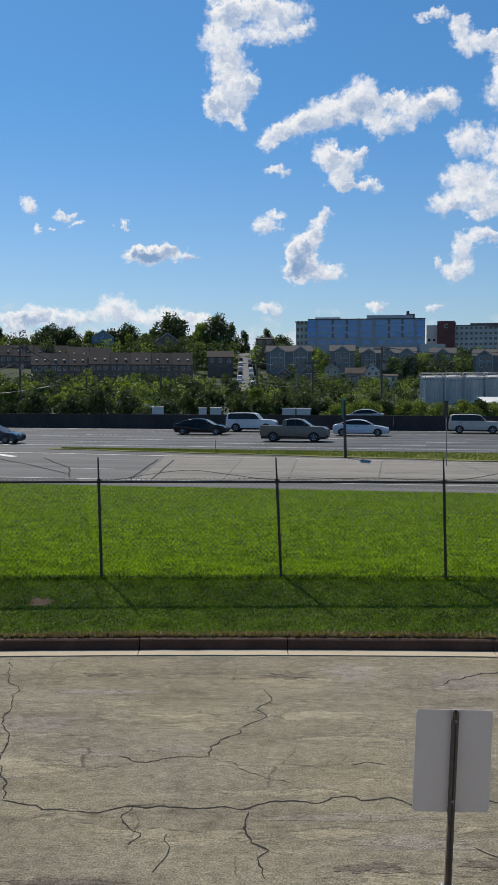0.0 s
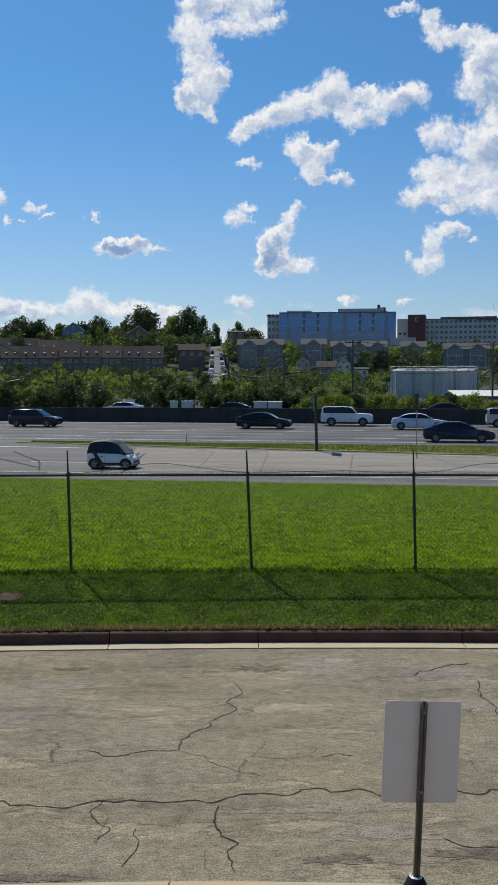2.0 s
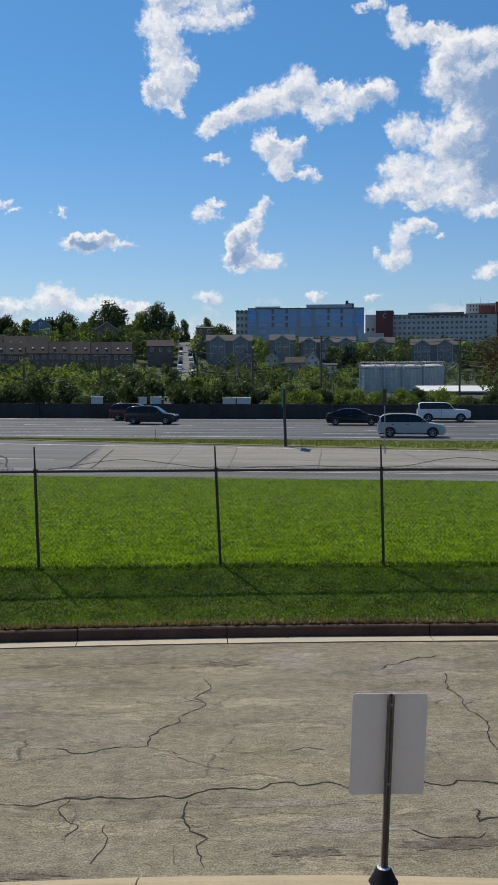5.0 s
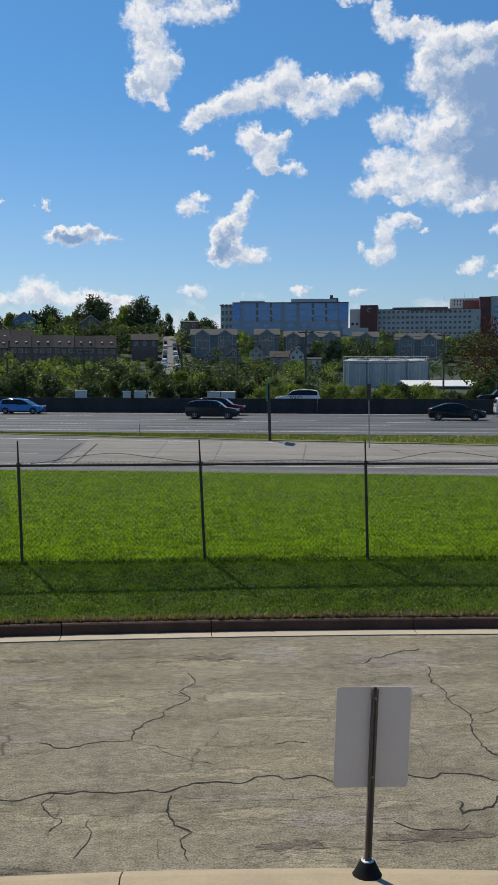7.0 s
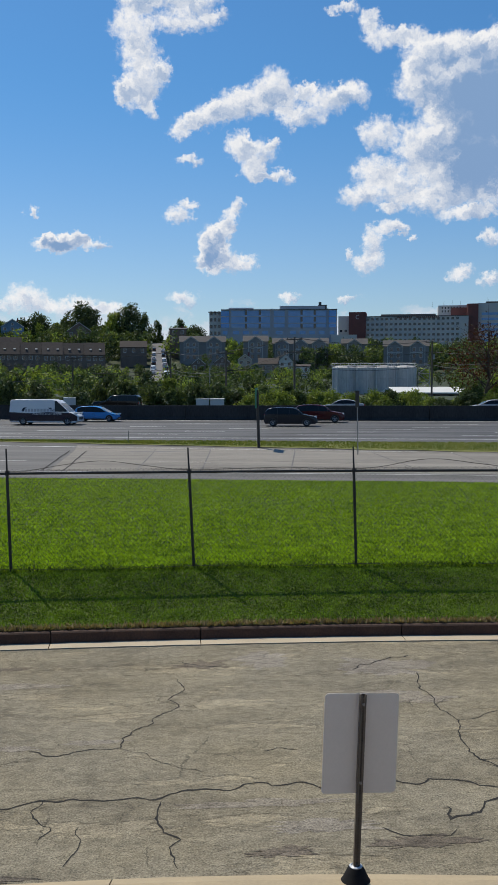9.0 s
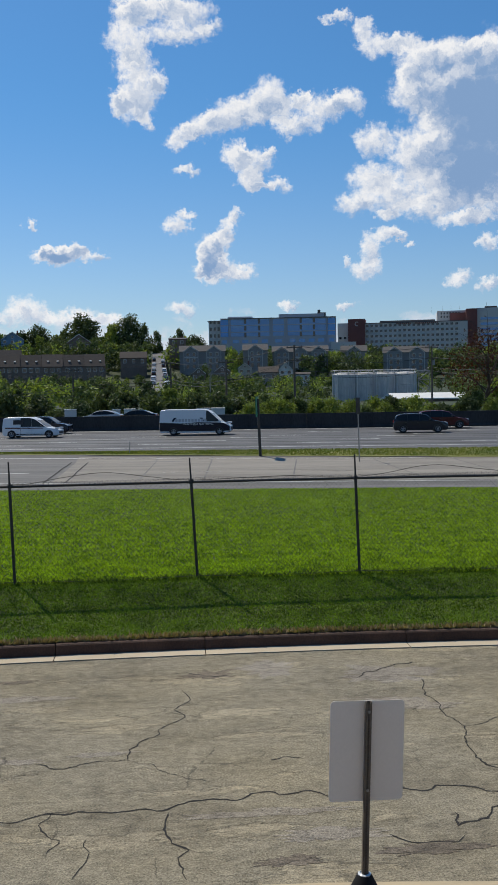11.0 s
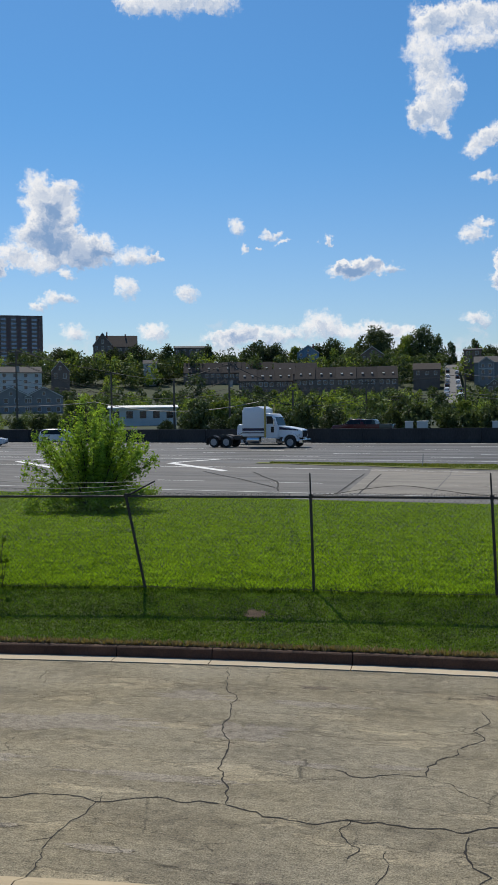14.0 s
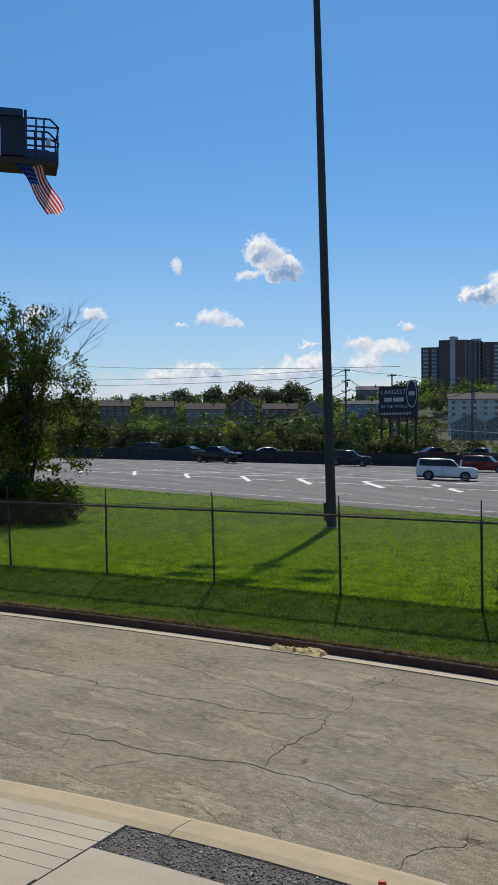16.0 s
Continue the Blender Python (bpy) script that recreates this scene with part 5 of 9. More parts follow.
def plant_belts():
    rng = random.Random(31)
    # low growth right behind the far carriageway
    u = -300
    while u < 62:
        u += rng.uniform(0.8, 1.7) if -14 < u < 40 else rng.uniform(1.8, 4.2)
        v = rng.uniform(117, 124)
        p = straight(u, v)
        p = hw(u, v, ground_z(p.x, p.y))
        if -22 < math.degrees(math.atan2(p.x, p.y)) < -16.4 and rng.random() < 0.8:
            continue
        light = -14 < u < 40
        i = 2 if (light and rng.random() < 0.75) else rng.choice((0, 0, 1))
        s = rng.uniform(0.42, 0.66) if light else rng.uniform(0.45, 1.0)
        plant("bush", i, p.x, p.y, p.z, s, s * rng.uniform(0.9, 1.3), rng.uniform(0, 360))
    # trees behind them
    u = -300
    while u < 70:
        u += rng.uniform(1.6, 3.6)
        v = rng.uniform(127, 172)
        p = straight(u, v)
        p = hw(u, v, ground_z(p.x, p.y))
        b = math.degrees(math.atan2(p.x, p.y))
        if 9.0 < b < 18.2 or -22 < b < -16.4 or -34.8 < b < -31.4 or -31 < b < -24.4:
            continue
        s = rng.uniform(0.34, 0.60) if b < 3 else rng.uniform(0.28, 0.42)
        plant("tree", rng.choice((0, 1, 1, 2, 2, 3)), p.x, p.y, p.z, s * 1.1, s, rng.uniform(0, 360))
    # woods on the slope, kept lower than the houses' walls
    places = []
    for k in range(1000):
        b, d = rng.uniform(-59, 22), rng.uniform(150, 430)
        x, y = at_bearing(b, d)
        z = ground_z(x, y)
        top = 3.6 + d * math.tan(radians(rng.uniform(-0.1, 1.35) if b > -33 else rng.uniform(0.2, 1.9)))
        h = min(top - z, 15)
        if h < 2.5 or 9.0 < b < 18.4 and d < 240 or -22 < b < -16.4 and d < 205 or -0.75 < b < 0.45 or -34.8 < b < -31.4 and d < 160 or -31 < b < -24 and d < 400 or x * SIN + y * COS < 135:
            continue
        places.append((x, y, z, h, h * rng.uniform(0.8, 1.4)))
    for k in range(70):
        b, d = rng.uniform(-31.5, -23.5), rng.uniform(160, 320)
        x, y = at_bearing(b, d)
        z = ground_z(x, y) - 0.2
        h = 3.6 + d * math.tan(radians(rng.uniform(-0.4, 0.25))) - z
        if h > 1.2:
            places.append((x, y, z, h, h * rng.uniform(1.0, 1.8)))
    # in front of the terraces, between and behind them, and along the ridge
    for n, d0, d1, lo, hi, west in ((210, 425, 436, 0.75, 1.4, 0.25), (330, 484, 520, 2.15, 2.95, 0.8), (330, 525, 600, 2.5, 3.05, 0.95)):
        for k in range(n):
            b, d = -60 + 82 * (k + rng.random()) / n, rng.uniform(d0, d1)
            up = west * min(1, max(0, (3.0 - b) / 1.5)) * min(1, max(0, (b + 35) / 3))
            top = rng.uniform(lo, hi) + up
            x, y = at_bearing(b, d)
            z = ground_z(x, y) - 0.5
            h = 3.6 + d * math.tan(radians(top)) - z
            if h < 3 or -0.9 < b < 0.55 or -17 < b < -10.4 and 450 < d < 503 or -31.8 < b < -24.8 and d > 480 and rng.random() < 0.4:
                continue
            places.append((x, y, z, h, min(h * rng.uniform(0.7, 1.15), rng.uniform(9, 16))))
    for b, top, w in ((4.35, 2.95, 9), (9.0, 2.75, 9.5), (11.5, 2.75, 10), (6.6, 2.1, 8), (12.9, 2.5, 9), (16.7, 2.6, 11), (-3.9, 2.2, 10), (-10.6, 2.5, 10), (2.6, 2.0, 8), (-16, 2.6, 12), (-21, 2.6, 12)):
        x, y = at_bearing(b, 455)
        z = ground_z(x, y) - 0.5
        places.append((x, y, z, 3.6 + 455 * math.tan(radians(top)) - z, w))
    for i, label in ((0, "dark green woods on the hillside"), (1, "mid-green woods on the hillside"), (2, "light green woods on the hillside")):
        chunks = []
        for j, (x, y, z, h, w) in enumerate(places):
            if (j * 7) % 10 in ((0, 1, 2, 3), (4, 5, 6, 7), (8, 9))[i]:
                v = leaves(lobe_set(rng, 9, w, h, h * 0.05), 340, min(0.85, 0.072 * h), 100 + j, 0.5)
                chunks.append(v + np.array([x, y, z]))
        v = np.concatenate(chunks)
        tagged(new("woods", raw_mesh("woods", v, 4, np.arange(len(v)), GREENS[i])), label, "woods", "", "stuff")
    # the trees that stand out on the skyline
    for b, top, w, i in ((-9.6, 4.15, 14, 2), (-7.4, 4.35, 15, 1), (-8.4, 4.1, 12, 0), (-5.9, 4.1, 10, 1), (-4.75, 4.95, 23, 0), (-3.0, 4.75, 15, 2), (-1.95, 4.92, 18, 0), (-1.1, 4.5, 9, 0), (-6.3, 4.0, 12, 2),
                         (-0.3, 4.05, 8, 1), (1.1, 4.15, 9, 1), (2.0, 3.7, 14, 0), (-12.0, 4.25, 18, 0), (-10.9, 4.1, 14, 1), (-15.0, 4.15, 10, 0), (-17.6, 4.2, 12, 0), (-19.4, 4.1, 16, 0), (-20.8, 3.9, 14, 1),
                         (-23.4, 4.1, 14, 2), (-24.0, 3.9, 16, 1), (-28.5, 3.0, 30, 2), (-37.5, 3.1, 20, 2), (-39.5, 3.6, 24, 0), (-42.5, 3.6, 22, 0), (-41, 3.3, 20, 1), (-44.3, 3.4, 18, 1), (-46.4, 3.2, 22, 0), (-49, 2.9, 20, 0), (-51.2, 2.5, 12, 3)):
        d = 545
        x, y = at_bearing(b, d)
        z = ground_z(x, y) - 0.5
        i = 4 if w >= 14 and i != 2 else i
        plant("tree", i, x, y, z, w / 9.0, 0.97 * (3.6 + d * math.tan(radians(top)) - z) / 10, b * 40)


plant_belts()


def build_russet_tree():
    rng = random.Random(5)
    x, y = at_bearing(19.6, 122)
    t = thing("tree", "sparse russet-brown tree with bare dark branches", "tree", at=pose(x, y, ground_z(x, y)))
    bm = bmesh.new()
    limbs(bm, rng, 11.5, 0.3, 46, 4.6, 0.95)
    part("trunk", bm, bark_mat, t)
    lob = lobe_set(rng, 26, 11, 11.6, 2.5)
    part("crown", crown_mesh("crown", lob, 1900, 0.19, 5, GREENS[3], 0.9), None, t)
    part("crown", crown_mesh("crown", lob[20:], 60, 0.2, 6, GREENS[0], 0.9), None, t)


build_russet_tree()
build_weed()
bush_leaf = leafy("bush_leaf", (0.40, 0.53, 0.10), (0.10, 0.18, 0.03), 0.42, 1.5)


def build_lawn_bush():
    """A shaggy bush with upright shoots on the lawn."""
    rng = random.Random(8)
    x, y = -13.75, 33.3
    t = thing("bush", "large shaggy bright-green bush on the lawn behind the fence", "bush", at=pose(x, y, lawn_z(x, y)) @ Matrix.Diagonal((1.1, 1.1, 1.0, 1)))
    bm = bmesh.new()
    lob = []
    for i in range(70):
        a = rng.uniform(0, 6.28)
        lean = rng.uniform(0, 1) ** 0.7
        rad = 2.35 * lean
        top = Vector((math.cos(a) * rad, math.sin(a) * rad, 3.75 - 2.0 * lean ** 1.5 + rng.gauss(0, 0.25)))
        base = Vector((math.cos(a) * 0.25, math.sin(a) * 0.25, 0))
        mid = base.lerp(top, 0.5) + Vector((0, 0, 0.25))
        tube(bm, base, mid, 0.03, 0.018, 5)
        tube(bm, mid, top, 0.018, 0.006, 5)
        for k in range(6):
            f = 0.25 + 0.75 * k / 5
            p = base.lerp(mid, f * 2) if f < 0.5 else mid.lerp(top, f * 2 - 1)
            lob.append((p.x, p.y, p.z, 0.30 - 0.13 * f, 0.30 - 0.13 * f, 0.34))
    for i in range(44):
        a = rng.uniform(0, 6.28)
        rad = rng.uniform(0.8, 2.3)
        lob.append((math.cos(a) * rad, math.sin(a) * rad, rng.uniform(0.2, 0.9), 0.4, 0.4, 0.3))
    part("stems", bm, bark_mat, t)
    part("foliage", crown_mesh("foliage", lob, 42000, 0.062, 8, bush_leaf, 0.95, 0.5), None, t)


build_lawn_bush()
dark_leaf = leafy("maple_leaf", (0.075, 0.115, 0.024), (0.022, 0.040, 0.010), 0.42)
yellow_leaf = leafy("yellowing_leaf", (0.26, 0.25, 0.04), (0.12, 0.15, 0.025), 0.4)


def build_left_trees():
    rng = random.Random(17)
    x, y = -32.9, 21.6
    t = thing("tree", "tall dark maple with several stems and yellowing low leaves", "tree", at=pose(x, y, lawn_z(x, y)))
    bm = bmesh.new()
    lob, low = [], []
    for i in range(16):
        a = rng.uniform(0, 6.28)
        r = rng.uniform(0.3, 3.0)
        top = Vector((math.cos(a) * r - 0.2, math.sin(a) * r, rng.uniform(7.4, 10.3) - 0.6 * r))
        base = Vector((math.cos(a) * 0.3, math.sin(a) * 0.3, 0))
        pts = [base, base.lerp(top, 0.35) + Vector((rng.gauss(0, .15), rng.gauss(0, .15), 0.3)), base.lerp(top, 0.7) + Vector((rng.gauss(0, .2), 0, 0.2)), top]
        for k in range(3):
            tube(bm, pts[k], pts[k].lerp(pts[k + 1], 1.0 if k < 2 else 0.8), 0.11 - 0.035 * k, 0.075 - 0.032 * k, 7)
        for k in range(20):
            f = 0.3 + 0.68 * k / 19
            p = base.lerp(top, f) + Vector((rng.gauss(0, 0.55), rng.gauss(0, 0.55), rng.gauss(0, 0.3)))
            s = rng.uniform(0.24, 0.50) * (1.25 - 0.5 * f)
            (lob if f > 0.42 else low).append((p.x, p.y, p.z, s, s, s * 1.2))
    for i in range(10):
        low.append((rng.uniform(0.2, 2.3), rng.uniform(-1.2, 1.2), rng.uniform(1.8, 3.4), 0.4, 0.4, 0.3))
    for i in range(34):
        f = rng.uniform(1.0, 2.9)
        lob.append((0.62 * f + rng.gauss(0, 0.35), 0.79 * f + rng.gauss(0, 0.35), rng.uniform(2.8, 7.4) - 0.5 * (f - 1), 0.45, 0.45, 0.5))
    part("trunk", bm, bark_mat, t, "dark stems")
    part("crown", crown_mesh("crown", lob, 24000, 0.075, 17, dark_leaf, 0.9), None, t)
    part("low_leaves", crown_mesh("low_leaves", low, 2600, 0.13, 18, yellow_leaf, 0.85), None, t, "yellow-green low leaves")
    # a bare tree beside it
    x, y = -36.2, 23.1
    t = thing("tree", "bare leafless tree with fine grey twigs", "tree", at=pose(x, y, lawn_z(x, y)))
    bm = bmesh.new()

    def branch(p, d, length, r, depth):
        e = p + d * length
        tube(bm, p, e, r, r * 0.68, 5 if depth > 2 else 3)
        if depth == 0:
            return
        for k in range(3 if depth > 1 else 2):
            nd = (d + Vector((rng.gauss(0, 0.38), rng.gauss(0, 0.38), rng.gauss(0.12, 0.2)))).normalized()
            branch(p.lerp(e, rng.uniform(0.55, 1)), nd, length * rng.uniform(0.62, 0.85), r * 0.62, depth - 1)
    branch(Vector((0, 0, -0.2)), Vector((0.10, 0.09, 1)).normalized(), 3.35, 0.09, 6)
    part("trunk", bm, bark_mat, t)
    x, y = -30.5, 21.2
    t = thing("bush", "dark dense shrub under the trees at the fence", "bush", at=pose(x, y, lawn_z(x, y), 0, 0, 52))
    lob = [(rng.uniform(-3.2, 1.1), rng.uniform(-1.3, 1.3), rng.uniform(0.4, 1.35), 0.7, 0.7, 0.6) for _ in range(34)]
    bm = bmesh.new()
    limbs(bm, rng, 1.6, 0.04, 14, 1.2)
    part("stems", bm, bark_mat, t)
    part("foliage", crown_mesh("foliage", lob, 11000, 0.10, 19, dark_leaf, 0.7), None, t)


build_left_trees()

# ---------------------------------------------------------------- vehicles
SHAPES = {  # outline of the lower body and of the cabin, as shares of length and height, from the tail to the nose
    "sedan": ([(.0, .30), (.004, .52), (.02, .665), (.05, .715), (.14, .725), (.40, .695), (.71, .655), (.86, .60), (.955, .52), (.995, .42), (1, .26), (.97, .15), (.03, .17)],
              [(.09, .715), (.22, .90), (.31, .98), (.42, 1.0), (.52, .985), (.60, .92), (.75, .645)], [.46]),
    "suv": ([(0, .26), (.0, .52), (.012, .625), (.40, .645), (.73, .62), (.84, .59), (.945, .53), (.995, .44), (1, .22), (.97, .15), (.02, .17)],
            [(.012, .63), (.045, .83), (.085, .935), (.18, .985), (.38, 1.0), (.54, .975), (.61, .92), (.755, .615)], [.26, .48]),
    "boxy": ([(0, .25), (0, .57), (.010, .64), (.70, .65), (.78, .645), (.94, .615), (.99, .53), (1, .27), (.97, .19), (.02, .20)],
             [(.006, .645), (.025, .90), (.05, .968), (.12, .992), (.42, 1.0), (.555, .98), (.60, .93), (.70, .645)], [.24, .45]),
    "hatch": ([(0, .27), (0, .52), (.02, .615), (.40, .625), (.78, .575), (.90, .52), (.98, .42), (1, .25), (.96, .14), (.03, .16)],
              [(.015, .61), (.05, .81), (.11, .93), (.22, .985), (.38, 1.0), (.52, .965), (.60, .90), (.80, .565)], [.27, .49]),
    "tiny": ([(0, .24), (0, .48), (.02, .56), (.40, .56), (.74, .54), (.90, .48), (.985, .38), (1, .22), (.95, .12), (.05, .13)],
             [(.01, .56), (.03, .80), (.07, .92), (.17, .98), (.40, 1.0), (.56, .96), (.66, .88), (.86, .51)], [.40]),
    "pickup": ([(0, .30), (0, .655), (.008, .69), (.34, .695), (.62, .69), (.74, .685), (.945, .645), (.993, .55), (1, .30), (.97, .22), (.02, .25)],
               [(.325, .695), (.345, .90), (.37, .97), (.43, .995), (.55, 1.0), (.62, .965), (.755, .68)], [.53]),
    "van": ([(0, .15), (0, .50), (.005, .52), (.74, .52), (.86, .50), (.955, .43), (.995, .34), (1, .16), (.97, .09), (.02, .10)],
            [(.003, .52), (.012, .93), (.03, .985), (.10, 1.0), (.62, 1.0), (.69, .96), (.735, .86), (.87, .50)], [.66]),
    "coupe_van": ([(0, .17), (0, .50), (.005, .53), (.66, .53), (.80, .51), (.94, .44), (.99, .36), (1, .19), (.97, .11), (.02, .12)],
                  [(.004, .53), (.02, .92), (.045, .98), (.12, 1.0), (.48, 1.0), (.56, .95), (.62, .86), (.79, .51)], [.33, .52]),
}


def cut_window(outline, x0, x1, inset_z, low):
    """The part of a cabin outline between two places, drawn in from its edges."""
    xs = [p[0] for p in outline]

    def top(x):
        return float(np.interp(x, xs, [p[1] for p in outline]))
    lo = low + inset_z * 0.5
    pts = []
    for k in range(9):
        x = x0 + (x1 - x0) * k / 8
        z = top(x) - inset_z
        if z > lo + 0.01:
            pts.append((x, z))
    if len(pts) < 3:
        return None
    return [(pts[0][0], lo), *pts, (pts[-1][0], lo)]


def side_panel(bm, poly, half, sign, out=0.008):
    a = [bm.verts.new((x, sign * (half(z) + out), z)) for x, z in poly]
    b = [bm.verts.new((x, sign * (half(z) - 0.03), z)) for x, z in poly]
    n = len(a)
    bm.faces.new(a)
    bm.faces.new(b[::-1])
    for i in range(n):
        j = (i + 1) % n
        bm.faces.new((a[i], b[i], b[j], a[j]))


def body_mesh(outline, W):
    """An outline drawn across the car, its sides rounded in."""
    bm = bmesh.new()
    cx, cz = sum(p[0] for p in outline) / len(outline), sum(p[1] for p in outline) / len(outline)
    rings = []
    for y, k in ((-1, .0), (-.985, .4), (-.90, 1), (.90, 1), (.985, .4), (1, .0)):
        ring = []
        for x, z in outline:
            dx, dz = x - cx, z - cz
            ln = math.hypot(dx, dz)
            s = (1 - k) * 0.10
            ring.append(bm.verts.new((x - dx / ln * s, y * W / 2, z - dz / ln * s * 0.7)))
        rings.append(ring)
    n = len(outline)
    for p, q in zip(rings, rings[1:]):
        for i in range(n):
            j = (i + 1) % n
            bm.faces.new((p[i], p[j], q[j], q[i]))
    bm.faces.new(rings[0][::-1])
    bm.faces.new(rings[-1])
    return bm


def wheel_parts(car, x, y, r, w, rim=True):
    sgn = 1 if y > 0 else -1
    bm = bmesh.new()
    lathe(bm, [(0.0, -w * 0.22), (r * 0.58, -w * 0.22), (r * 0.62, -w / 2), (r * 0.93, -w / 2), (r, -w * 0.36), (r, w * 0.36), (r * 0.93, w / 2), (r * 0.62, w / 2), (r * 0.58, w * 0.22), (0.0, w * 0.22)], 22, "Y")
    t = part("wheel", bm, tyre_mat, car, "black tyre", True, at=pose(x, y - sgn * w / 2, r))
    bm = bmesh.new()
    o = sgn * (w / 2 - 0.012)
    lathe(bm, [(r * 0.66, o), (r * 0.63, o + 0.014 * sgn), (r * 0.57, o + 0.004 * sgn), (r * 0.55, o - 0.03 * sgn)], 18, "Y")
    for k in range(5):
        a = 2 * math.pi * k / 5 + 0.3
        tube(bm, (math.cos(a) * r * 0.08, o + 0.006 * sgn, math.sin(a) * r * 0.08), (math.cos(a) * r * 0.58, o, math.sin(a) * r * 0.58), 0.034, 0.026, 5)
    lathe(bm, [(r * 0.17, o - 0.02 * sgn), (r * 0.15, o + 0.02 * sgn), (0.0, o + 0.022 * sgn)], 12, "Y")
    part("rim", bm, rim_mat, t)


def vehicle(name, label, category, shape, colour, L, W, H, r=0.33, wheels=(.175, .81), rails=False, group="", glass_last=True, dark_low=False):
    car = thing(name, label, category, group)
    low, cab, pillars = SHAPES[shape]
    low = [((x - 0.5) * L, z * H) for x, z in low]
    cab = [((x - 0.5) * L, z * H) for x, z in cab]
    part("body", body_mesh(low, W), colour, car, smooth=True)
    zb, zt = cab[0][1] - 0.05, H
    wb, wt = W / 2 * 0.965, W / 2 * (0.80 if shape in ("sedan", "suv", "hatch", "tiny", "pickup") else 0.88)

    def half(z):
        return wb + (wt - wb) * max(0, min(1, (z - zb) / (zt - zb)))
    bm = bmesh.new()
    ol = [(cab[0][0], cab[0][1] - 0.06)] + [cab[0]] + cab[1:] + [(cab[-1][0], cab[-1][1] - 0.06)]
    rows = []
    for s, k in ((-1, 0), (-1, 1), (1, 1), (1, 0)):
        rows.append([bm.verts.new((x, s * (half(z) - (0.0 if k == 0 else 0.07)), z - (0.045 if k == 0 and z > zb + 0.4 * (zt - zb) else 0))) for x, z in ol])
    n = len(ol)
    for p, q in zip(rows, rows[1:]):
        for i in range(n - 1):
            bm.faces.new((p[i], p[i + 1], q[i + 1], q[i]))
    bm.faces.new(rows[0][::-1])
    bm.faces.new(rows[-1])
    part("roof", bm, dark_trim if shape == "tiny" else colour, car, smooth=True)
    # side glass
    zc = 0.45 * cab[0][1] + 0.55 * cab[-1][1]
    x0, x1 = cab[0][0] + 0.10 * L * (0.45 if shape in ("suv", "boxy", "van", "coupe_van") else 0.75), cab[-1][0] - 0.035 * L
    cuts = [x0, *[(p - 0.5) * L for p in pillars], x1]
    band = cut_window(cab, x0, x1, 0.05, zc)
    if band and shape not in ("van", "coupe_van", "tiny"):
        for s in (-1, 1):
            bm = bmesh.new()
            side_panel(bm, band, half, s, 0.004)
            part("pillar_trim", bm, dark_trim, car, "black window surround")
    for i, (a, b) in enumerate(zip(cuts, cuts[1:])):
        if shape == "van" and i == 0 or shape == "coupe_van" and i == 0:
            continue
        w = cut_window(cab, a + 0.014, b - 0.014, 0.062, zc)
        if not w:
            continue
        for s in (-1, 1):
            bm = bmesh.new()
            side_panel(bm, w, half, s)
            part("side_window", bm, car_glass, car, "tinted side window")
    for nm, (p, q) in (("windscreen", (cab[-2], cab[-1])), ("rear_window", (cab[1], cab[0]))):
        if nm == "rear_window" and shape in ("van",):
            continue
        bm = bmesh.new()
        a, b = Vector((p[0], 0, p[1])), Vector((q[0], 0, q[1]))
        d = (b - a).normalized()
        nrm = Vector((d.z, 0, -d.x)) if nm == "rear_window" else Vector((-d.z, 0, d.x))
        nrm = nrm if (nrm.x > 0) == (nm == "windscreen") else -nrm
        a2, b2 = a + d * 0.05 + nrm * 0.012, b - d * 0.05 + nrm * 0.012
        vs = [bm.verts.new((v.x, s * (half(v.z) - 0.12), v.z)) for v, s in ((a2, -1), (b2, -1), (b2, 1), (a2, 1))]
        ws = [bm.verts.new(v.co - nrm * 0.03) for v in vs]
        bm.faces.new(vs)
        bm.faces.new(ws[::-1])
        for i in range(4):
            bm.faces.new((vs[i], ws[i], ws[(i + 1) % 4], vs[(i + 1) % 4]))
        part(nm, bm, car_glass, car, "tinted glass")
    # lamps, sills, arches, mirrors, bumpers, door seams
    zl = H * (0.50 if shape in ("sedan", "suv", "hatch", "tiny") else 0.47)
    for s in (-1, 1):
        bm = bmesh.new()
        box(bm, L * 0.425, L * 0.488, s * W * 0.35 - 0.16, s * W * 0.35 + 0.20, zl - 0.09, zl + 0.05, 0.03)
        part("headlight", bm, lamp_white, car, "clear headlight")
        bm = bmesh.new()
        box(bm, -L * 0.5 - 0.004, -L * 0.5 + 0.14, s * W * 0.36 - 0.13, s * W * 0.36 + 0.19, zl + 0.02, zl + 0.22, 0.02)
        part("tail_light", bm, lamp_red, car, "red tail light")
        bm = bmesh.new()
        box(bm, -L * 0.30, L * 0.29, s * (W / 2 - 0.02) - 0.02, s * (W / 2 - 0.02) + 0.02, H * 0.15, H * 0.205, 0.01)
        part("sill", bm, dark_trim, car)
        bm = bmesh.new()
        mx = cab[-1][0] - 0.10 * L
        box(bm, mx, mx + 0.12, s * (W / 2 + 0.07) - 0.09, s * (W / 2 + 0.07) + 0.07, zc + 0.03, zc + 0.17, 0.03)
        part("mirror", bm, dark_trim, car)
        for p in pillars[-2:]:
            bm = bmesh.new()
            px = (p - 0.5) * L
            box(bm, px - 0.006, px + 0.006, s * (W / 2 - 0.008) - 0.012, s * (W / 2 - 0.008) + 0.012, H * 0.22, zc - 0.03)
            part("door_seam", bm, dark_trim, car)
            bm = bmesh.new()
            box(bm, px - 0.24, px - 0.08, s * (W / 2) - 0.02, s * (W / 2) + 0.02, zc - 0.16, zc - 0.12, 0.008)
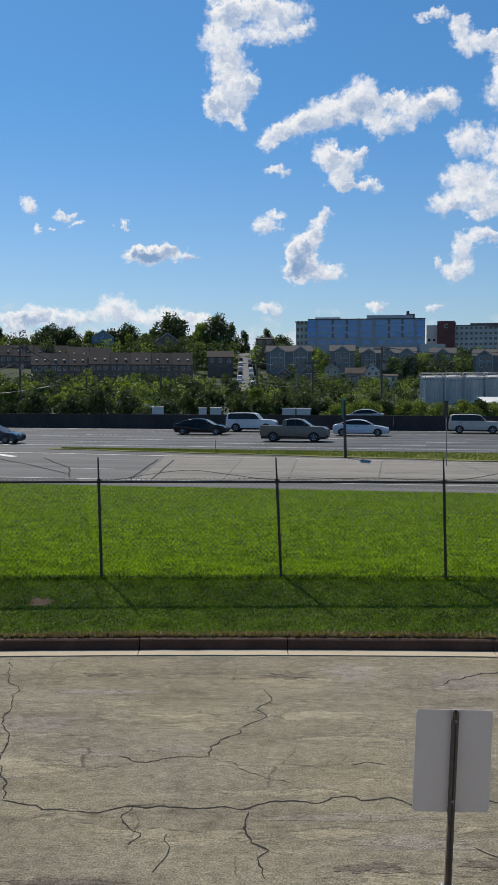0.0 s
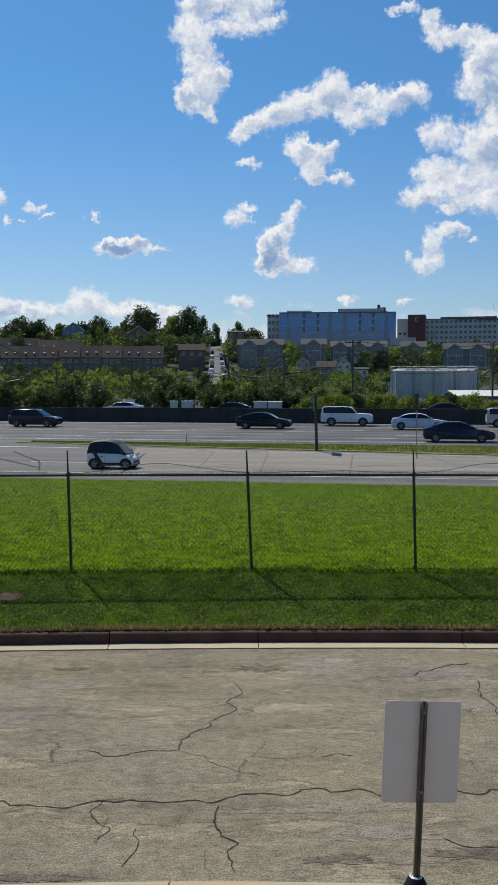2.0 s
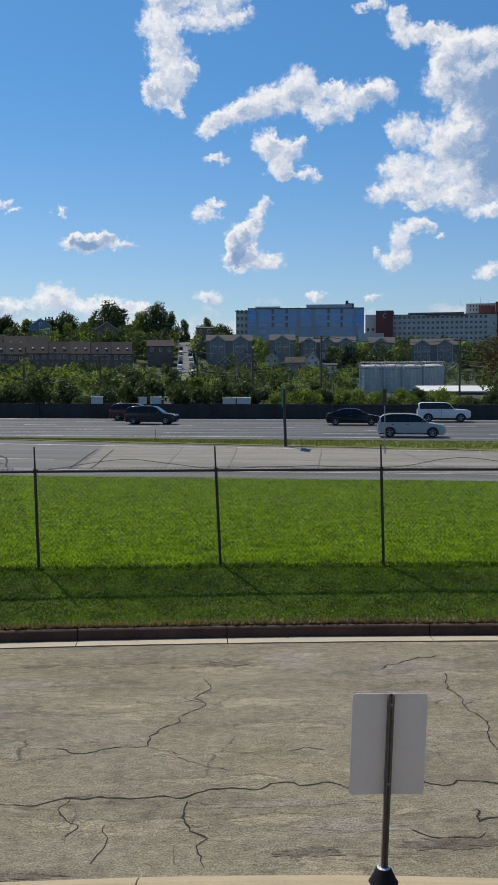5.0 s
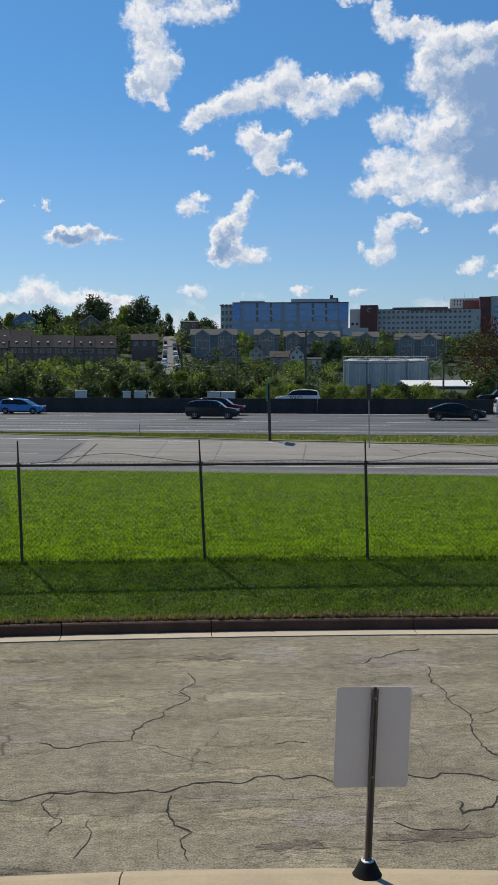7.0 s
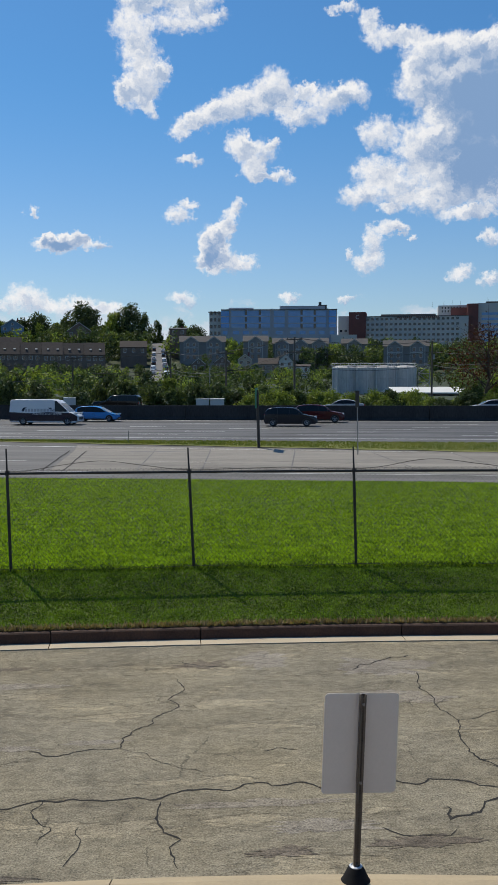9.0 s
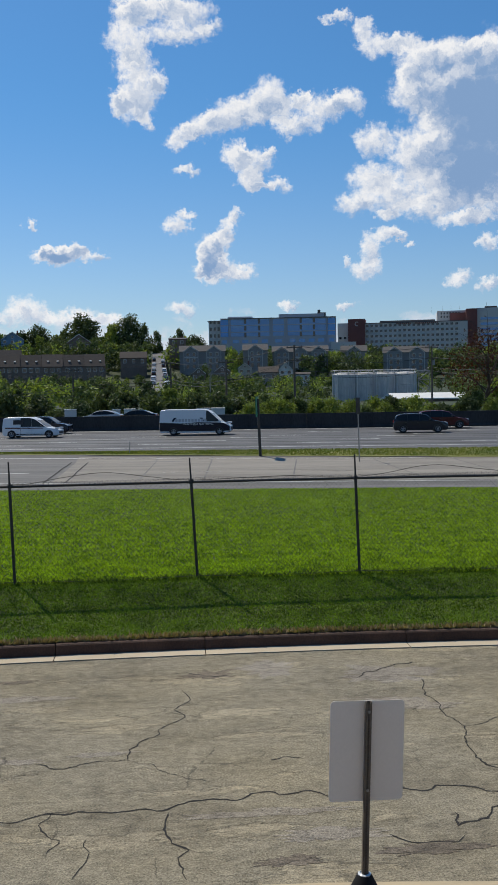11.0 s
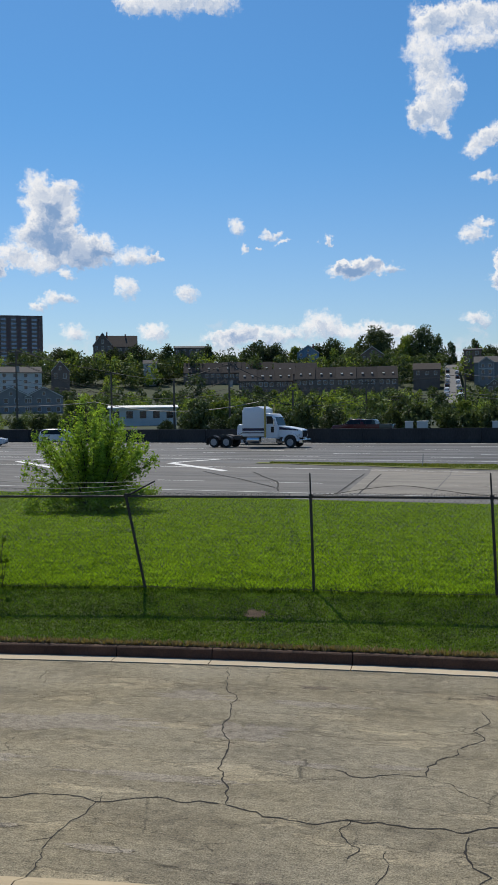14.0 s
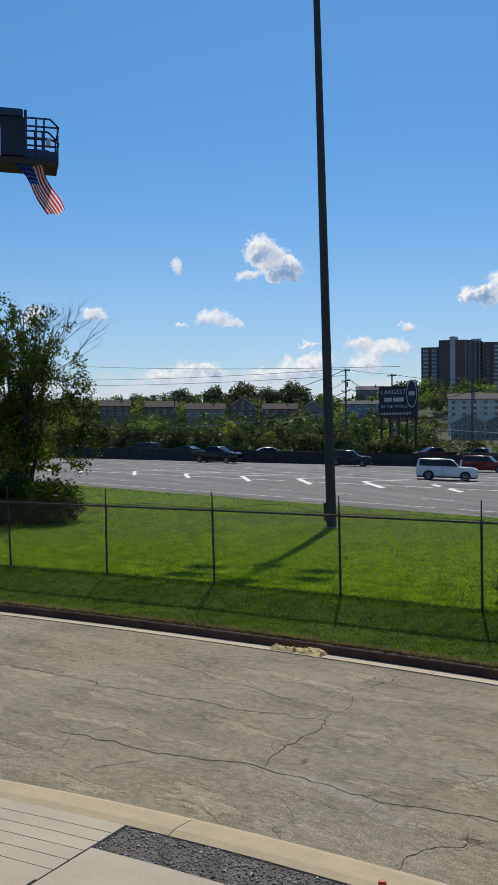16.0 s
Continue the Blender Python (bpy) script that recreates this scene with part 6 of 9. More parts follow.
            part("door_handle", bm, dark_trim, car)
        if rails:
            bm = bmesh.new()
            tube(bm, ((0.12 - 0.5) * L, s * (wt - 0.1), H + 0.035), ((0.54 - 0.5) * L, s * (wt - 0.1), H + 0.03), 0.022, 0.022, 6)
            for q in (0.13, 0.53):
                tube(bm, ((q - 0.5) * L, s * (wt - 0.1), H - 0.06), ((q - 0.5) * L, s * (wt - 0.1), H + 0.035), 0.018, 0.018, 5)
            part("roof_rail", bm, dark_trim, car)
        for f in wheels:
            x = (f - 0.5) * L
            bm = bmesh.new()
            ring = [(x + r * 1.16 * math.cos(math.pi * k / 14), r * 0.95 + r * 1.13 * math.sin(math.pi * k / 14)) for k in range(15)]
            prism(bm, ring + [(x - r * 1.16, H * 0.13), (x + r * 1.16, H * 0.13)], s * (W / 2 - 0.05), s * (W / 2 + 0.004))
            part("wheel_arch", bm, dark_trim, car)
            wheel_parts(car, x, s * (W / 2 + 0.012), r, 0.22)
    bm = bmesh.new()
    box(bm, L * 0.5 - 0.10, L * 0.5 + 0.006, -W * 0.33, W * 0.33, H * 0.20, H * 0.30, 0.02)
    part("grille", bm, dark_trim, car)
    bm = bmesh.new()
    box(bm, -L * 0.48, L * 0.47, -W / 2 + 0.1, W / 2 - 0.1, r * 0.6, H * 0.25)
    part("underbody", bm, dark_trim, car)
    if shape == "pickup":
        bm = bmesh.new()
        box(bm, -L * 0.49, (0.325 - 0.5) * L, -W / 2 + 0.09, W / 2 - 0.09, H * 0.675, H * 0.700)
        part("cargo_bed", bm, dark_trim, car, "dark open cargo bed")
    if dark_low:
        for s in (-1, 1):
            bm = bmesh.new()
            poly = [((x - 0.5) * L, z * H) for x, z in ((.005, .16), (.005, .50), (.30, .46), (.55, .50), (.90, .47), (.99, .34), (.99, .16))]
            side_panel(bm, poly, lambda z: W / 2 - 0.006, s, 0.008)
            part("livery", bm, dark_low, car, "dark blue lower livery")
    return car


def lettering(car, words, size, x, y, z, material, label, turn=0.0):
    """Words as flat mesh letters on the side that faces the verge."""
    cu = bpy.data.curves.new("lettering", "FONT")
    cu.body, cu.size, cu.extrude, cu.align_x = words, size, 0.004, "CENTER"
    tmp = bpy.data.objects.new("lettering", cu)
    me = bpy.data.meshes.new_from_object(tmp)
    bpy.data.objects.remove(tmp)
    me.materials.clear()
    me.materials.append(material)
    return part("lettering", me, material, car, label, at=pose(x, y, z, 90, 0, turn))


black, navy, white, silver, tan = paint("black", (0.0025, 0.0025, 0.003)), paint("navy", (0.012, 0.018, 0.035)), paint("white", (0.72, 0.73, 0.74)), paint("silver", (0.42, 0.43, 0.44)), paint("tan", (0.19, 0.165, 0.13))
grey, maroon, blue, red, beige, green = paint("grey", (0.02, 0.022, 0.03)), paint("maroon", (0.085, 0.012, 0.014)), paint("blue", (0.05, 0.25, 0.58)), paint("red", (0.22, 0.018, 0.018)), paint("beige", (0.52, 0.50, 0.45)), paint("green", (0.05, 0.06, 0.05))
van_blue = paint("van_blue", (0.006, 0.009, 0.028))
G = "traffic"
CARS = {
    "A": vehicle("sedan", "black four-door sedan driving on the highway", "car", "sedan", black, 4.85, 1.82, 1.46, group=G),
    "B": vehicle("pickup_truck", "tan double-cab pickup truck on large tyres", "pickup", "pickup", tan, 5.4, 1.9, 1.82, 0.39, (.2, .80), group=G),
    "C": vehicle("suv", "white boxy SUV with dark windows and roof rails", "car", "boxy", white, 4.85, 1.9, 1.82, 0.39, (.205, .81), True, G),
    "D": vehicle("sedan", "pale blue-white sedan driving on the highway", "car", "sedan", paint("ice", (0.55, 0.60, 0.66)), 4.87, 1.83, 1.44, group=G),
    "E": vehicle("suv", "old beige-white SUV in slow traffic", "car", "boxy", beige, 4.8, 1.82, 1.76, 0.36, (.2, .81), True, G),
    "E2": vehicle("hatchback", "red hatchback ahead of the old SUV", "car", "hatch", red, 4.1, 1.75, 1.5, group=G),
    "F": vehicle("sedan", "dark navy sedan passing in the kerbside lane", "car", "sedan", navy, 4.95, 1.84, 1.45, 0.34, group=G),
    "G": vehicle("suv", "dark grey compact SUV in slow traffic", "car", "suv", grey, 4.65, 1.82, 1.66, 0.35, group=G),
    "H": vehicle("suv", "dark maroon SUV beside the barrier", "car", "suv", maroon, 4.75, 1.86, 1.68, 0.36, group=G),
    "I": vehicle("suv", "silver SUV with roof rails in the kerbside lane", "car", "suv", silver, 4.75, 1.85, 1.70, 0.36, (.185, .81), True, G),
    "J": vehicle("microcar", "tiny white two-seat car with a black roof", "car", "tiny", white, 2.42, 1.52, 1.48, 0.28, (.17, .85), group=G),
    "K": vehicle("hatchback", "bright blue hatchback beside the barrier", "car", "hatch", blue, 4.4, 1.75, 1.5, 0.31, group=G),
    "L": vehicle("suv", "dark grey SUV behind a small white van", "car", "suv", grey, 4.7, 1.85, 1.68, 0.36, group=G),
    "M": vehicle("van", "white cargo van with dark blue livery and lettering", "van", "van", white, 6.4, 2.05, 2.3, 0.35, (.2, .845), group=G, dark_low=van_blue),
    "N": vehicle("van", "small white delivery van with a dark side stripe", "van", "coupe_van", white, 5.2, 1.84, 1.86, 0.34, (.17, .83), group=G),
    "P": vehicle("van", "white van half hidden beyond the lorry tractor", "van", "van", white, 5.7, 2.0, 2.1, 0.36, (.2, .84), group=G),
    "Q": vehicle("sedan", "white sedan in slow traffic by the barrier", "car", "sedan", white, 4.75, 1.8, 1.46, group=G),
    "R": vehicle("sedan", "light silver sedan driving on the highway", "car", "sedan", paint("pearl", (0.52, 0.55, 0.58)), 4.85, 1.83, 1.47, group=G),
    "S": vehicle("suv", "white SUV half hidden by the lawn bush", "car", "suv", white, 4.7, 1.85, 1.68, 0.36, group=G),
    "T": vehicle("suv", "dark red SUV with roof rails on the exit lane", "car", "suv", maroon, 4.65, 1.84, 1.72, 0.37, (.185, .81), True, G),
    "U": vehicle("suv", "red boxy SUV driving on the highway", "car", "boxy", red, 4.75, 1.85, 1.75, 0.36, (.2, .81), True, G),
    "V": vehicle("suv", "dark navy SUV beside the barrier", "car", "boxy", navy, 4.85, 1.88, 1.8, 0.38, (.2, .81), group=G),
    "W": vehicle("pickup_truck", "black crew-cab pickup truck beside the barrier", "pickup", "pickup", black, 5.8, 2.0, 1.9, 0.4, (.2, .80), group=G),
    "X": vehicle("suv", "large white SUV with dark windows and alloy wheels", "car", "boxy", white, 5.25, 2.04, 1.9, 0.42, (.205, .80), True, G),
    "a": vehicle("sedan", "silver sedan beyond the barrier", "car", "sedan", silver, 4.85, 1.83, 1.46, group=G),
    "b": vehicle("sedan", "white sedan beyond the barrier", "car", "sedan", white, 4.85, 1.83, 1.46, group=G),
    "c": vehicle("sedan", "black sedan beyond the barrier", "car", "sedan", black, 4.85, 1.83, 1.46, group=G),
    "d": vehicle("sedan", "dark grey sedan beyond the barrier", "car", "sedan", grey, 4.85, 1.83, 1.46, group=G),
    "e": vehicle("suv", "white and black police SUV beyond the barrier", "police car", "suv", white, 5.0, 1.95, 1.75, 0.37, group=G),
    "f": vehicle("pickup_truck", "black pickup truck with a covered bed beyond the barrier", "pickup", "boxy", black, 5.3, 1.95, 1.9, 0.38, group=G),
    "g": vehicle("sedan", "silver sedan beyond the barrier", "car", "sedan", silver, 4.85, 1.83, 1.46, group=G),
    "h": vehicle("sedan", "black sedan beyond the barrier", "car", "sedan", black, 4.85, 1.83, 1.46, group=G),
    "i": vehicle("pickup_truck", "grey-green pickup truck beyond the barrier", "pickup", "pickup", green, 5.6, 1.95, 1.85, 0.39, (.2, .8), group=G),
    "j": vehicle("pickup_truck", "dark maroon pickup truck beyond the barrier", "pickup", "pickup", maroon, 5.6, 1.95, 1.85, 0.39, (.2, .8), group=G),
    "k": vehicle("sedan", "silver sedan beyond the barrier", "car", "sedan", silver, 4.85, 1.83, 1.46, group=G),
}


def dress_vehicles():
    """Liveries and lettering."""
    van = CARS["M"]
    W = 2.05
    for s in (-1, 1):
        bm = bmesh.new()
        arc = [(-0.6 + 1.45 * math.cos(math.pi * k / 16), 1.22 + 0.72 * math.sin(math.pi * k / 16)) for k in range(17)]
        inner = [(-0.6 + 1.25 * math.cos(math.pi * k / 16), 1.22 + 0.55 * math.sin(math.pi * k / 16)) for k in range(16, -1, -1)]
        side_panel(bm, arc + inner, lambda z: W / 2 * 0.965 - 0.095 * max(0, z - 1.15), s, 0.006)
        part("emblem", bm, van_blue, van, "dark blue arched emblem")
        bm = bmesh.new()
        for k in range(10):
            x = -1.75 + 0.29 * k
            side_panel(bm, [(x, 1.20), (x, 1.46), (x + 0.21, 1.46), (x + 0.21, 1.20)], lambda z: W / 2 * 0.965 - 0.095 * max(0, z - 1.15), s, 0.012)
        part("name_bars", bm, silver, van, "row of pale block letters")
    lettering(van, "PAINTING & GUTTERING", 0.24, 0.35, -W / 2 - 0.010, 0.90, white, "white words on the van's side")
    lettering(CARS["e"], "POLICE", 0.42, 0.1, 1.95 / 2 + 0.006, 0.72, navy, "dark police lettering", 180)
    small = CARS["N"]
    for s in (-1, 1):
        bm = bmesh.new()
        side_panel(bm, [(-2.3, 0.86), (-2.3, 0.96), (1.2, 0.90), (1.2, 0.84)], lambda z: 0.916, s, 0.008)
        part("stripe", bm, maroon, small, "thin dark red stripe")
        bm = bmesh.new()
        side_panel(bm, [(-1.55, 1.22), (-1.55, 1.62), (-0.62, 1.64), (-0.62, 1.22)], lambda z: 0.905 - 0.075 * max(0, z - 1.0), s, 0.006)
        part("blank_window", bm, dark_trim, small, "dark rear side panel")
    tiny = CARS["J"]
    for s in (-1, 1):
        bm = bmesh.new()
        side_panel(bm, [(-0.95, 1.0), (-0.80, 1.0), (-0.35, 0.35), (-0.45, 0.25), (-0.58, 0.25)], lambda z: 0.775, s, 0.012)
        side_panel(bm, [(-0.45, 0.25), (-0.38, 0.34), (0.62, 0.34), (0.66, 0.25)], lambda z: 0.775, s, 0.012)
        part("safety_cell", bm, dark_trim, tiny, "black curved side band")


dress_vehicles()


def build_lorry():
    t = thing("lorry_tractor", "white long-nosed lorry tractor with a tall sleeper cab and no trailer", "lorry", G)
    chrome = surface("polished_steel", (0.72, 0.72, 0.72), (0.55, 0.55, 0.55), 0.14, metal=1.0, grain=10, blotch=3)
    cab_blue = paint("lorry_band", (0.02, 0.02, 0.06))
    pale = paint("lorry_white", (0.74, 0.76, 0.78))
    bm = bmesh.new()
    for s in (-1, 1):
        box(bm, -5.0, 4.2, s * 0.45 - 0.05, s * 0.45 + 0.05, 0.78, 1.05)
    part("chassis", bm, dark_steel, t)
    # sleeper with rounded roof
    bm = body_mesh([(-1.25, 1.05), (-1.25, 3.55), (-1.05, 3.85), (0.55, 3.95), (1.02, 3.72), (1.10, 3.3), (1.10, 1.05)], 2.35)
    part("sleeper", bm, pale, t, "tall white sleeper cab", True)
    bm = body_mesh([(1.08, 0.85), (1.08, 3.15), (1.2, 3.28), (1.9, 3.22), (2.12, 2.95), (2.45, 2.05), (2.45, 0.85)], 2.2)
    part("cab", bm, pale, t, "driver's cab", True)
    bm = body_mesh([(2.4, 1.0), (2.4, 2.08), (3.4, 1.98), (4.45, 1.78), (4.72, 1.6), (4.78, 1.1), (4.7, 0.95)], 1.7)
    part("hood", bm, pale, t, "long sloping hood", True)
    bm = bmesh.new()
    prism(bm, [(4.74, 0.95), (4.80, 1.0), (4.80, 1.62), (4.72, 1.7)], -0.62, 0.62)
    part("grille", bm, chrome, t)
    bm = bmesh.new()
    box(bm, 4.62, 4.98, -1.15, 1.15, 0.42, 0.80, 0.05)
    part("bumper", bm, chrome, t, "chrome bumper")
    for s in (-1, 1):
        bm = bmesh.new()
        ring = [(3.72 + 0.82 * math.cos(math.pi * k / 14), 0.62 + 0.80 * math.sin(math.pi * k / 14)) for k in range(15)]
        ring += [(3.72 + 0.66 * math.cos(math.pi * k / 14), 0.62 + 0.64 * math.sin(math.pi * k / 14)) for k in range(14, -1, -1)]
        prism(bm, ring, s * 0.72, s * 1.18)
        part("front_fender", bm, pale, t)
        bm = bmesh.new()
        ring = [(3.72 + 0.66 * math.cos(math.pi * k / 14), 0.58 + 0.64 * math.sin(math.pi * k / 14)) for k in range(15)]
        prism(bm, ring, s * 0.70, s * 1.0)
        part("arch", bm, dark_trim, t)
        bm = bmesh.new()
        lathe(bm, [(0.0, -1.1), (0.33, -1.1), (0.34, -1.05), (0.34, 0.15), (0.33, 0.2), (0.0, 0.2)], 18)
        part("fuel_tank", bm, chrome, t, "polished fuel tank", True, at=pose(0.35, s * 0.92, 0.72, 0, 90, 0))
        bm = bmesh.new()
        box(bm, 0.75, 2.3, s * 1.0 - 0.15, s * 1.0 + 0.15, 0.42, 1.0, 0.04)
        part("step_box", bm, chrome, t)
        bm = bmesh.new()
        tube(bm, (1.16, s * 1.14, 1.0), (1.16, s * 1.14, 4.15), 0.085, 0.085, 12)
        part("exhaust_stack", bm, surface("stack_amber", (0.42, 0.36, 0.12), (0.3, 0.25, 0.08), 0.3, metal=0.6, grain=20, blotch=4), t, "tall exhaust stack")
        bm = bmesh.new()
        side_panel(bm, [(-1.2, 1.62), (-1.2, 1.86), (1.05, 1.86), (1.05, 1.62)], lambda z: 1.175, s, 0.008)
        side_panel(bm, [(-1.2, 1.38), (-1.2, 1.48), (1.05, 1.48), (1.05, 1.38)], lambda z: 1.175, s, 0.008)
        part("stripe", bm, cab_blue, t, "dark stripes")
        bm = bmesh.new()
        side_panel(bm, [(2.5, 1.72), (2.5, 1.98), (3.9, 1.78), (4.4, 1.72), (4.4, 1.62)], lambda z: 0.85, s, 0.006)
        part("stripe", bm, cab_blue, t)
        bm = bmesh.new()
        side_panel(bm, [(1.30, 2.28), (1.30, 3.0), (1.85, 3.0), (2.15, 2.28)], lambda z: 1.10, s, 0.008)
        part("side_window", bm, car_glass, t)
        bm = bmesh.new()
        side_panel(bm, [(1.75, 1.45), (1.75, 2.0), (2.05, 2.0), (2.05, 1.45)], lambda z: 1.10, s, 0.008)
        part("door_window", bm, car_glass, t)
        bm = bmesh.new()
        box(bm, 2.1, 2.16, s * 1.28 - 0.1, s * 1.28 + 0.1, 2.0, 2.75, 0.02)
        part("mirror", bm, chrome, t)
        bm = bmesh.new()
        box(bm, 4.3, 4.6, s * 0.98 - 0.16, s * 0.98 + 0.16, 1.1, 1.32, 0.04)
        part("headlight", bm, lamp_white, t)
        for x in (3.72, -2.95, -4.3):
            wheel_parts(t, x, s * 1.2, 0.52, 0.30 if x > 0 else 0.55)
        for x in (-2.95, -4.3):
            bm = bmesh.new()
            ring = [(x + 0.62 * math.cos(math.pi * k / 10), 0.55 + 0.60 * math.sin(math.pi * k / 10)) for k in range(1, 10)]
            ring += [(x + 0.58 * math.cos(math.pi * k / 10), 0.55 + 0.56 * math.sin(math.pi * k / 10)) for k in range(9, 0, -1)]
            prism(bm, ring, s * 0.62, s * 1.18)
            part("mudguard", bm, dark_trim, t)
        bm = bmesh.new()
        box(bm, -5.1, -5.06, s * 0.9 - 0.28, s * 0.9 + 0.28, 0.25, 1.0)
        part("mudflap", bm, dark_trim, t)
    bm = bmesh.new()
    a, b = (2.14, 2.92), (2.44, 2.12)
    vs = [bm.verts.new((x + 0.012, y, z)) for (x, z), y in ((a, -0.95), (b, -1.0), (b, 1.0), (a, 0.95))]
    bm.faces.new(vs)
    ws = [bm.verts.new(v.co - Vector((0.03, 0, 0.01))) for v in vs]
    bm.faces.new(ws[::-1])
    for i in range(4):
        bm.faces.new((vs[i], ws[i], ws[(i + 1) % 4], vs[(i + 1) % 4]))
    part("windscreen", bm, car_glass, t)
    bm = bmesh.new()
    prism(bm, [(-4.1, 1.05), (-4.3, 1.22), (-3.1, 1.28), (-2.6, 1.08)], -0.5, 0.5)
    part("fifth_wheel", bm, dark_steel, t, "greasy coupling plate")
    bm = bmesh.new()
    pipe(bm, [(-1.25, 0.3, 1.9), (-1.7, 0.3, 1.5), (-2.1, 0.2, 1.25), (-2.3, 0.2, 1.3)], 0.035, 6)
    box(bm, -2.2, -1.5, -0.9, 0.9, 0.75, 1.18, 0.04)
    part("deck", bm, dark_steel, t)
    return t


CARS["O"] = build_lorry()

# ---------------------------------------------------------------- the town on the hill
brick_dark = surface("dark_brick", (0.22, 0.08, 0.065), (0.14, 0.055, 0.047), 0.9, grain=6, blotch=0.2)
tower_brick = surface("brown_tower_brick", (0.19, 0.125, 0.115), (0.125, 0.085, 0.08), 0.9, grain=6, blotch=0.2)
cladding = surface("grey_cladding", (0.46, 0.47, 0.50), (0.36, 0.37, 0.40), 0.75, grain=3, blotch=0.15, contrast=0.3)
pale_clad = surface("pale_cladding", (0.60, 0.57, 0.53), (0.48, 0.455, 0.425), 0.8, grain=3, blotch=0.15, contrast=0.3)
pale_blue = surface("pale_balcony_panel", (0.52, 0.57, 0.66), (0.42, 0.47, 0.56), 0.7, grain=10, blotch=1)
blue_panel = surface("blue_glazing", (0.20, 0.40, 0.68), (0.14, 0.31, 0.56), 0.25, grain=2, blotch=0.3, contrast=0.35, spec=0.7)
sky_panel = surface("bright_blue_glazing", (0.06, 0.33, 0.74), (0.045, 0.26, 0.62), 0.2, grain=2, blotch=0.3, contrast=0.3, spec=0.7)
far_glass = surface("dark_window_glass", (0.02, 0.024, 0.03), (0.012, 0.014, 0.018), 0.15, grain=4, blotch=1, spec=0.7)
white_trim = surface("white_trim", (0.62, 0.62, 0.60), (0.5, 0.5, 0.48), 0.7, grain=10, blotch=1)
roof_brown = surface("brown_shingles", (0.085, 0.068, 0.058), (0.05, 0.042, 0.037), 0.95, grain=5, blotch=0.5, each=0.1)
roof_grey = surface("grey_shingles", (0.12, 0.115, 0.11), (0.075, 0.07, 0.068), 0.95, grain=5, blotch=0.5, each=0.1)
roof_flat = surface("flat_roofing", (0.10, 0.10, 0.10), (0.07, 0.07, 0.07), 0.9, grain=4, blotch=0.3)
siding_grey = surface("grey_siding", (0.27, 0.265, 0.265), (0.20, 0.198, 0.198), 0.85, grain=4, blotch=0.4, streak=(1, 1, 4))
siding_white = surface("white_siding", (0.62, 0.62, 0.60), (0.50, 0.50, 0.49), 0.85, grain=4, blotch=0.4, streak=(1, 1, 4))
siding_blue = surface("blue_siding", (0.17, 0.26, 0.36), (0.12, 0.2, 0.29), 0.85, grain=4, blotch=0.4)
siding_brown = surface("brown_walls", (0.22, 0.165, 0.135), (0.14, 0.108, 0.09), 0.9, grain=4, blotch=0.4)
siding_cream = surface("cream_walls", (0.45, 0.42, 0.35), (0.36, 0.33, 0.27), 0.9, grain=4, blotch=0.4)
tank_mat = surface("tank_steel", (0.62, 0.60, 0.58), (0.27, 0.265, 0.26), 0.65, metal=0.0, grain=3, blotch=0.4, streak=(1, 1, 0.2))
roof_white = surface("white_metal_roof", (0.72, 0.72, 0.68), (0.6, 0.6, 0.57), 0.6, grain=4, blotch=0.4)

_panes = {}


def pane_mesh(w, h, material, proud=0.06):
    key = (round(w, 2), round(h, 2), material.name)
    if key not in _panes:
        bm = bmesh.new()
        box(bm, -w / 2, w / 2, -proud, 0.05, 0, h)
        _panes[key] = finish(bm, "window", material)
    return _panes[key]


def frame_mesh(w, h, t=0.14):
    key = ("frame", round(w, 2), round(h, 2))
    if key not in _panes:
        bm = bmesh.new()
        box(bm, -w / 2 - t, -w / 2, -0.09, 0.04, -t, h + t)
        box(bm, w / 2, w / 2 + t, -0.09, 0.04, -t, h + t)
        box(bm, -w / 2, w / 2, -0.09, 0.04, h, h + t)
        box(bm, -w / 2, w / 2, -0.09, 0.04, -t, 0)
        _panes[key] = finish(bm, "frame", white_trim)
    return _panes[key]


def window(b, x, y, z, w, h, material=None, framed=False, turn=0.0):
    o = part("window", pane_mesh(w, h, material or far_glass), None, b, at=pose(x, y, z, 0, 0, turn))
    if framed:
        part("frame", frame_mesh(w, h), None, o)
    return o


def site(bearing, d, z, turn=0.0):
    """A place on the hill; its x runs to the right as seen from the road, its y away."""
    x, y = at_bearing(bearing, d)
    return pose(x, y, z, 0, 0, -bearing + turn)


def height(d, elevation):
    return 3.6 + d * math.tan(radians(elevation))


def block(bm, x0, x1, y0, y1, z0, z1):
    box(bm, x0, x1, y0, y1, z0, z1)


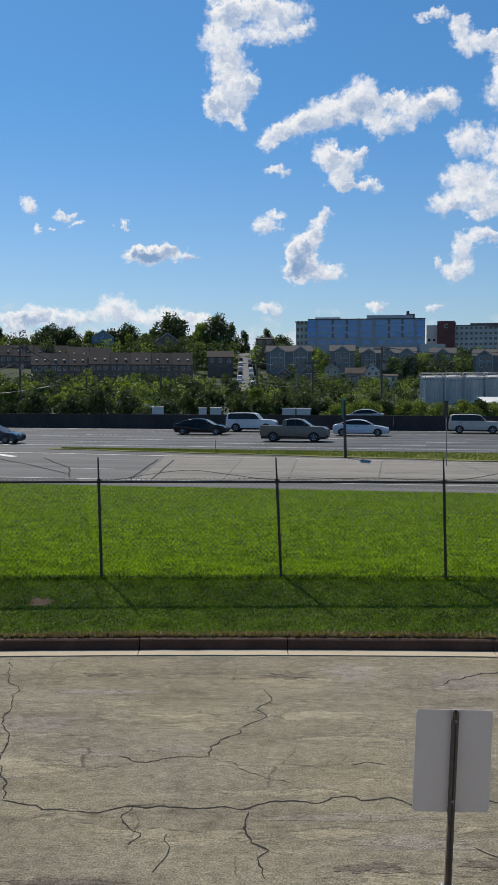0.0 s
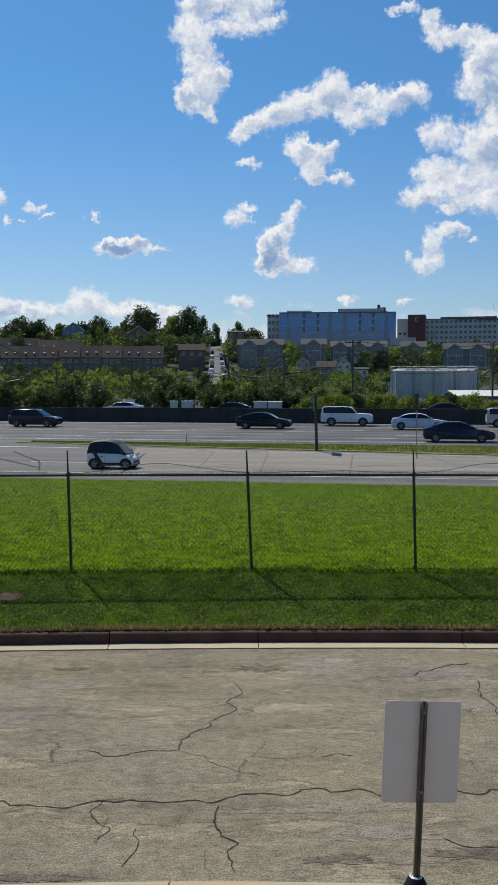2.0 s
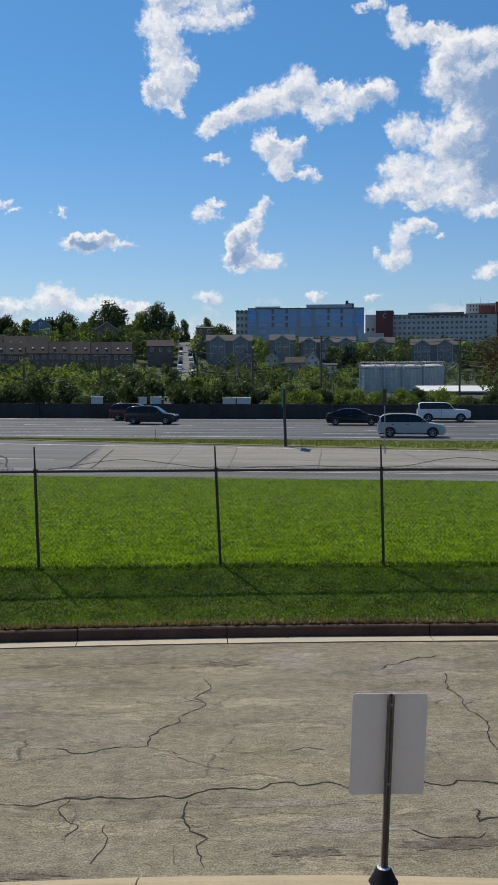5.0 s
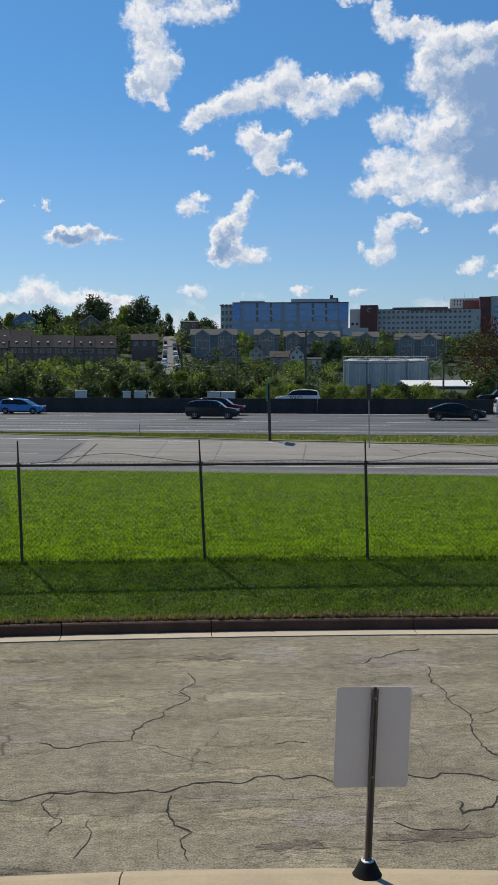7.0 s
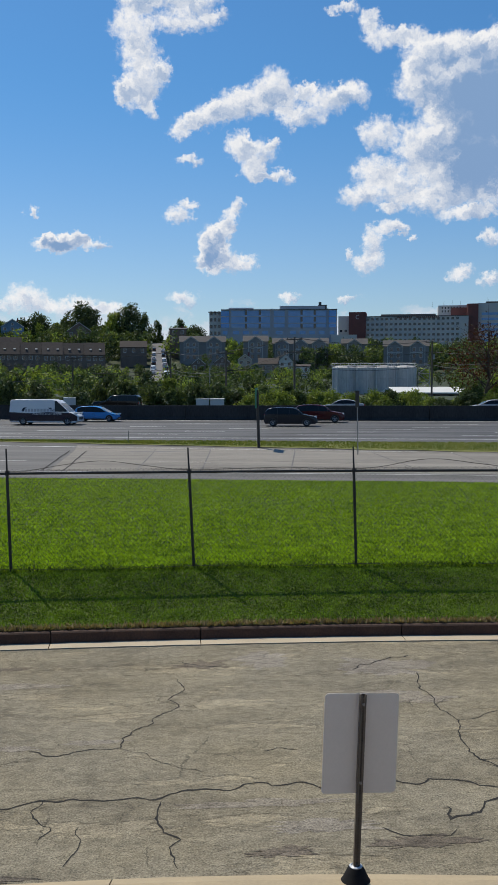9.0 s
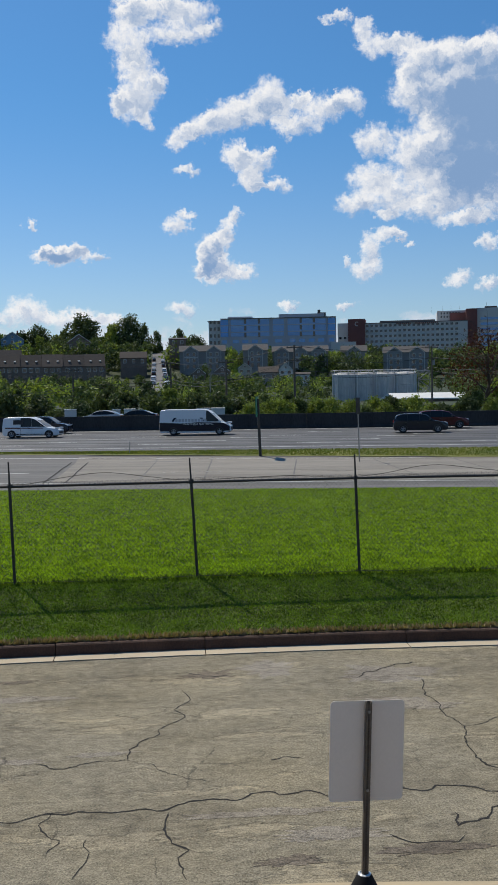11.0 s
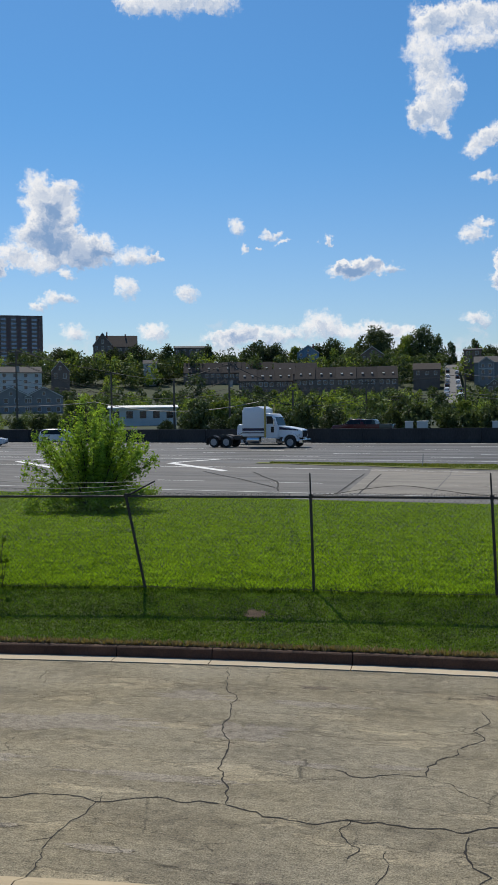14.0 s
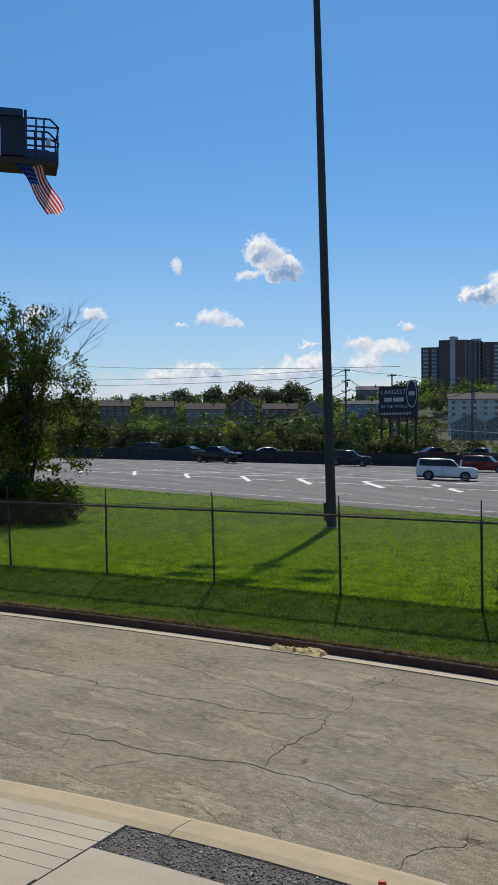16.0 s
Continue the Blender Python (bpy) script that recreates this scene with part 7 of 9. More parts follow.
def gable_house(name, label, bearing, d, w, dep, wall_h, roof_h, z, wall, roof, turn=0.0, across=False, rows=1, cols=2, framed=True, category="house", group="houses on the hill", chimney=False):
    h = thing(name, label, category, group, at=site(bearing, d, z, turn))
    bm = bmesh.new()
    foot = h.matrix_basis.translation
    box(bm, -w / 2, w / 2, 0, dep, -max(3, foot.z - ground_z(foot.x, foot.y) + 2.5), wall_h)
    if across:
        prism(bm, [(-w / 2, wall_h), (0, wall_h + roof_h), (w / 2, wall_h)], 0.0, dep)
    part("wall", bm, wall, h)
    bm = bmesh.new()
    if across:   # gable end to the front
        e = 0.4
        for s in (-1, 1):
            a = [(0, wall_h + roof_h + 0.25), (s * (w / 2 + e), wall_h - e * roof_h / (w / 2) + 0.25), (s * (w / 2 + e), wall_h - e * roof_h / (w / 2)), (0, wall_h + roof_h)]
            prism(bm, a, -0.4, dep + 0.4)
    else:
        for s in (0, 1):
            y0, y1 = (-0.5, dep / 2) if s == 0 else (dep + 0.5, dep / 2)
            vs = []
            for x in (-w / 2 - 0.4, w / 2 + 0.4):
                for y, z_ in ((y0, wall_h - 0.15), (y1, wall_h + roof_h), (y1, wall_h + roof_h + 0.2), (y0, wall_h + 0.1)):
                    vs.append(bm.verts.new((x, y, z_)))
            for q in ((0, 1, 2, 3), (7, 6, 5, 4), (0, 4, 5, 1), (1, 5, 6, 2), (2, 6, 7, 3), (3, 7, 4, 0)):
                bm.faces.new([vs[i] for i in q])
        for x in (-w / 2, w / 2):
            vs = [bm.verts.new((x, y, z_)) for y, z_ in ((0, wall_h), (dep, wall_h), (dep / 2, wall_h + roof_h))]
            bm.faces.new(vs)
    part("roof", bm, roof, h)
    st = wall_h / rows
    for r in range(rows):
        for c in range(cols):
            window(h, (c + 0.5) / cols * w - w / 2, 0, r * st + st * 0.3, min(1.3, w / cols * 0.5), st * 0.48, framed=framed)
    if across:
        window(h, 0, 0, wall_h + roof_h * 0.15, 0.9, roof_h * 0.32, framed=framed)
        bm = bmesh.new()
        for s in (-1, 1):
            prism(bm, [(0, wall_h + roof_h + 0.1), (s * w / 2, wall_h + 0.1), (s * w / 2, wall_h - 0.25), (0, wall_h + roof_h - 0.25)], -0.46, -0.40)
        part("barge_board", bm, white_trim, h)
    if chimney:
        bm = bmesh.new()
        box(bm, w * 0.2, w * 0.2 + 0.8, dep * 0.4, dep * 0.4 + 0.8, wall_h, wall_h + roof_h + 1.0)
        part("chimney", bm, brick_dark, h)
    return h


def build_blue_block():
    d = 640
    b = thing("office_building", "long four-storey building with blue glass panels and grey bands", "building", at=site(7.13, d, 40, 0))
    base, top = height(d, 3.1) - 40, height(d, 4.8) - 40
    x0, x1 = d * math.tan(radians(3.59 - 7.13)), d * math.tan(radians(10.67 - 7.13))
    bm = bmesh.new()
    box(bm, x0, x1, 0, 26, base - 14, top - 0.6)
    box(bm, x0 + 5, x0 + 22, 3, 20, top - 0.6, top + 0.9)
    box(bm, x0 + 40, x1 - 8, 2, 22, top - 0.6, top + 2.0)
    part("wall", bm, cladding, b)
    st = (top - 0.6 - base) / 4
    bm = bmesh.new()
    box(bm, x0 - 8.3, x0, 3, 24, base - 14, top - 2.2)
    part("side_wing", bm, pale_clad, b, "pale side wing")
    for r in range(4):
        for c in range(3):
            window(b, x0 - 6.9 + 2.7 * c, 3, base + r * st + st * 0.3, 1.5, st * 0.5)
    bm = bmesh.new()
    box(bm, x0 - 9, x0 + 0.2, 2, 25, top - 2.2, top - 1.8)
    part("side_roof", bm, roof_flat, b)
    for a, e, mat in ((0.0, 5.4, sky_panel), (7.0, 33.5, blue_panel), (36, 43.5, blue_panel), (46, 72, blue_panel), (73.5, 78.4, sky_panel)):
        bm = bmesh.new()
        box(bm, x0 + a, min(x1, x0 + e), -0.12, 0.0, base + st * 1.35, top - 1.3)
        part("glass_panel", bm, mat, b, "blue glass panel")
        n = max(1, int((e - a) / 6.5))
        for r in (1, 2, 3):
            bm = bmesh.new()
            box(bm, x0 + a, min(x1, x0 + e), -0.2, -0.12, base + st * r + st * 0.9, base + st * r + st * 1.04)
            part("spandrel", bm, cladding, b)
        for k in range(n):
            xx = x0 + a + (k + 0.5) * (e - a) / n
            window(b, xx, 0, base + st * 0.35, (e - a) / n * 0.62, st * 0.5, blue_panel)
    for a in (6.2, 34.8, 44.8, 72.8):
        bm = bmesh.new()
        box(bm, x0 + a - 0.35, x0 + a + 0.35, -0.5, 0.1, base - 1, top)
        part("pier", bm, cladding, b, "grey upright pier")
    for a in (17.0, 26.5, 55, 64):
        for r in (1, 2, 3):
            window(b, x0 + a, -0.1, base + st * r + st * 0.2, 1.5, st * 0.75)
    for a, e, dz in ((x0, x0 + 44, 0), (x0 + 44, x1, 0.1)):
        bm = bmesh.new()
        box(bm, a, e + 0.1, -0.7, 0.5, top - 1.0 + dz, top - 0.5 + dz)
        part("parapet", bm, roof_flat, b)
    bm = bmesh.new()
    vx = d * math.tan(radians(9.79 - 7.13))
    box(bm, vx - 2.6, vx + 3.2, 6, 12, top, top + 3.0)
    tube(bm, (vx - 1.4, 8, top + 2), (vx - 1.4, 8, top + 5.0), 1.0, 1.0, 10)
    part("roof_plant", bm, dark_steel, b, "dark ventilation plant on the roof")
    bm = bmesh.new()
    box(bm, x1 - 4, x1 + 13, -6, 4, base - 14, base + 0.9)
    part("terrace", bm, pale_clad, b)


def build_hospital():
    d = 680
    b = thing("hospital", "long pale hospital block with window rows and brick tower", "building", at=site(15.4, d, 40, 0))

    def X(a):
        return d * math.tan(radians(a - 15.4))
    base, top = height(d, 2.7) - 40, height(d, 4.28) - 40
    bm = bmesh.new()
    box(bm, X(12.4), X(18.5), 0, 22, base - 6, top)
    part("wall", bm, pale_clad, b)
    st = (top - base) / 5
    for r in range(5):
        for c in range(20):
            x = X(12.4) + (c + 0.5) * (X(18.0) - X(12.4)) / 20
            window(b, x, 0, base + r * st + st * 0.28, 1.9, st * 0.45)
    bm = bmesh.new()
    box(bm, X(13.3), X(16.6), 4, 18, top, top + 1.8)
    box(bm, X(12.4), X(18.5), -0.3, 0.4, top - 0.25, top + 0.3)
    part("roof", bm, roof_flat, b)
    for k in range(22):
        if k not in (8, 9):
            bm = bmesh.new()
            x = X(14.3) + k * 1.35
            box(bm, x, x + 0.85, -0.45, -0.3, top - 1.3, top - 0.35)
            part("sign_bar", bm, brick_dark, b, "dark bar of a roof sign")
    # brick tower with a pale curved emblem
    bt = height(d, 4.55) - 40
    bm = bmesh.new()
    box(bm, X(11.4), X(12.42), -3, 14, base - 6, bt)
    part("brick_tower", bm, brick_dark, b, "dark red brick tower")
    bm = bmesh.new()
    cx, cz = X(11.95), bt - 3.6
    ring = [(cx + 1.6 * math.cos(a), cz + 1.6 * math.sin(a)) for a in np.linspace(0.9, 5.2, 14)]
    ring += [(cx + 1.15 * math.cos(a), cz + 1.15 * math.sin(a)) for a in np.linspace(5.2, 0.9, 14)]
    prism(bm, [(float(x), float(z)) for x, z in ring], -3.2, -3.0)
    part("emblem", bm, white_trim, b, "pale curved emblem")
    bm = bmesh.new()
    box(bm, X(10.75), X(11.4), 0, 14, base - 6, bt - 2.6)
    part("link_block", bm, pale_clad, b)
    for r in range(3):
        for c in range(2):
            window(b, X(10.75) + 2 + c * 3.4, 0, base + 0.4 + r * st, 1.7, st * 0.45)
    # higher block to the right
    ht = height(d, 5.02) - 40
    bm = bmesh.new()
    box(bm, X(16.75), X(18.6), 14, 40, base - 6, ht - 0.4)
    part("tall_block", bm, pale_clad, b)
    bm = bmesh.new()
    box(bm, X(18.45), X(19.1), 6, 40, base - 6, ht)
    box(bm, X(17.5), X(18.45), 12, 20, base, ht - 2.2)
    part("brick_core", bm, brick_dark, b)
    bm = bmesh.new()
    box(bm, X(19.1), X(23.5), 8, 40, base - 6, ht + 0.4)
    part("glass_block", bm, pale_clad, b)
    for r in range(6):
        bm = bmesh.new()
        box(bm, X(19.3), X(23.3), 7.8, 8, base + r * st + 0.8, base + r * st + 2.5)
        part("window_band", bm, blue_panel, b)
    for r in range(2):
        for c in range(7):
            window(b, X(17.0) + c * 2.1, 14, ht - 5.4 + r * 2.4, 1.0, 1.5)
    for a, hh in ((17.1, 5), (17.6, 5.5), (18.1, 4), (16.4, 4)):
        bm = bmesh.new()
        tube(bm, (X(a), 20, ht - 1), (X(a), 20, ht - 1 + hh), 0.09, 0.05, 5)
        part("aerial", bm, dark_steel, b, "thin roof aerial")
    bm = bmesh.new()
    box(bm, X(19.6), X(20.3), 14, 20, ht, ht + 2)
    part("roof_plant", bm, dark_steel, b)


def build_tower_block():
    d = 680
    b = thing("apartment_tower", "dark brown apartment tower with columns of pale balconies", "building", at=site(-28.3, d, 25, 0))

    def X(a):
        return d * math.tan(radians(a + 28.3))
    lo = height(d, 2.6) - 25
    t1, t2, t3 = height(d, 5.73) - 25, height(d, 6.05) - 25, height(d, 5.97) - 25
    bm = bmesh.new()
    box(bm, X(-31.7), X(-30.6), 4, 24, lo - 8, t1)
    box(bm, X(-30.62), X(-29.1), -6, 20, lo - 8, t2)
    box(bm, X(-28.1), X(-24.95), 6, 24, lo - 8, t3)
    vs = [(X(-29.1), -6), (X(-28.05), 8), (X(-28.05), 22), (X(-29.1), 22)]
    a = [bm.verts.new((x, y, lo - 8)) for x, y in vs]
    c = [bm.verts.new((x, y, t2)) for x, y in vs]
    for i in range(4):
        bm.faces.new((a[i], a[(i + 1) % 4], c[(i + 1) % 4], c[i]))
    bm.faces.new(c)
    part("wall", bm, tower_brick, b)
    bm = bmesh.new()
    box(bm, X(-29.95), X(-29.65), -6.5, -5.9, lo - 8, t2 + 2.4)
    box(bm, X(-30.0), X(-29.5), -2, 6, t2, t2 + 2.6)
    box(bm, X(-28.75), X(-28.15), 8, 16, t2, t2 + 1.9)
    part("service_core", bm, pale_clad, b, "pale upright core")
    n = 13
    st = (t1 - lo) / n

    def bay(x, y, k, top, turn=0.0, w=3.6):
        z = top - (k + 1) * st
        o = part("balcony", pane_mesh(w, st * 0.46, pale_blue, 0.5), None, b, at=pose(x, y, z, 0, 0, turn))
        window(b, x, y - 0.02, z + st * 0.45, w, st * 0.46, turn=turn)
    for k in range(n):
        for a_ in (-31.42, -30.92):
            bay(X(a_), 4, k, t1 - 0.6)
        for a_ in (-27.25, -26.65, -26.05, -25.45):
            bay(X(a_), 6, k, t3 - 0.8)
        window(b, X(-27.75), 6, t3 - 0.8 - (k + 0.6) * st, 1.2, st * 0.4)
        window(b, X(-25.1), 6, t3 - 0.8 - (k + 0.6) * st, 1.0, st * 0.4)
        f = math.degrees(math.atan2(14, X(-28.05) - X(-29.1)))
        for q in (0.2, 0.45, 0.7, 0.92):
            x, y = X(-29.1) + q * (X(-28.05) - X(-29.1)), -6 + q * 14
            window(b, x + 0.05, y - 0.05, t2 - 1.4 - (k + 0.8) * st, 1.3, st * 0.6, turn=f)
    for q in (0.05, 0.33, 0.58, 0.82):
        bm = bmesh.new()
        x, y = X(-29.1) + q * (X(-28.05) - X(-29.1)), -6 + q * 14
        box(bm, x - 0.2, x + 0.25, y - 0.6, y, lo, t2 - 0.3)
        part("rib", bm, cladding, b)


def build_rows():
    # long brown terrace with skylights
    for bearing, d, w, zt, dep, n in ((-6.6, 440, 48.5, 2.70, 9, 5), (-11.5, 445, 26, 2.62, 9, 3), (-13.6, 500, 52, 3.08, 9, 5), (-9.7, 470, 22, 3.0, 9, 2)):
        z = height(d, zt) - 8.4
        h = thing("terrace_house", "long brown terrace with dark shingle roof and small skylights", "house", "houses on the hill", at=site(bearing, d, z, 0))
        bm = bmesh.new()
        box(bm, -w / 2, w / 2, 0, dep, -12, 2.9)
        part("wall", bm, siding_brown, h)
        u = w / n
        for i in range(n):
            x0 = -w / 2 + i * u
            off = 0.5 * (i % 2)
            bm = bmesh.new()
            vs = [bm.verts.new(p) for p in ((x0, -0.5 + off, 2.5), (x0 + u - 0.06, -0.5 + off, 2.5), (x0 + u - 0.06, dep * 0.6, 8.4 - off * 0.3), (x0, dep * 0.6, 8.4 - off * 0.3),
                                            (x0, -0.5 + off, 2.8), (x0 + u - 0.06, -0.5 + off, 2.8), (x0 + u - 0.06, dep * 0.6, 8.7 - off * 0.3), (x0, dep * 0.6, 8.7 - off * 0.3))]
            for q in ((0, 1, 2, 3), (4, 5, 6, 7), (0, 1, 5, 4), (1, 2, 6, 5), (2, 3, 7, 6), (3, 0, 4, 7)):
                bm.faces.new([vs[k] for k in q])
            bm.faces.new([bm.verts.new(p) for p in ((x0, dep * 0.6, 8.3), (x0 + u, dep * 0.6, 8.3), (x0 + u, dep, 2.7), (x0, dep, 2.7))])
            part("roof", bm, roof_brown, h)
            for q in (0.3, 0.75):
                bm = bmesh.new()
                box(bm, -0.5, 0.5, -0.3, 0.3, 0, 0.35)
                part("skylight", bm, white_trim, h, at=pose(x0 + u * q, dep * 0.22 + off * 0.5, 5.2, 44, 0, 0))
            for q in (0.2, 0.5, 0.8):
                window(h, x0 + u * q, 0, 0.3, 1.5, 1.7, framed=True)
                window(h, x0 + u * q, 0, -2.7, 1.4, 1.7)
    # grey three-storey terraces with paired gables
    for b0, b1, d, top in ((1.05, 3.85, 480, 3.18), (4.95, 6.45, 480, 3.2), (6.75, 10.15, 490, 3.05), (10.95, 12.5, 500, 3.0), (13.5, 16.2, 470, 2.88)):
        w = d * radians(b1 - b0)
        zt = height(d, top)
        h = thing("terrace_house", "grey three-storey terrace with white-trimmed gables and grey roof", "house", "grey terraces", at=site((b0 + b1) / 2, d, zt - 12.2, 0))
        bm = bmesh.new()
        box(bm, -w / 2, w / 2, 0, 11, -10, 9)
        part("wall", bm, siding_grey, h)
        bm = bmesh.new()
        vs = [bm.verts.new(p) for p in ((-w / 2 - .4, -0.5, 8.9), (w / 2 + .4, -0.5, 8.9), (w / 2 + .4, 5.5, 12.2), (-w / 2 - .4, 5.5, 12.2), (-w / 2 - .4, 11.5, 8.9), (w / 2 + .4, 11.5, 8.9))]
        for q in ((0, 1, 2, 3), (3, 2, 5, 4), (0, 3, 4), (1, 5, 2)):
            bm.faces.new([vs[k] for k in q])
        part("roof", bm, roof_grey, h)
        n = max(1, round(w / 10))
        for i in range(n):
            cx = -w / 2 + (i + 0.5) * w / n
            g = min(7.2, w / n * 0.72)
            bm = bmesh.new()
            box(bm, cx - g / 2, cx + g / 2, -1.3, 0.1, -10, 8.9)
            prism(bm, [(cx - g / 2, 8.9), (cx, 11.3), (cx + g / 2, 8.9)], -1.3, 3)
            part("bay", bm, siding_grey, h)
            bm = bmesh.new()
            for s in (-1, 1):
                prism(bm, [(cx, 11.7), (cx + s * (g / 2 + 0.4), 8.8), (cx + s * (g / 2 + 0.4), 8.4), (cx, 11.25)], -1.7, 3.2)
            part("gable_roof", bm, roof_grey, h)
            bm = bmesh.new()
            for s in (-1, 1):
                prism(bm, [(cx, 11.5), (cx + s * (g / 2 + 0.3), 8.75), (cx + s * (g / 2 + 0.3), 8.4), (cx, 11.1)], -1.78, -1.70)
                box(bm, cx + s * g / 2 - 0.15, cx + s * g / 2 + 0.15, -1.42, -1.3, -1, 8.6)
            box(bm, cx - g / 2, cx + g / 2, -1.42, -1.3, 5.6, 5.9)
            part("trim", bm, white_trim, h, "white trim boards")
            for q in (-0.23, 0.23):
                window(h, cx + q * g, -1.3, 6.5, 1.3, 1.6, framed=True)
                window(h, cx + q * g, -1.3, 3.2, 1.5, 1.9, framed=True)
                window(h, cx + q * g, -1.3, 0.3, 1.4, 1.8)
    # detached houses lower down
    for lab, b, d, w, dep, wh, rh, el, wall, roof, across, rows in (
            ("small dark-roofed house with a gable", 2.2, 425, 6.5, 9, 3.6, 2.6, 0.95, siding_brown, roof_brown, True, 1),
            ("brown-roofed house with pale front wall", 3.65, 430, 7.5, 9, 4.4, 2.8, 0.95, siding_brown, roof_brown, True, 1),
            ("cream gabled house among the trees", 5.05, 425, 6.4, 9, 5.6, 2.6, 0.95, siding_cream, roof_grey, True, 2),
            ("grey house with hipped dark roof", 6.5, 420, 8.6, 8, 3.9, 2.6, 0.9, siding_grey, roof_brown, False, 1),
            ("white two-storey house with a steep gable", 7.55, 415, 6.2, 9, 5.4, 3.0, 0.85, siding_white, roof_grey, True, 2),
            ("low white extension with flat dark roof", 8.55, 418, 7, 7, 3.2, 0.8, 0.85, siding_white, roof_brown, False, 1),
            ("blue house with white-edged gable under trees", -8.9, 520, 12, 9, 5.5, 4.0, 3.0, siding_blue, roof_grey, True, 2),
            ("dark-roofed house with pale gable trim", -5.0, 515, 13, 10, 4.5, 4.6, 2.9, siding_brown, roof_brown, True, 1),
            ("low brown-roofed bungalow beside the street", -1.75, 470, 13, 9, 3.6, 3.2, 2.0, siding_brown, roof_brown, False, 1),
            ("white cottage among trees on the hill", -18.6, 500, 7, 7, 6.0, 2.0, 2.35, siding_white, roof_grey, False, 2),
            ("dark house with steep gables among trees", -24.0, 470, 9, 9, 5.0, 5.2, 2.0, siding_brown, roof_brown, True, 1),
            ("dark flat-topped house on the skyline", -16.1, 560, 20, 9, 5.2, 1.2, 3.45, siding_brown, roof_flat, False, 1),
            ("large dark house with red-brown roof on the skyline", -20.6, 560, 24, 14, 7.0, 7.0, 3.35, siding_brown, roof_brown, False, 2),
            ("dark gabled wing of the skyline house", -21.45, 556, 11, 10, 8.0, 7.2, 3.35, siding_brown, roof_brown, True, 2),
            ("grey flat-roofed house beside the steep street", 0.95, 500, 9, 10, 7.5, 0.8, 2.7, siding_brown, roof_flat, False, 2),
            ("dark long house on the western slope", -44.9, 447, 19, 10, 5.4, 3.0, 1.35, siding_grey, roof_brown, False, 2),
            ("brown house with two gables on the western slope", -42.6, 452, 12, 10, 6.0, 3.6, 1.55, siding_brown, roof_brown, True, 2),
            ("dark terrace on the western slope", -40.3, 448, 17, 10, 5.8, 2.8, 1.3, siding_brown, roof_brown, False, 2),
            ("grey gabled house on the western slope", -38.3, 455, 10, 10, 5.6, 3.4, 1.4, siding_grey, roof_grey, True, 2),
            ("low brown house on the western slope", -47.6, 450, 15, 10, 4.6, 3.0, 1.6, siding_brown, roof_brown, False, 1),
            ("brown-roofed house on the western slope", -50.4, 440, 14, 10, 5, 2.8, 1.6, siding_brown, roof_brown, False, 2),
            ("blue-roofed low building on the western slope", -35.2, 400, 17, 10, 5, 1.6, 1.6, siding_blue, roof_grey, False, 2),
            ("grey house on the western skyline", -34.8, 560, 16, 10, 6, 2.5, 2.55, siding_grey, roof_grey, False, 2),
            ("low dark shed with wide roof beyond the highway", -52.3, 300, 11, 9, 3.2, 2.2, -0.75, tower_brick, roof_grey, False, 1)):
        gable_house("house", lab, b, d, w, dep, wh, rh, height(d, el), wall, roof, across=across, rows=rows, cols=max(2, int(w / 3.5)), chimney=(rows == 2 and w > 6.3))
    # pale buildings below the tower
    gable_house("motel", "long pale blue three-storey building with a low roof", -27.6, 400, 35, 12, 7.6, 2.6, height(400, 1.45), siding_white, roof_grey, rows=3, cols=8, category="building", turn=3)
    for b, w, lab in ((-28.9, 12, "pale gabled house below the long building"), (-26.9, 14, "pale house with a wide shallow gable"), (-25.0, 13, "grey gabled terrace with many small windows")):
        gable_house("house", lab, b, 330, w, 10, 6.0, 3.4, height(330, 0.05), siding_grey, roof_grey, across=True, rows=2, cols=4)
    gable_house("depot", "low pale flat-roofed building with dark openings", -19.1, 190, 13.5, 8, 3.0, 0.35, height(190, -0.55), siding_white, roof_white, rows=1, cols=5, framed=False, category="building")


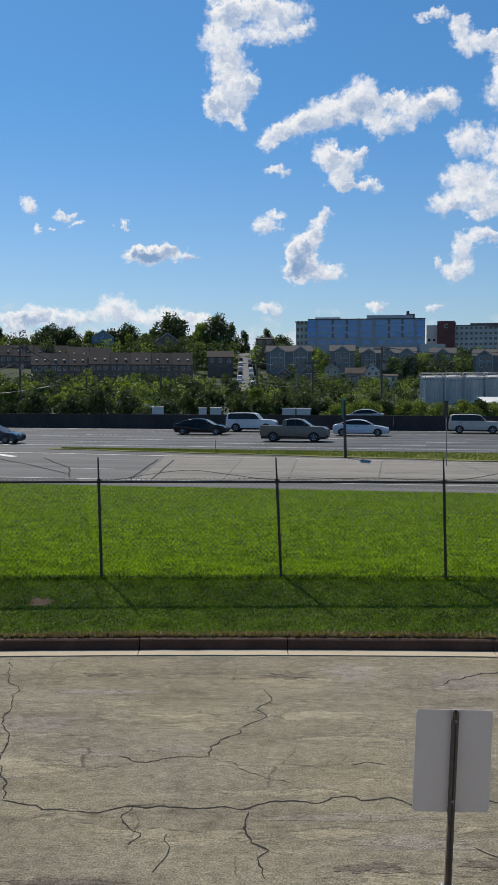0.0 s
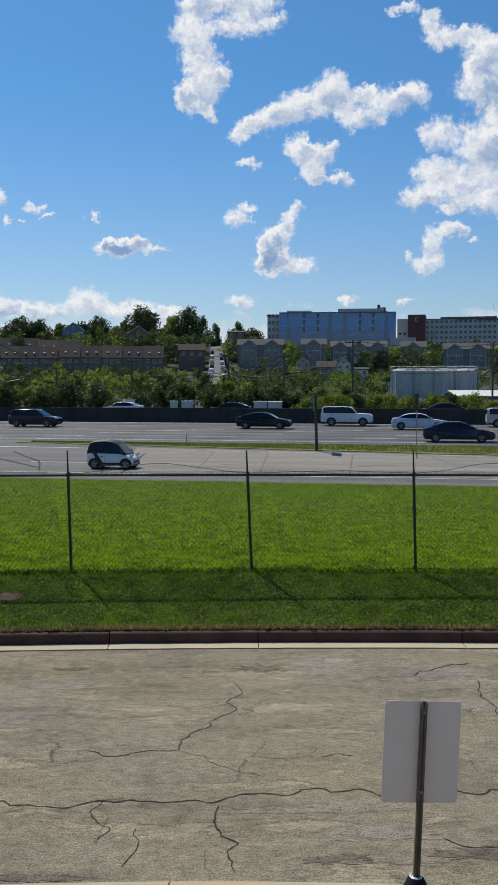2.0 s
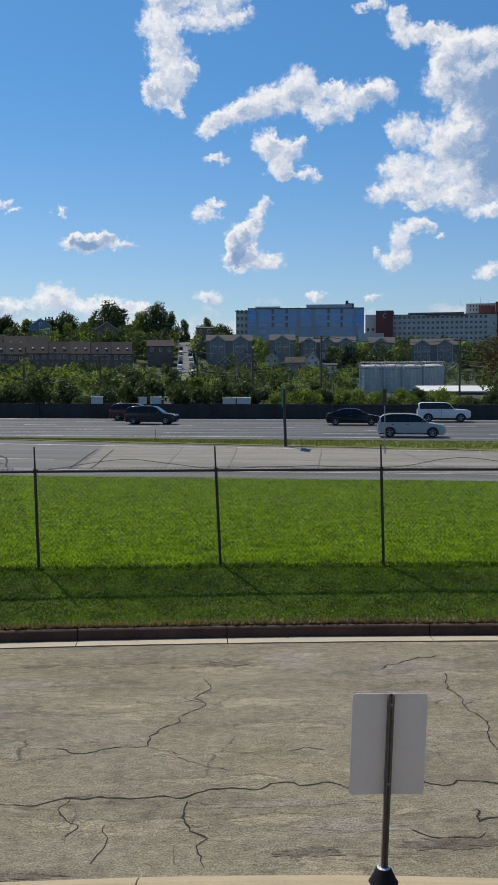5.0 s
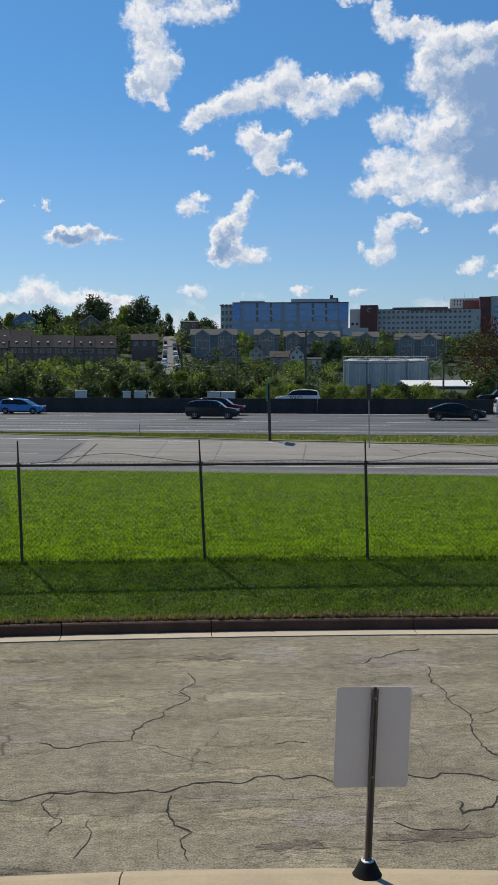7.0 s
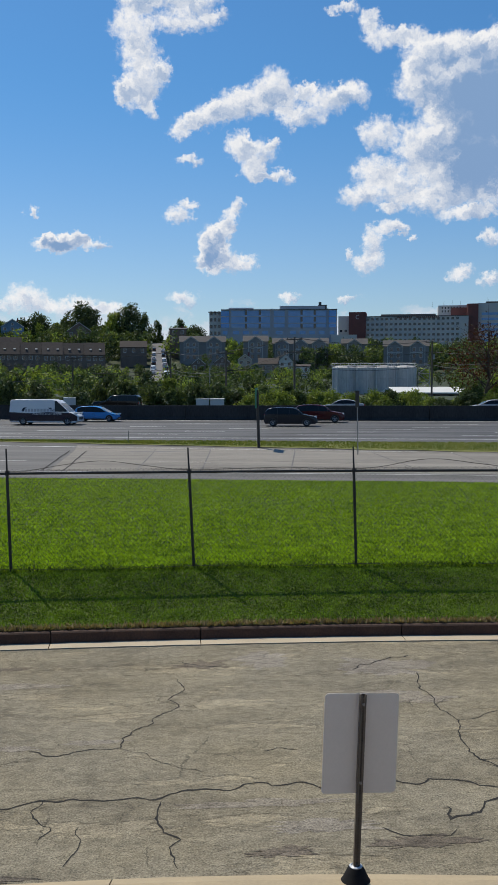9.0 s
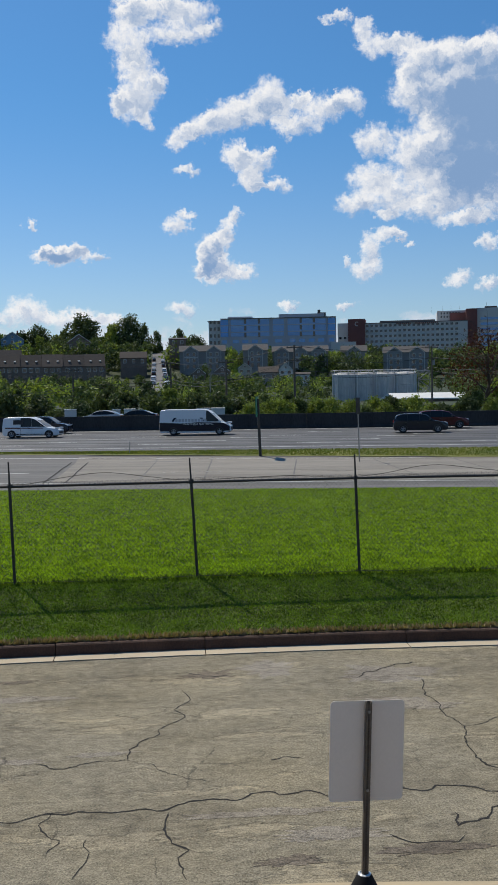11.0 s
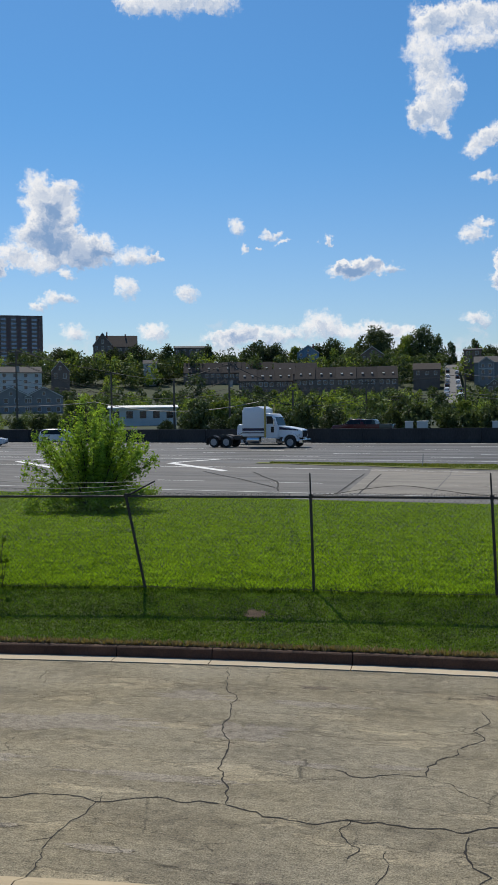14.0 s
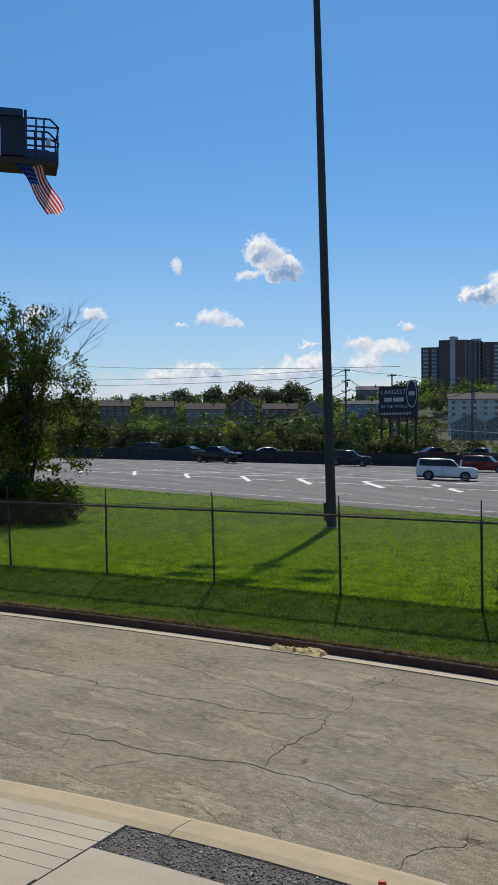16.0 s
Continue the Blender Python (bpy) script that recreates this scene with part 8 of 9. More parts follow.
def build_tanks():
    d = 230
    for i, (b, r) in enumerate(((11.15, 3.0), (12.35, 3.0), (13.55, 3.1), (14.75, 3.0))):
        z = height(d, -0.75)
        t = thing("storage_tank", "tall weathered steel storage tank with uprights and rail", "tank", "storage tanks", at=site(b, d, z, 0))
        hh = height(d, 1.18) - z
        bm = bmesh.new()
        lathe(bm, [(r, -1), (r, hh * 0.33), (r + 0.05, hh * 0.333), (r + 0.05, hh * 0.345), (r, hh * 0.35), (r, hh * 0.66), (r + 0.05, hh * 0.665), (r + 0.05, hh * 0.68), (r, hh * 0.685), (r, hh), (r * 0.9, hh + 0.3), (0, hh + 0.7)], 28)
        part("shell", bm, tank_mat, t, smooth=True)
        for a in (200, 236, 285, 318):
            bm = bmesh.new()
            x, y = math.cos(radians(a)) * (r + 0.12), math.sin(radians(a)) * (r + 0.12)
            tube(bm, (x, y, -1), (x, y, hh + 0.3), 0.13, 0.13, 6)
            part("pipe", bm, white_trim, t, "pale vertical pipe")
        bm = bmesh.new()
        for z_ in (0.55, 1.1):
            pts = [(math.cos(2 * math.pi * k / 20) * (r + 0.1), math.sin(2 * math.pi * k / 20) * (r + 0.1), hh + z_) for k in range(21)]
            pipe(bm, pts, 0.045, 4)
        for k in range(10):
            x, y = math.cos(2 * math.pi * k / 10) * (r + 0.1), math.sin(2 * math.pi * k / 10) * (r + 0.1)
            tube(bm, (x, y, hh), (x, y, hh + 1.1), 0.045, 0.045, 4)
        part("railing", bm, white_trim, t, "pale railing")
    z = height(d, -0.75)
    t = thing("steel_stair", "zigzag steel stair tower beside the tanks", "stairs", at=site(15.9, d, z))
    hh = height(d, 1.35) - z
    bm = bmesh.new()
    for x in (-1.3, 1.5):
        tube(bm, (x, 0, -1), (x, 0, hh), 0.1, 0.1, 6)
    n = 4
    for k in range(n):
        a, b_ = (-1.3, 1.5) if k % 2 else (1.5, -1.3)
        tube(bm, (a, 0, hh * k / n), (b_, 0, hh * (k + 1) / n), 0.12, 0.12, 5)
        tube(bm, (-1.3, 0, hh * (k + 1) / n), (1.5, 0, hh * (k + 1) / n), 0.08, 0.08, 5)
        tube(bm, (a, 0, hh * k / n + 1), (b_, 0, hh * (k + 1) / n + 1), 0.05, 0.05, 5)
    part("frame", bm, steel, t)
    d = 205
    gable_house("shed", "low shed with a wide white metal roof", 16.3, d, 17.5, 9, 2.2, 1.1, height(d, -0.95), siding_brown, roof_white, rows=1, cols=6, framed=False, category="shed", group="")
    gable_house("shed", "small white-gabled lean-to beside the tanks", 13.75, d - 5, 2.6, 5, 2.2, 1.0, height(d, -0.95), siding_white, roof_white, across=True, rows=1, cols=1, framed=False, category="shed", group="")


def build_street():
    """A steep street with parked cars, up the hill."""
    bm = bmesh.new()
    rows = []
    for k in range(14):
        d = 250 + k * 22
        x, y = at_bearing(-0.16 - 0.10 * k / 13, d)
        z = height(d, 0.3 + 2.4 * k / 13)
        w = 3.4
        rows.append([bm.verts.new((x - w, y, z)), bm.verts.new((x + w, y, z))])
    for a, b in zip(rows, rows[1:]):
        bm.faces.new((a[0], a[1], b[1], b[0]))
    solid("street", bm, shoulder_mat, "pale steep street running up the hill", "road", kind="structure")
    src = {}
    for k in range(12):
        d = 300 + (k // 2) * 34 + (k % 2) * 9
        f = (d - 250) / 286
        s = -1 if k % 2 else 1
        x, y = at_bearing(-0.16 - 0.10 * f, d)
        p = k % 3
        m = pose(x + s * 2.2, y, height(d, 0.3 + 2.4 * f) + 0.1, 0, -7, 90)
        if p not in src:
            src[p] = vehicle("parked_car", ("white", "silver", "black")[p] + " car parked on the steep street", "car", "sedan" if p else "suv", (white, silver, black)[p], 4.7, 1.8, 1.55, group="parked cars")
            src[p].matrix_basis = m
        else:
            copy_thing(src[p], m)
    for k, (b, d) in enumerate(((8.3, 395), (8.75, 396), (9.15, 398), (9.6, 400), (4.8, 380), (9.9, 402), (1.2, 360))):
        x, y = at_bearing(b, d)
        copy_thing(src[k % 3], pose(x, y, height(d, 0.62 if b > 8 else 0.45), 0, 0, 10 * k))
    # site trailers and boxes in the yard beyond the highway
    for k, (b, d, w, hh) in enumerate(((2.45, 117.2, 1.65, 1.75), (3.35, 117.0, 1.75, 1.75), (-2.85, 119.5, 1.0, 1.8), (-2.05, 119.0, 1.4, 1.8), (-5.6, 119.5, 1.5, 1.75))):
        x, y = at_bearing(b, d)
        t = thing("storage_container", "small white box trailer in the yard", "container", "yard containers", at=pose(x, y, ground_z(x, y) - 0.03, 0, 0, -b))
        bm = bmesh.new()
        box(bm, -w / 2, w / 2, 0, 4, 0, hh, 0.06)
        part("box", bm, siding_white, t)
        bm = bmesh.new()
        box(bm, -w / 2 - 0.05, w / 2 + 0.05, -0.05, 4.05, hh, hh + 0.1)
        part("roof", bm, roof_white, t)


build_blue_block()
build_hospital()
build_tower_block()
build_rows()
build_tanks()
build_street()


# ---------------------------------------------------------------- billboard, poles, wires
def build_billboard():
    d = 152
    z = height(d, -0.75)
    t = thing("billboard", "dark billboard with white words and a round emblem on five posts", "billboard", at=site(-33.15, d, z, -14))
    w = d * radians(34.35 - 32.03) / math.cos(radians(14))
    zt, zb = height(d, 3.42) - z, height(d, 1.55) - z
    face = surface("billboard_face", (0.03, 0.035, 0.05), (0.02, 0.024, 0.034), 0.6, grain=10, blotch=1)
    bm = bmesh.new()
    box(bm, -w / 2, w / 2, 0, 0.5, zb + 0.9, zt, 0.03)
    part("panel", bm, face, t)
    bm = bmesh.new()
    box(bm, -w / 2, w / 2, -0.25, 0.3, zb - 0.2, zb + 0.88)
    part("base_panel", bm, dark_steel, t)
    for k in range(5):
        bm = bmesh.new()
        x = -w / 2 + 0.35 + k * (w - 0.7) / 4
        tube(bm, (x, 0.25, -1.5), (x, 0.25, zb), 0.2, 0.2, 8)
        part("post", bm, dark_steel, t)
    s = (zt - zb - 0.9)
    lettering(t, "LARGEST", s * 0.25, -w * 0.12, -0.02, zt - s * 0.32, white_trim, "white words")
    lettering(t, "IN THE WORLD", s * 0.155, -w * 0.09, -0.02, zt - s * 0.86, white_trim, "white words")
    bm = bmesh.new()
    for a, e in ((-0.36, -0.16), (-0.13, 0.15)):
        box(bm, a * w, e * w, -0.03, 0.0, zt - s * 0.62, zt - s * 0.46)
    part("word_bars", bm, white_trim, t, "pale bars of small words")
    bm = bmesh.new()
    for k in range(11):
        box(bm, -w * 0.44 + k * w * 0.072, -w * 0.44 + k * w * 0.072 + w * 0.05, -0.29, -0.25, zb + 0.35, zb + 0.65)
    part("word_bars", bm, white_trim, t)
    bm = bmesh.new()
    lathe(bm, [(1.0, -0.2), (1.0, 0.1), (0.0, 0.1)], 28, "Y")
    o = part("emblem", bm, face, t, "oval emblem", at=pose(w * 0.36, -0.05, zt - s * 0.32) @ Matrix.Diagonal((w * 0.135, 1, s * 0.55, 1)))
    bm = bmesh.new()
    ring = [(math.cos(a), math.sin(a)) for a in np.linspace(0, 2 * math.pi, 29)]
    for (x0, z0), (x1, z1) in zip(ring, ring[1:]):
        prism(bm, [(x0, z0), (x1, z1), (x1 * 0.9, z1 * 0.9), (x0 * 0.9, z0 * 0.9)], -0.26, -0.2)
    box(bm, -0.6, 0.6, -0.26, -0.2, -0.12, 0.16)
    part("rim", bm, white_trim, o)


POLE_SPOTS = [(-57.5, 128, 12, 2), (-46.8, 135, 10, 1), (-41.5, 132, 10, 1), (-36.3, 150, 15.2, 3), (-33.5, 175, 16, 1), (-28.75, 150, 13.5, 2), (-26.6, 150, 13.6, 2), (-21, 150, 10, 1), (-17.2, 138, 8.5, 0), (-13.8, 135, 10.5, 2),
              (-9.9, 136, 6.4, 0), (-5.4, 160, 8, 1), (0.5, 165, 9, 1), (3.9, 138, 8.5, 1), (8.1, 138, 10.5, 2), (16.4, 170, 11, 2), (21.5, 138, 11, 2)]


def build_poles():
    tops = []
    for b, d, hh, arms in POLE_SPOTS:
        k = max(1.0, 119 / (d * math.cos(radians(b - 11.31))))
        d, hh = d * k, 3.4 + (hh - 3.4) * k
        x, y = at_bearing(b, d)
        z = ground_z(x, y)
        t = thing("utility_pole", "grey timber utility pole with cross-arms and wires", "utility pole", "utility poles", at=pose(x, y, z, 0, 0, -11.3))
        bm = bmesh.new()
        tube(bm, (0, 0, -1.2), (0, 0, hh), 0.19, 0.13, 8)
        part("pole", bm, pole_wood, t)
        pts = []
        for k in range(max(arms, 1)):
            za = hh - 0.35 - 1.9 * k
            if arms:
                bm = bmesh.new()
                box(bm, -1.15, 1.15, -0.07, 0.07, za - 0.08, za + 0.08)
                part("cross_arm", bm, pole_wood, t)
            for xx in (-1.05, 1.05):
                if arms:
                    bm = bmesh.new()
                    lathe(bm, [(0.05, za + 0.08), (0.08, za + 0.16), (0.04, za + 0.3), (0, za + 0.32)], 8)
                    part("insulator", bm, dark_trim, t, at=pose(xx, 0, 0))
                pts.append((xx, za + 0.3))
        if hh > 10:
            bm = bmesh.new()
            tube(bm, (0.3, 0, hh - 3.4), (0.3, 0, hh - 2.5), 0.24, 0.24, 10)
            part("transformer", bm, steel, t, "grey transformer can")
        m = pose(x, y, z, 0, 0, -11.3)
        tops.append([m @ Vector((0, 0.0 + 0.3 * i, zz)) for i, (xx, zz) in enumerate(pts)] + [m @ Vector((0, 0.1, hh * 0.6)), m @ Vector((0, 0.1, hh * 0.66))])
    n = 0
    lines = thing("overhead_wires", "thin sagging overhead wires between the poles", "wires")
    for a, b in zip(tops, tops[1:]):
        for i in range(max(len(a), len(b))):
            p, q = a[min(i, len(a) - 1)], b[min(i, len(b) - 1)]
            sag = (q - p).length * 0.022
            bm = bmesh.new()
            pipe(bm, [p.lerp(q, k / 10) - Vector((0, 0, sag * 4 * (k / 10) * (1 - k / 10))) for k in range(11)], 0.032, 4)
            part("wire", bm, dark_trim, lines)
    # long thick cable in the yard
    for (b0, d0, e0), (b1, d1, e1) in (((-52, 272, 0.9), (-34.6, 172, 2.1)), ((-34.0, 170, 1.4), (-22, 144, 0.75)), ((-22, 144, 0.75), (-12, 130, 0.65)), ((-58, 335, 3.9), (-36.2, 178, 4.5)), ((-58, 335, 3.6), (-36.2, 178, 4.1)), ((-58, 335, 4.9), (-33, 175, 4.6))):
        p, q = (Vector((*at_bearing(b, d), height(d, e))) for b, d, e in ((b0, d0, e0), (b1, d1, e1)))
        bm = bmesh.new()
        pipe(bm, [p.lerp(q, k / 12) - Vector((0, 0, 1.4 * 4 * (k / 12) * (1 - k / 12))) for k in range(13)], 0.05, 4)
        part("cable", bm, steel, lines, "thick pale cable")
    for b, d, hh in ((-45.5, 217, 7.0), (-30.6, 162, 6.2), (2.9, 128, 6), (-38.2, 186, 6.0)):
        x, y = at_bearing(b, d)
        t = thing("street_lamp", "curved steel street lamp beyond the barrier", "street lamp", "street lamps", at=pose(x, y, ground_z(x, y)))
        bm = bmesh.new()
        tube(bm, (0, 0, -0.3), (0, 0, hh), 0.09, 0.06, 8)
        pipe(bm, [(0, 0, hh), (0.25, 0, hh + 0.35), (0.8, 0, hh + 0.5), (1.5, 0, hh + 0.5)], 0.05, 6)
        part("pole", bm, steel, t)
        bm = bmesh.new()
        box(bm, 1.4, 2.1, -0.16, 0.16, hh + 0.4, hh + 0.56, 0.05)
        part("lamp_head", bm, steel, t)


build_billboard()
build_poles()


# ---------------------------------------------------------------- mast and lift by the lawn
def build_mast():
    x, y = -23.2, 30.2
    t = thing("high_mast", "very tall tapered dark steel lighting mast on the lawn", "light mast", at=pose(x, y, lawn_z(x, y), 0, -1.75, 0))
    bm = bmesh.new()
    hh = 26.0
    lathe(bm, [(0.235, -0.3), (0.235, 0.02), (0.22, 0.05)] + [(0.212 - 0.085 * k / 12, 0.05 + (hh - 0.05) * k / 12) for k in range(13)], 14)
    part("shaft", bm, mast_mat, t, smooth=True)
    for z in (7.3, 14.4):
        bm = bmesh.new()
        lathe(bm, [(0.212 - 0.0037 * z, z), (0.225 - 0.0037 * z, z + 0.03), (0.225 - 0.0037 * z, z + 0.22), (0.208 - 0.0037 * z, z + 0.25)], 14)
        part("sleeve", bm, mast_mat, t)
    bm = bmesh.new()
    box(bm, -0.30, -0.18, -0.12, 0.12, 0.3, 1.05, 0.02)
    part("hatch_box", bm, dark_steel, t, "small service box at the foot")
    bm = bmesh.new()
    lathe(bm, [(0.34, -0.05), (0.34, 0.05), (0.25, 0.06)], 14)
    part("base_plate", bm, steel, t)
    bm = bmesh.new()
    pipe(bm, [(math.cos(a) * 1.5, math.sin(a) * 1.5, hh - 0.3) for a in np.linspace(0, 2 * math.pi, 17)], 0.05, 6)
    part("lamp_ring", bm, mast_mat, t)
    for k in range(6):
        a = k * math.pi / 3
        bm = bmesh.new()
        tube(bm, (0.1 * math.cos(a), 0.1 * math.sin(a), hh - 0.1), (math.cos(a) * 1.5, math.sin(a) * 1.5, hh - 0.3), 0.03, 0.03, 5)
        box(bm, math.cos(a) * 1.7 - 0.38, math.cos(a) * 1.7 + 0.38, math.sin(a) * 1.7 - 0.38, math.sin(a) * 1.7 + 0.38, hh - 0.75, hh - 0.35, 0.06)
        part("floodlight", bm, mast_mat, t)


build_mast()


def build_lift():
    """The basket of a boom lift that reaches in over the lawn, with a flag under it."""
    d = 22.0
    blue_p, yellow = surface("lift_blue", (0.02, 0.045, 0.12), (0.012, 0.03, 0.08), 0.5, grain=20, blotch=3), surface("lift_deck", (0.055, 0.05, 0.045), (0.035, 0.03, 0.028), 0.8, grain=20, blotch=3)
    zf = 3.6 + d * math.tan(radians(16.5))
    x, y = at_bearing(-58.1, d)
    t = thing("boom_lift", "dark blue boom lift basket raised high above the lawn", "lift", at=pose(x, y, zf, 0, 0, 57.1))
    W = d * math.tan(radians(57.1 - 53.6))
    R = 0.93

    def bars(name, segs, r, mat):
        bm = bmesh.new()
        for a, b in segs:
            tube(bm, a, b, r, r, 6)
        part(name, bm, mat, t)
    bm = bmesh.new()
    box(bm, -1.2, W, -0.45, 0.45, -0.10, 0.03, 0.01)
    part("deck", bm, yellow, t, "dark mesh deck")
    bm = bmesh.new()
    box(bm, W * 0.46, W, -0.45, -0.42, 0.03, 0.2)
    box(bm, W - 0.03, W, -0.42, 0.45, 0.03, 0.2)
    part("toe_board", bm, blue_p, t)
    mid = W * 0.46
    for y0 in (-0.45, 0.45):
        bars("rail", [((mid, y0, R), (W * 0.86, y0, R)), ((W * 0.86, y0, R), (W, y0, R - 0.18)), ((mid, y0, R * 0.52), (W * 0.84, y0, R * 0.52)), ((W * 0.84, y0, R * 0.52), (W, y0, R * 0.42)), ((mid, y0, R * 0.8), (W, y0, R * 0.8)), ((mid, y0, R * 0.33), (W, y0, R * 0.33))], 0.022, blue_p)
        for xx in (mid + 0.01, mid + 0.17 * W, mid + 0.30 * W, W - 0.02):
            bars("stanchion", [((xx, y0, 0), (xx, y0, R - (0.18 if xx > W * 0.9 else 0)))], 0.02, blue_p)
    bars("rail", [((W, -0.45, R - 0.18), (W, 0.45, R - 0.18)), ((W, -0.45, R * 0.42), (W, 0.45, R * 0.42))], 0.022, blue_p)
    bm = bmesh.new()
    box(bm, 0.06, mid - 0.02, -0.5, -0.1, 0.05, 0.92, 0.03)
    part("control_box", bm, surface("lift_dark", (0.018, 0.025, 0.05), (0.012, 0.016, 0.03), 0.6, grain=20, blotch=3), t, "dark control console")
    bm = bmesh.new()
    box(bm, -0.6, mid - 0.06, -0.55, 0.4, 0.92, 1.10, 0.05)
    part("canopy", bm, blue_p, t)
    bars("frame", [((mid - 0.01, -0.5, 0), (mid - 0.01, -0.5, 1.08)), ((mid + 0.02, 0.4, 0), (mid + 0.02, 0.4, 1.08)), ((-0.6, -0.5, 0), (-0.6, -0.5, 1.08))], 0.035, blue_p)
    bars("boom", [((-1.0, 0.2, 0.3), (-2.6, 0.4, -0.8)), ((-2.6, 0.4, -0.8), (-12.5, 1.0, -zf + 2.0))], 0.16, blue_p)
    bm = bmesh.new()
    box(bm, -14.0, -11.2, -0.2, 2.2, -zf + 0.7, -zf + 2.1, 0.1)
    part("base", bm, blue_p, t, "lift chassis")
    for xx in (-13.6, -11.6):
        for yy in (-0.2, 2.2):
            bm = bmesh.new()
            lathe(bm, [(0.2, -0.15), (0.45, -0.15), (0.48, 0), (0.45, 0.15), (0.2, 0.15)], 18, "Y")
            part("wheel", bm, tyre_mat, t, at=pose(xx, yy, -zf + 0.62))
    bm = bmesh.new()
    tube(bm, (W * 0.83, -0.5, 0.32), (W * 0.83, -0.5, 0.46), 0.05, 0.05, 8)
    part("work_lamp", bm, lamp_white, t, "small pale lamp")
    # flag hanging below the deck
    f = thing("flag", "striped red and white flag with a dark blue corner blowing", "flag", at=pose(x, y, zf - 0.12, 0, 0, 57.1) @ Matrix.Diagonal((1, 1, 1.0, 1)))
    cols = {"red": leafy("flag_red", (0.62, 0.03, 0.05), (0.5, 0.025, 0.04), 0.8), "white": leafy("flag_white", (0.8, 0.8, 0.8), (0.72, 0.72, 0.74), 0.8),
            "blue": leafy("flag_blue", (0.03, 0.06, 0.32), (0.025, 0.05, 0.26), 0.8)}
    x0, n, m = 0.38, 13, 18

    def cloth(a, b):
        """a: along the hoist, from the inner end to the outer; b: down the fly."""
        x = x0 + a * 0.62 * (1 - 0.42 * b) + 0.72 * b + 0.05 * math.sin(6 * b + 3 * a)
        z = -0.02 - 0.98 * b ** 0.95 + 0.12 * (1 - a) * b * (0.4 - b) * 2 + 0.02 * math.sin(9 * a)
        yy = -0.45 + 0.09 * math.sin(5.5 * b + 4.5 * a) * b
        return (x, yy, z)
    for k in range(n):
        a0, a1 = k / n, (k + 1) / n
        start = 0.42 if k < 7 else 0.0
        bm = bmesh.new()
        rows = []
        for i in range(m + 1):
            b = start + (1 - start) * i / m
            rows.append([bm.verts.new(cloth(a0, b)), bm.verts.new(cloth(a1, b))])
        for p, q in zip(rows, rows[1:]):
            bm.faces.new((p[0], p[1], q[1], q[0]))
        part("stripe", bm, cols["red" if k % 2 == 0 else "white"], f)
    bm = bmesh.new()
    rows = [[bm.verts.new(cloth(7 / n * j / 6, 0.42 * i / 8)) for j in range(7)] for i in range(9)]
    for p, q in zip(rows, rows[1:]):
        for j in range(6):
            bm.faces.new((p[j], p[j + 1], q[j + 1], q[j]))
    part("canton", bm, cols["blue"], f, "dark blue corner")
    bm = bmesh.new()
    for i in range(4):
        for j in range(5):
            c = Vector(cloth(7 / n * (j + 0.5) / 5, 0.42 * (i + 0.5) / 4)) + Vector((0, -0.012, 0))
            lathe_r = 0.014
            vs = [bm.verts.new(c + Vector((math.cos(k * 1.2566 + 1.57) * lathe_r, 0, math.sin(k * 1.2566 + 1.57) * lathe_r))) for k in range(5)]
            bm.faces.new(vs)
    part("stars", bm, cols["white"], f)


build_lift()


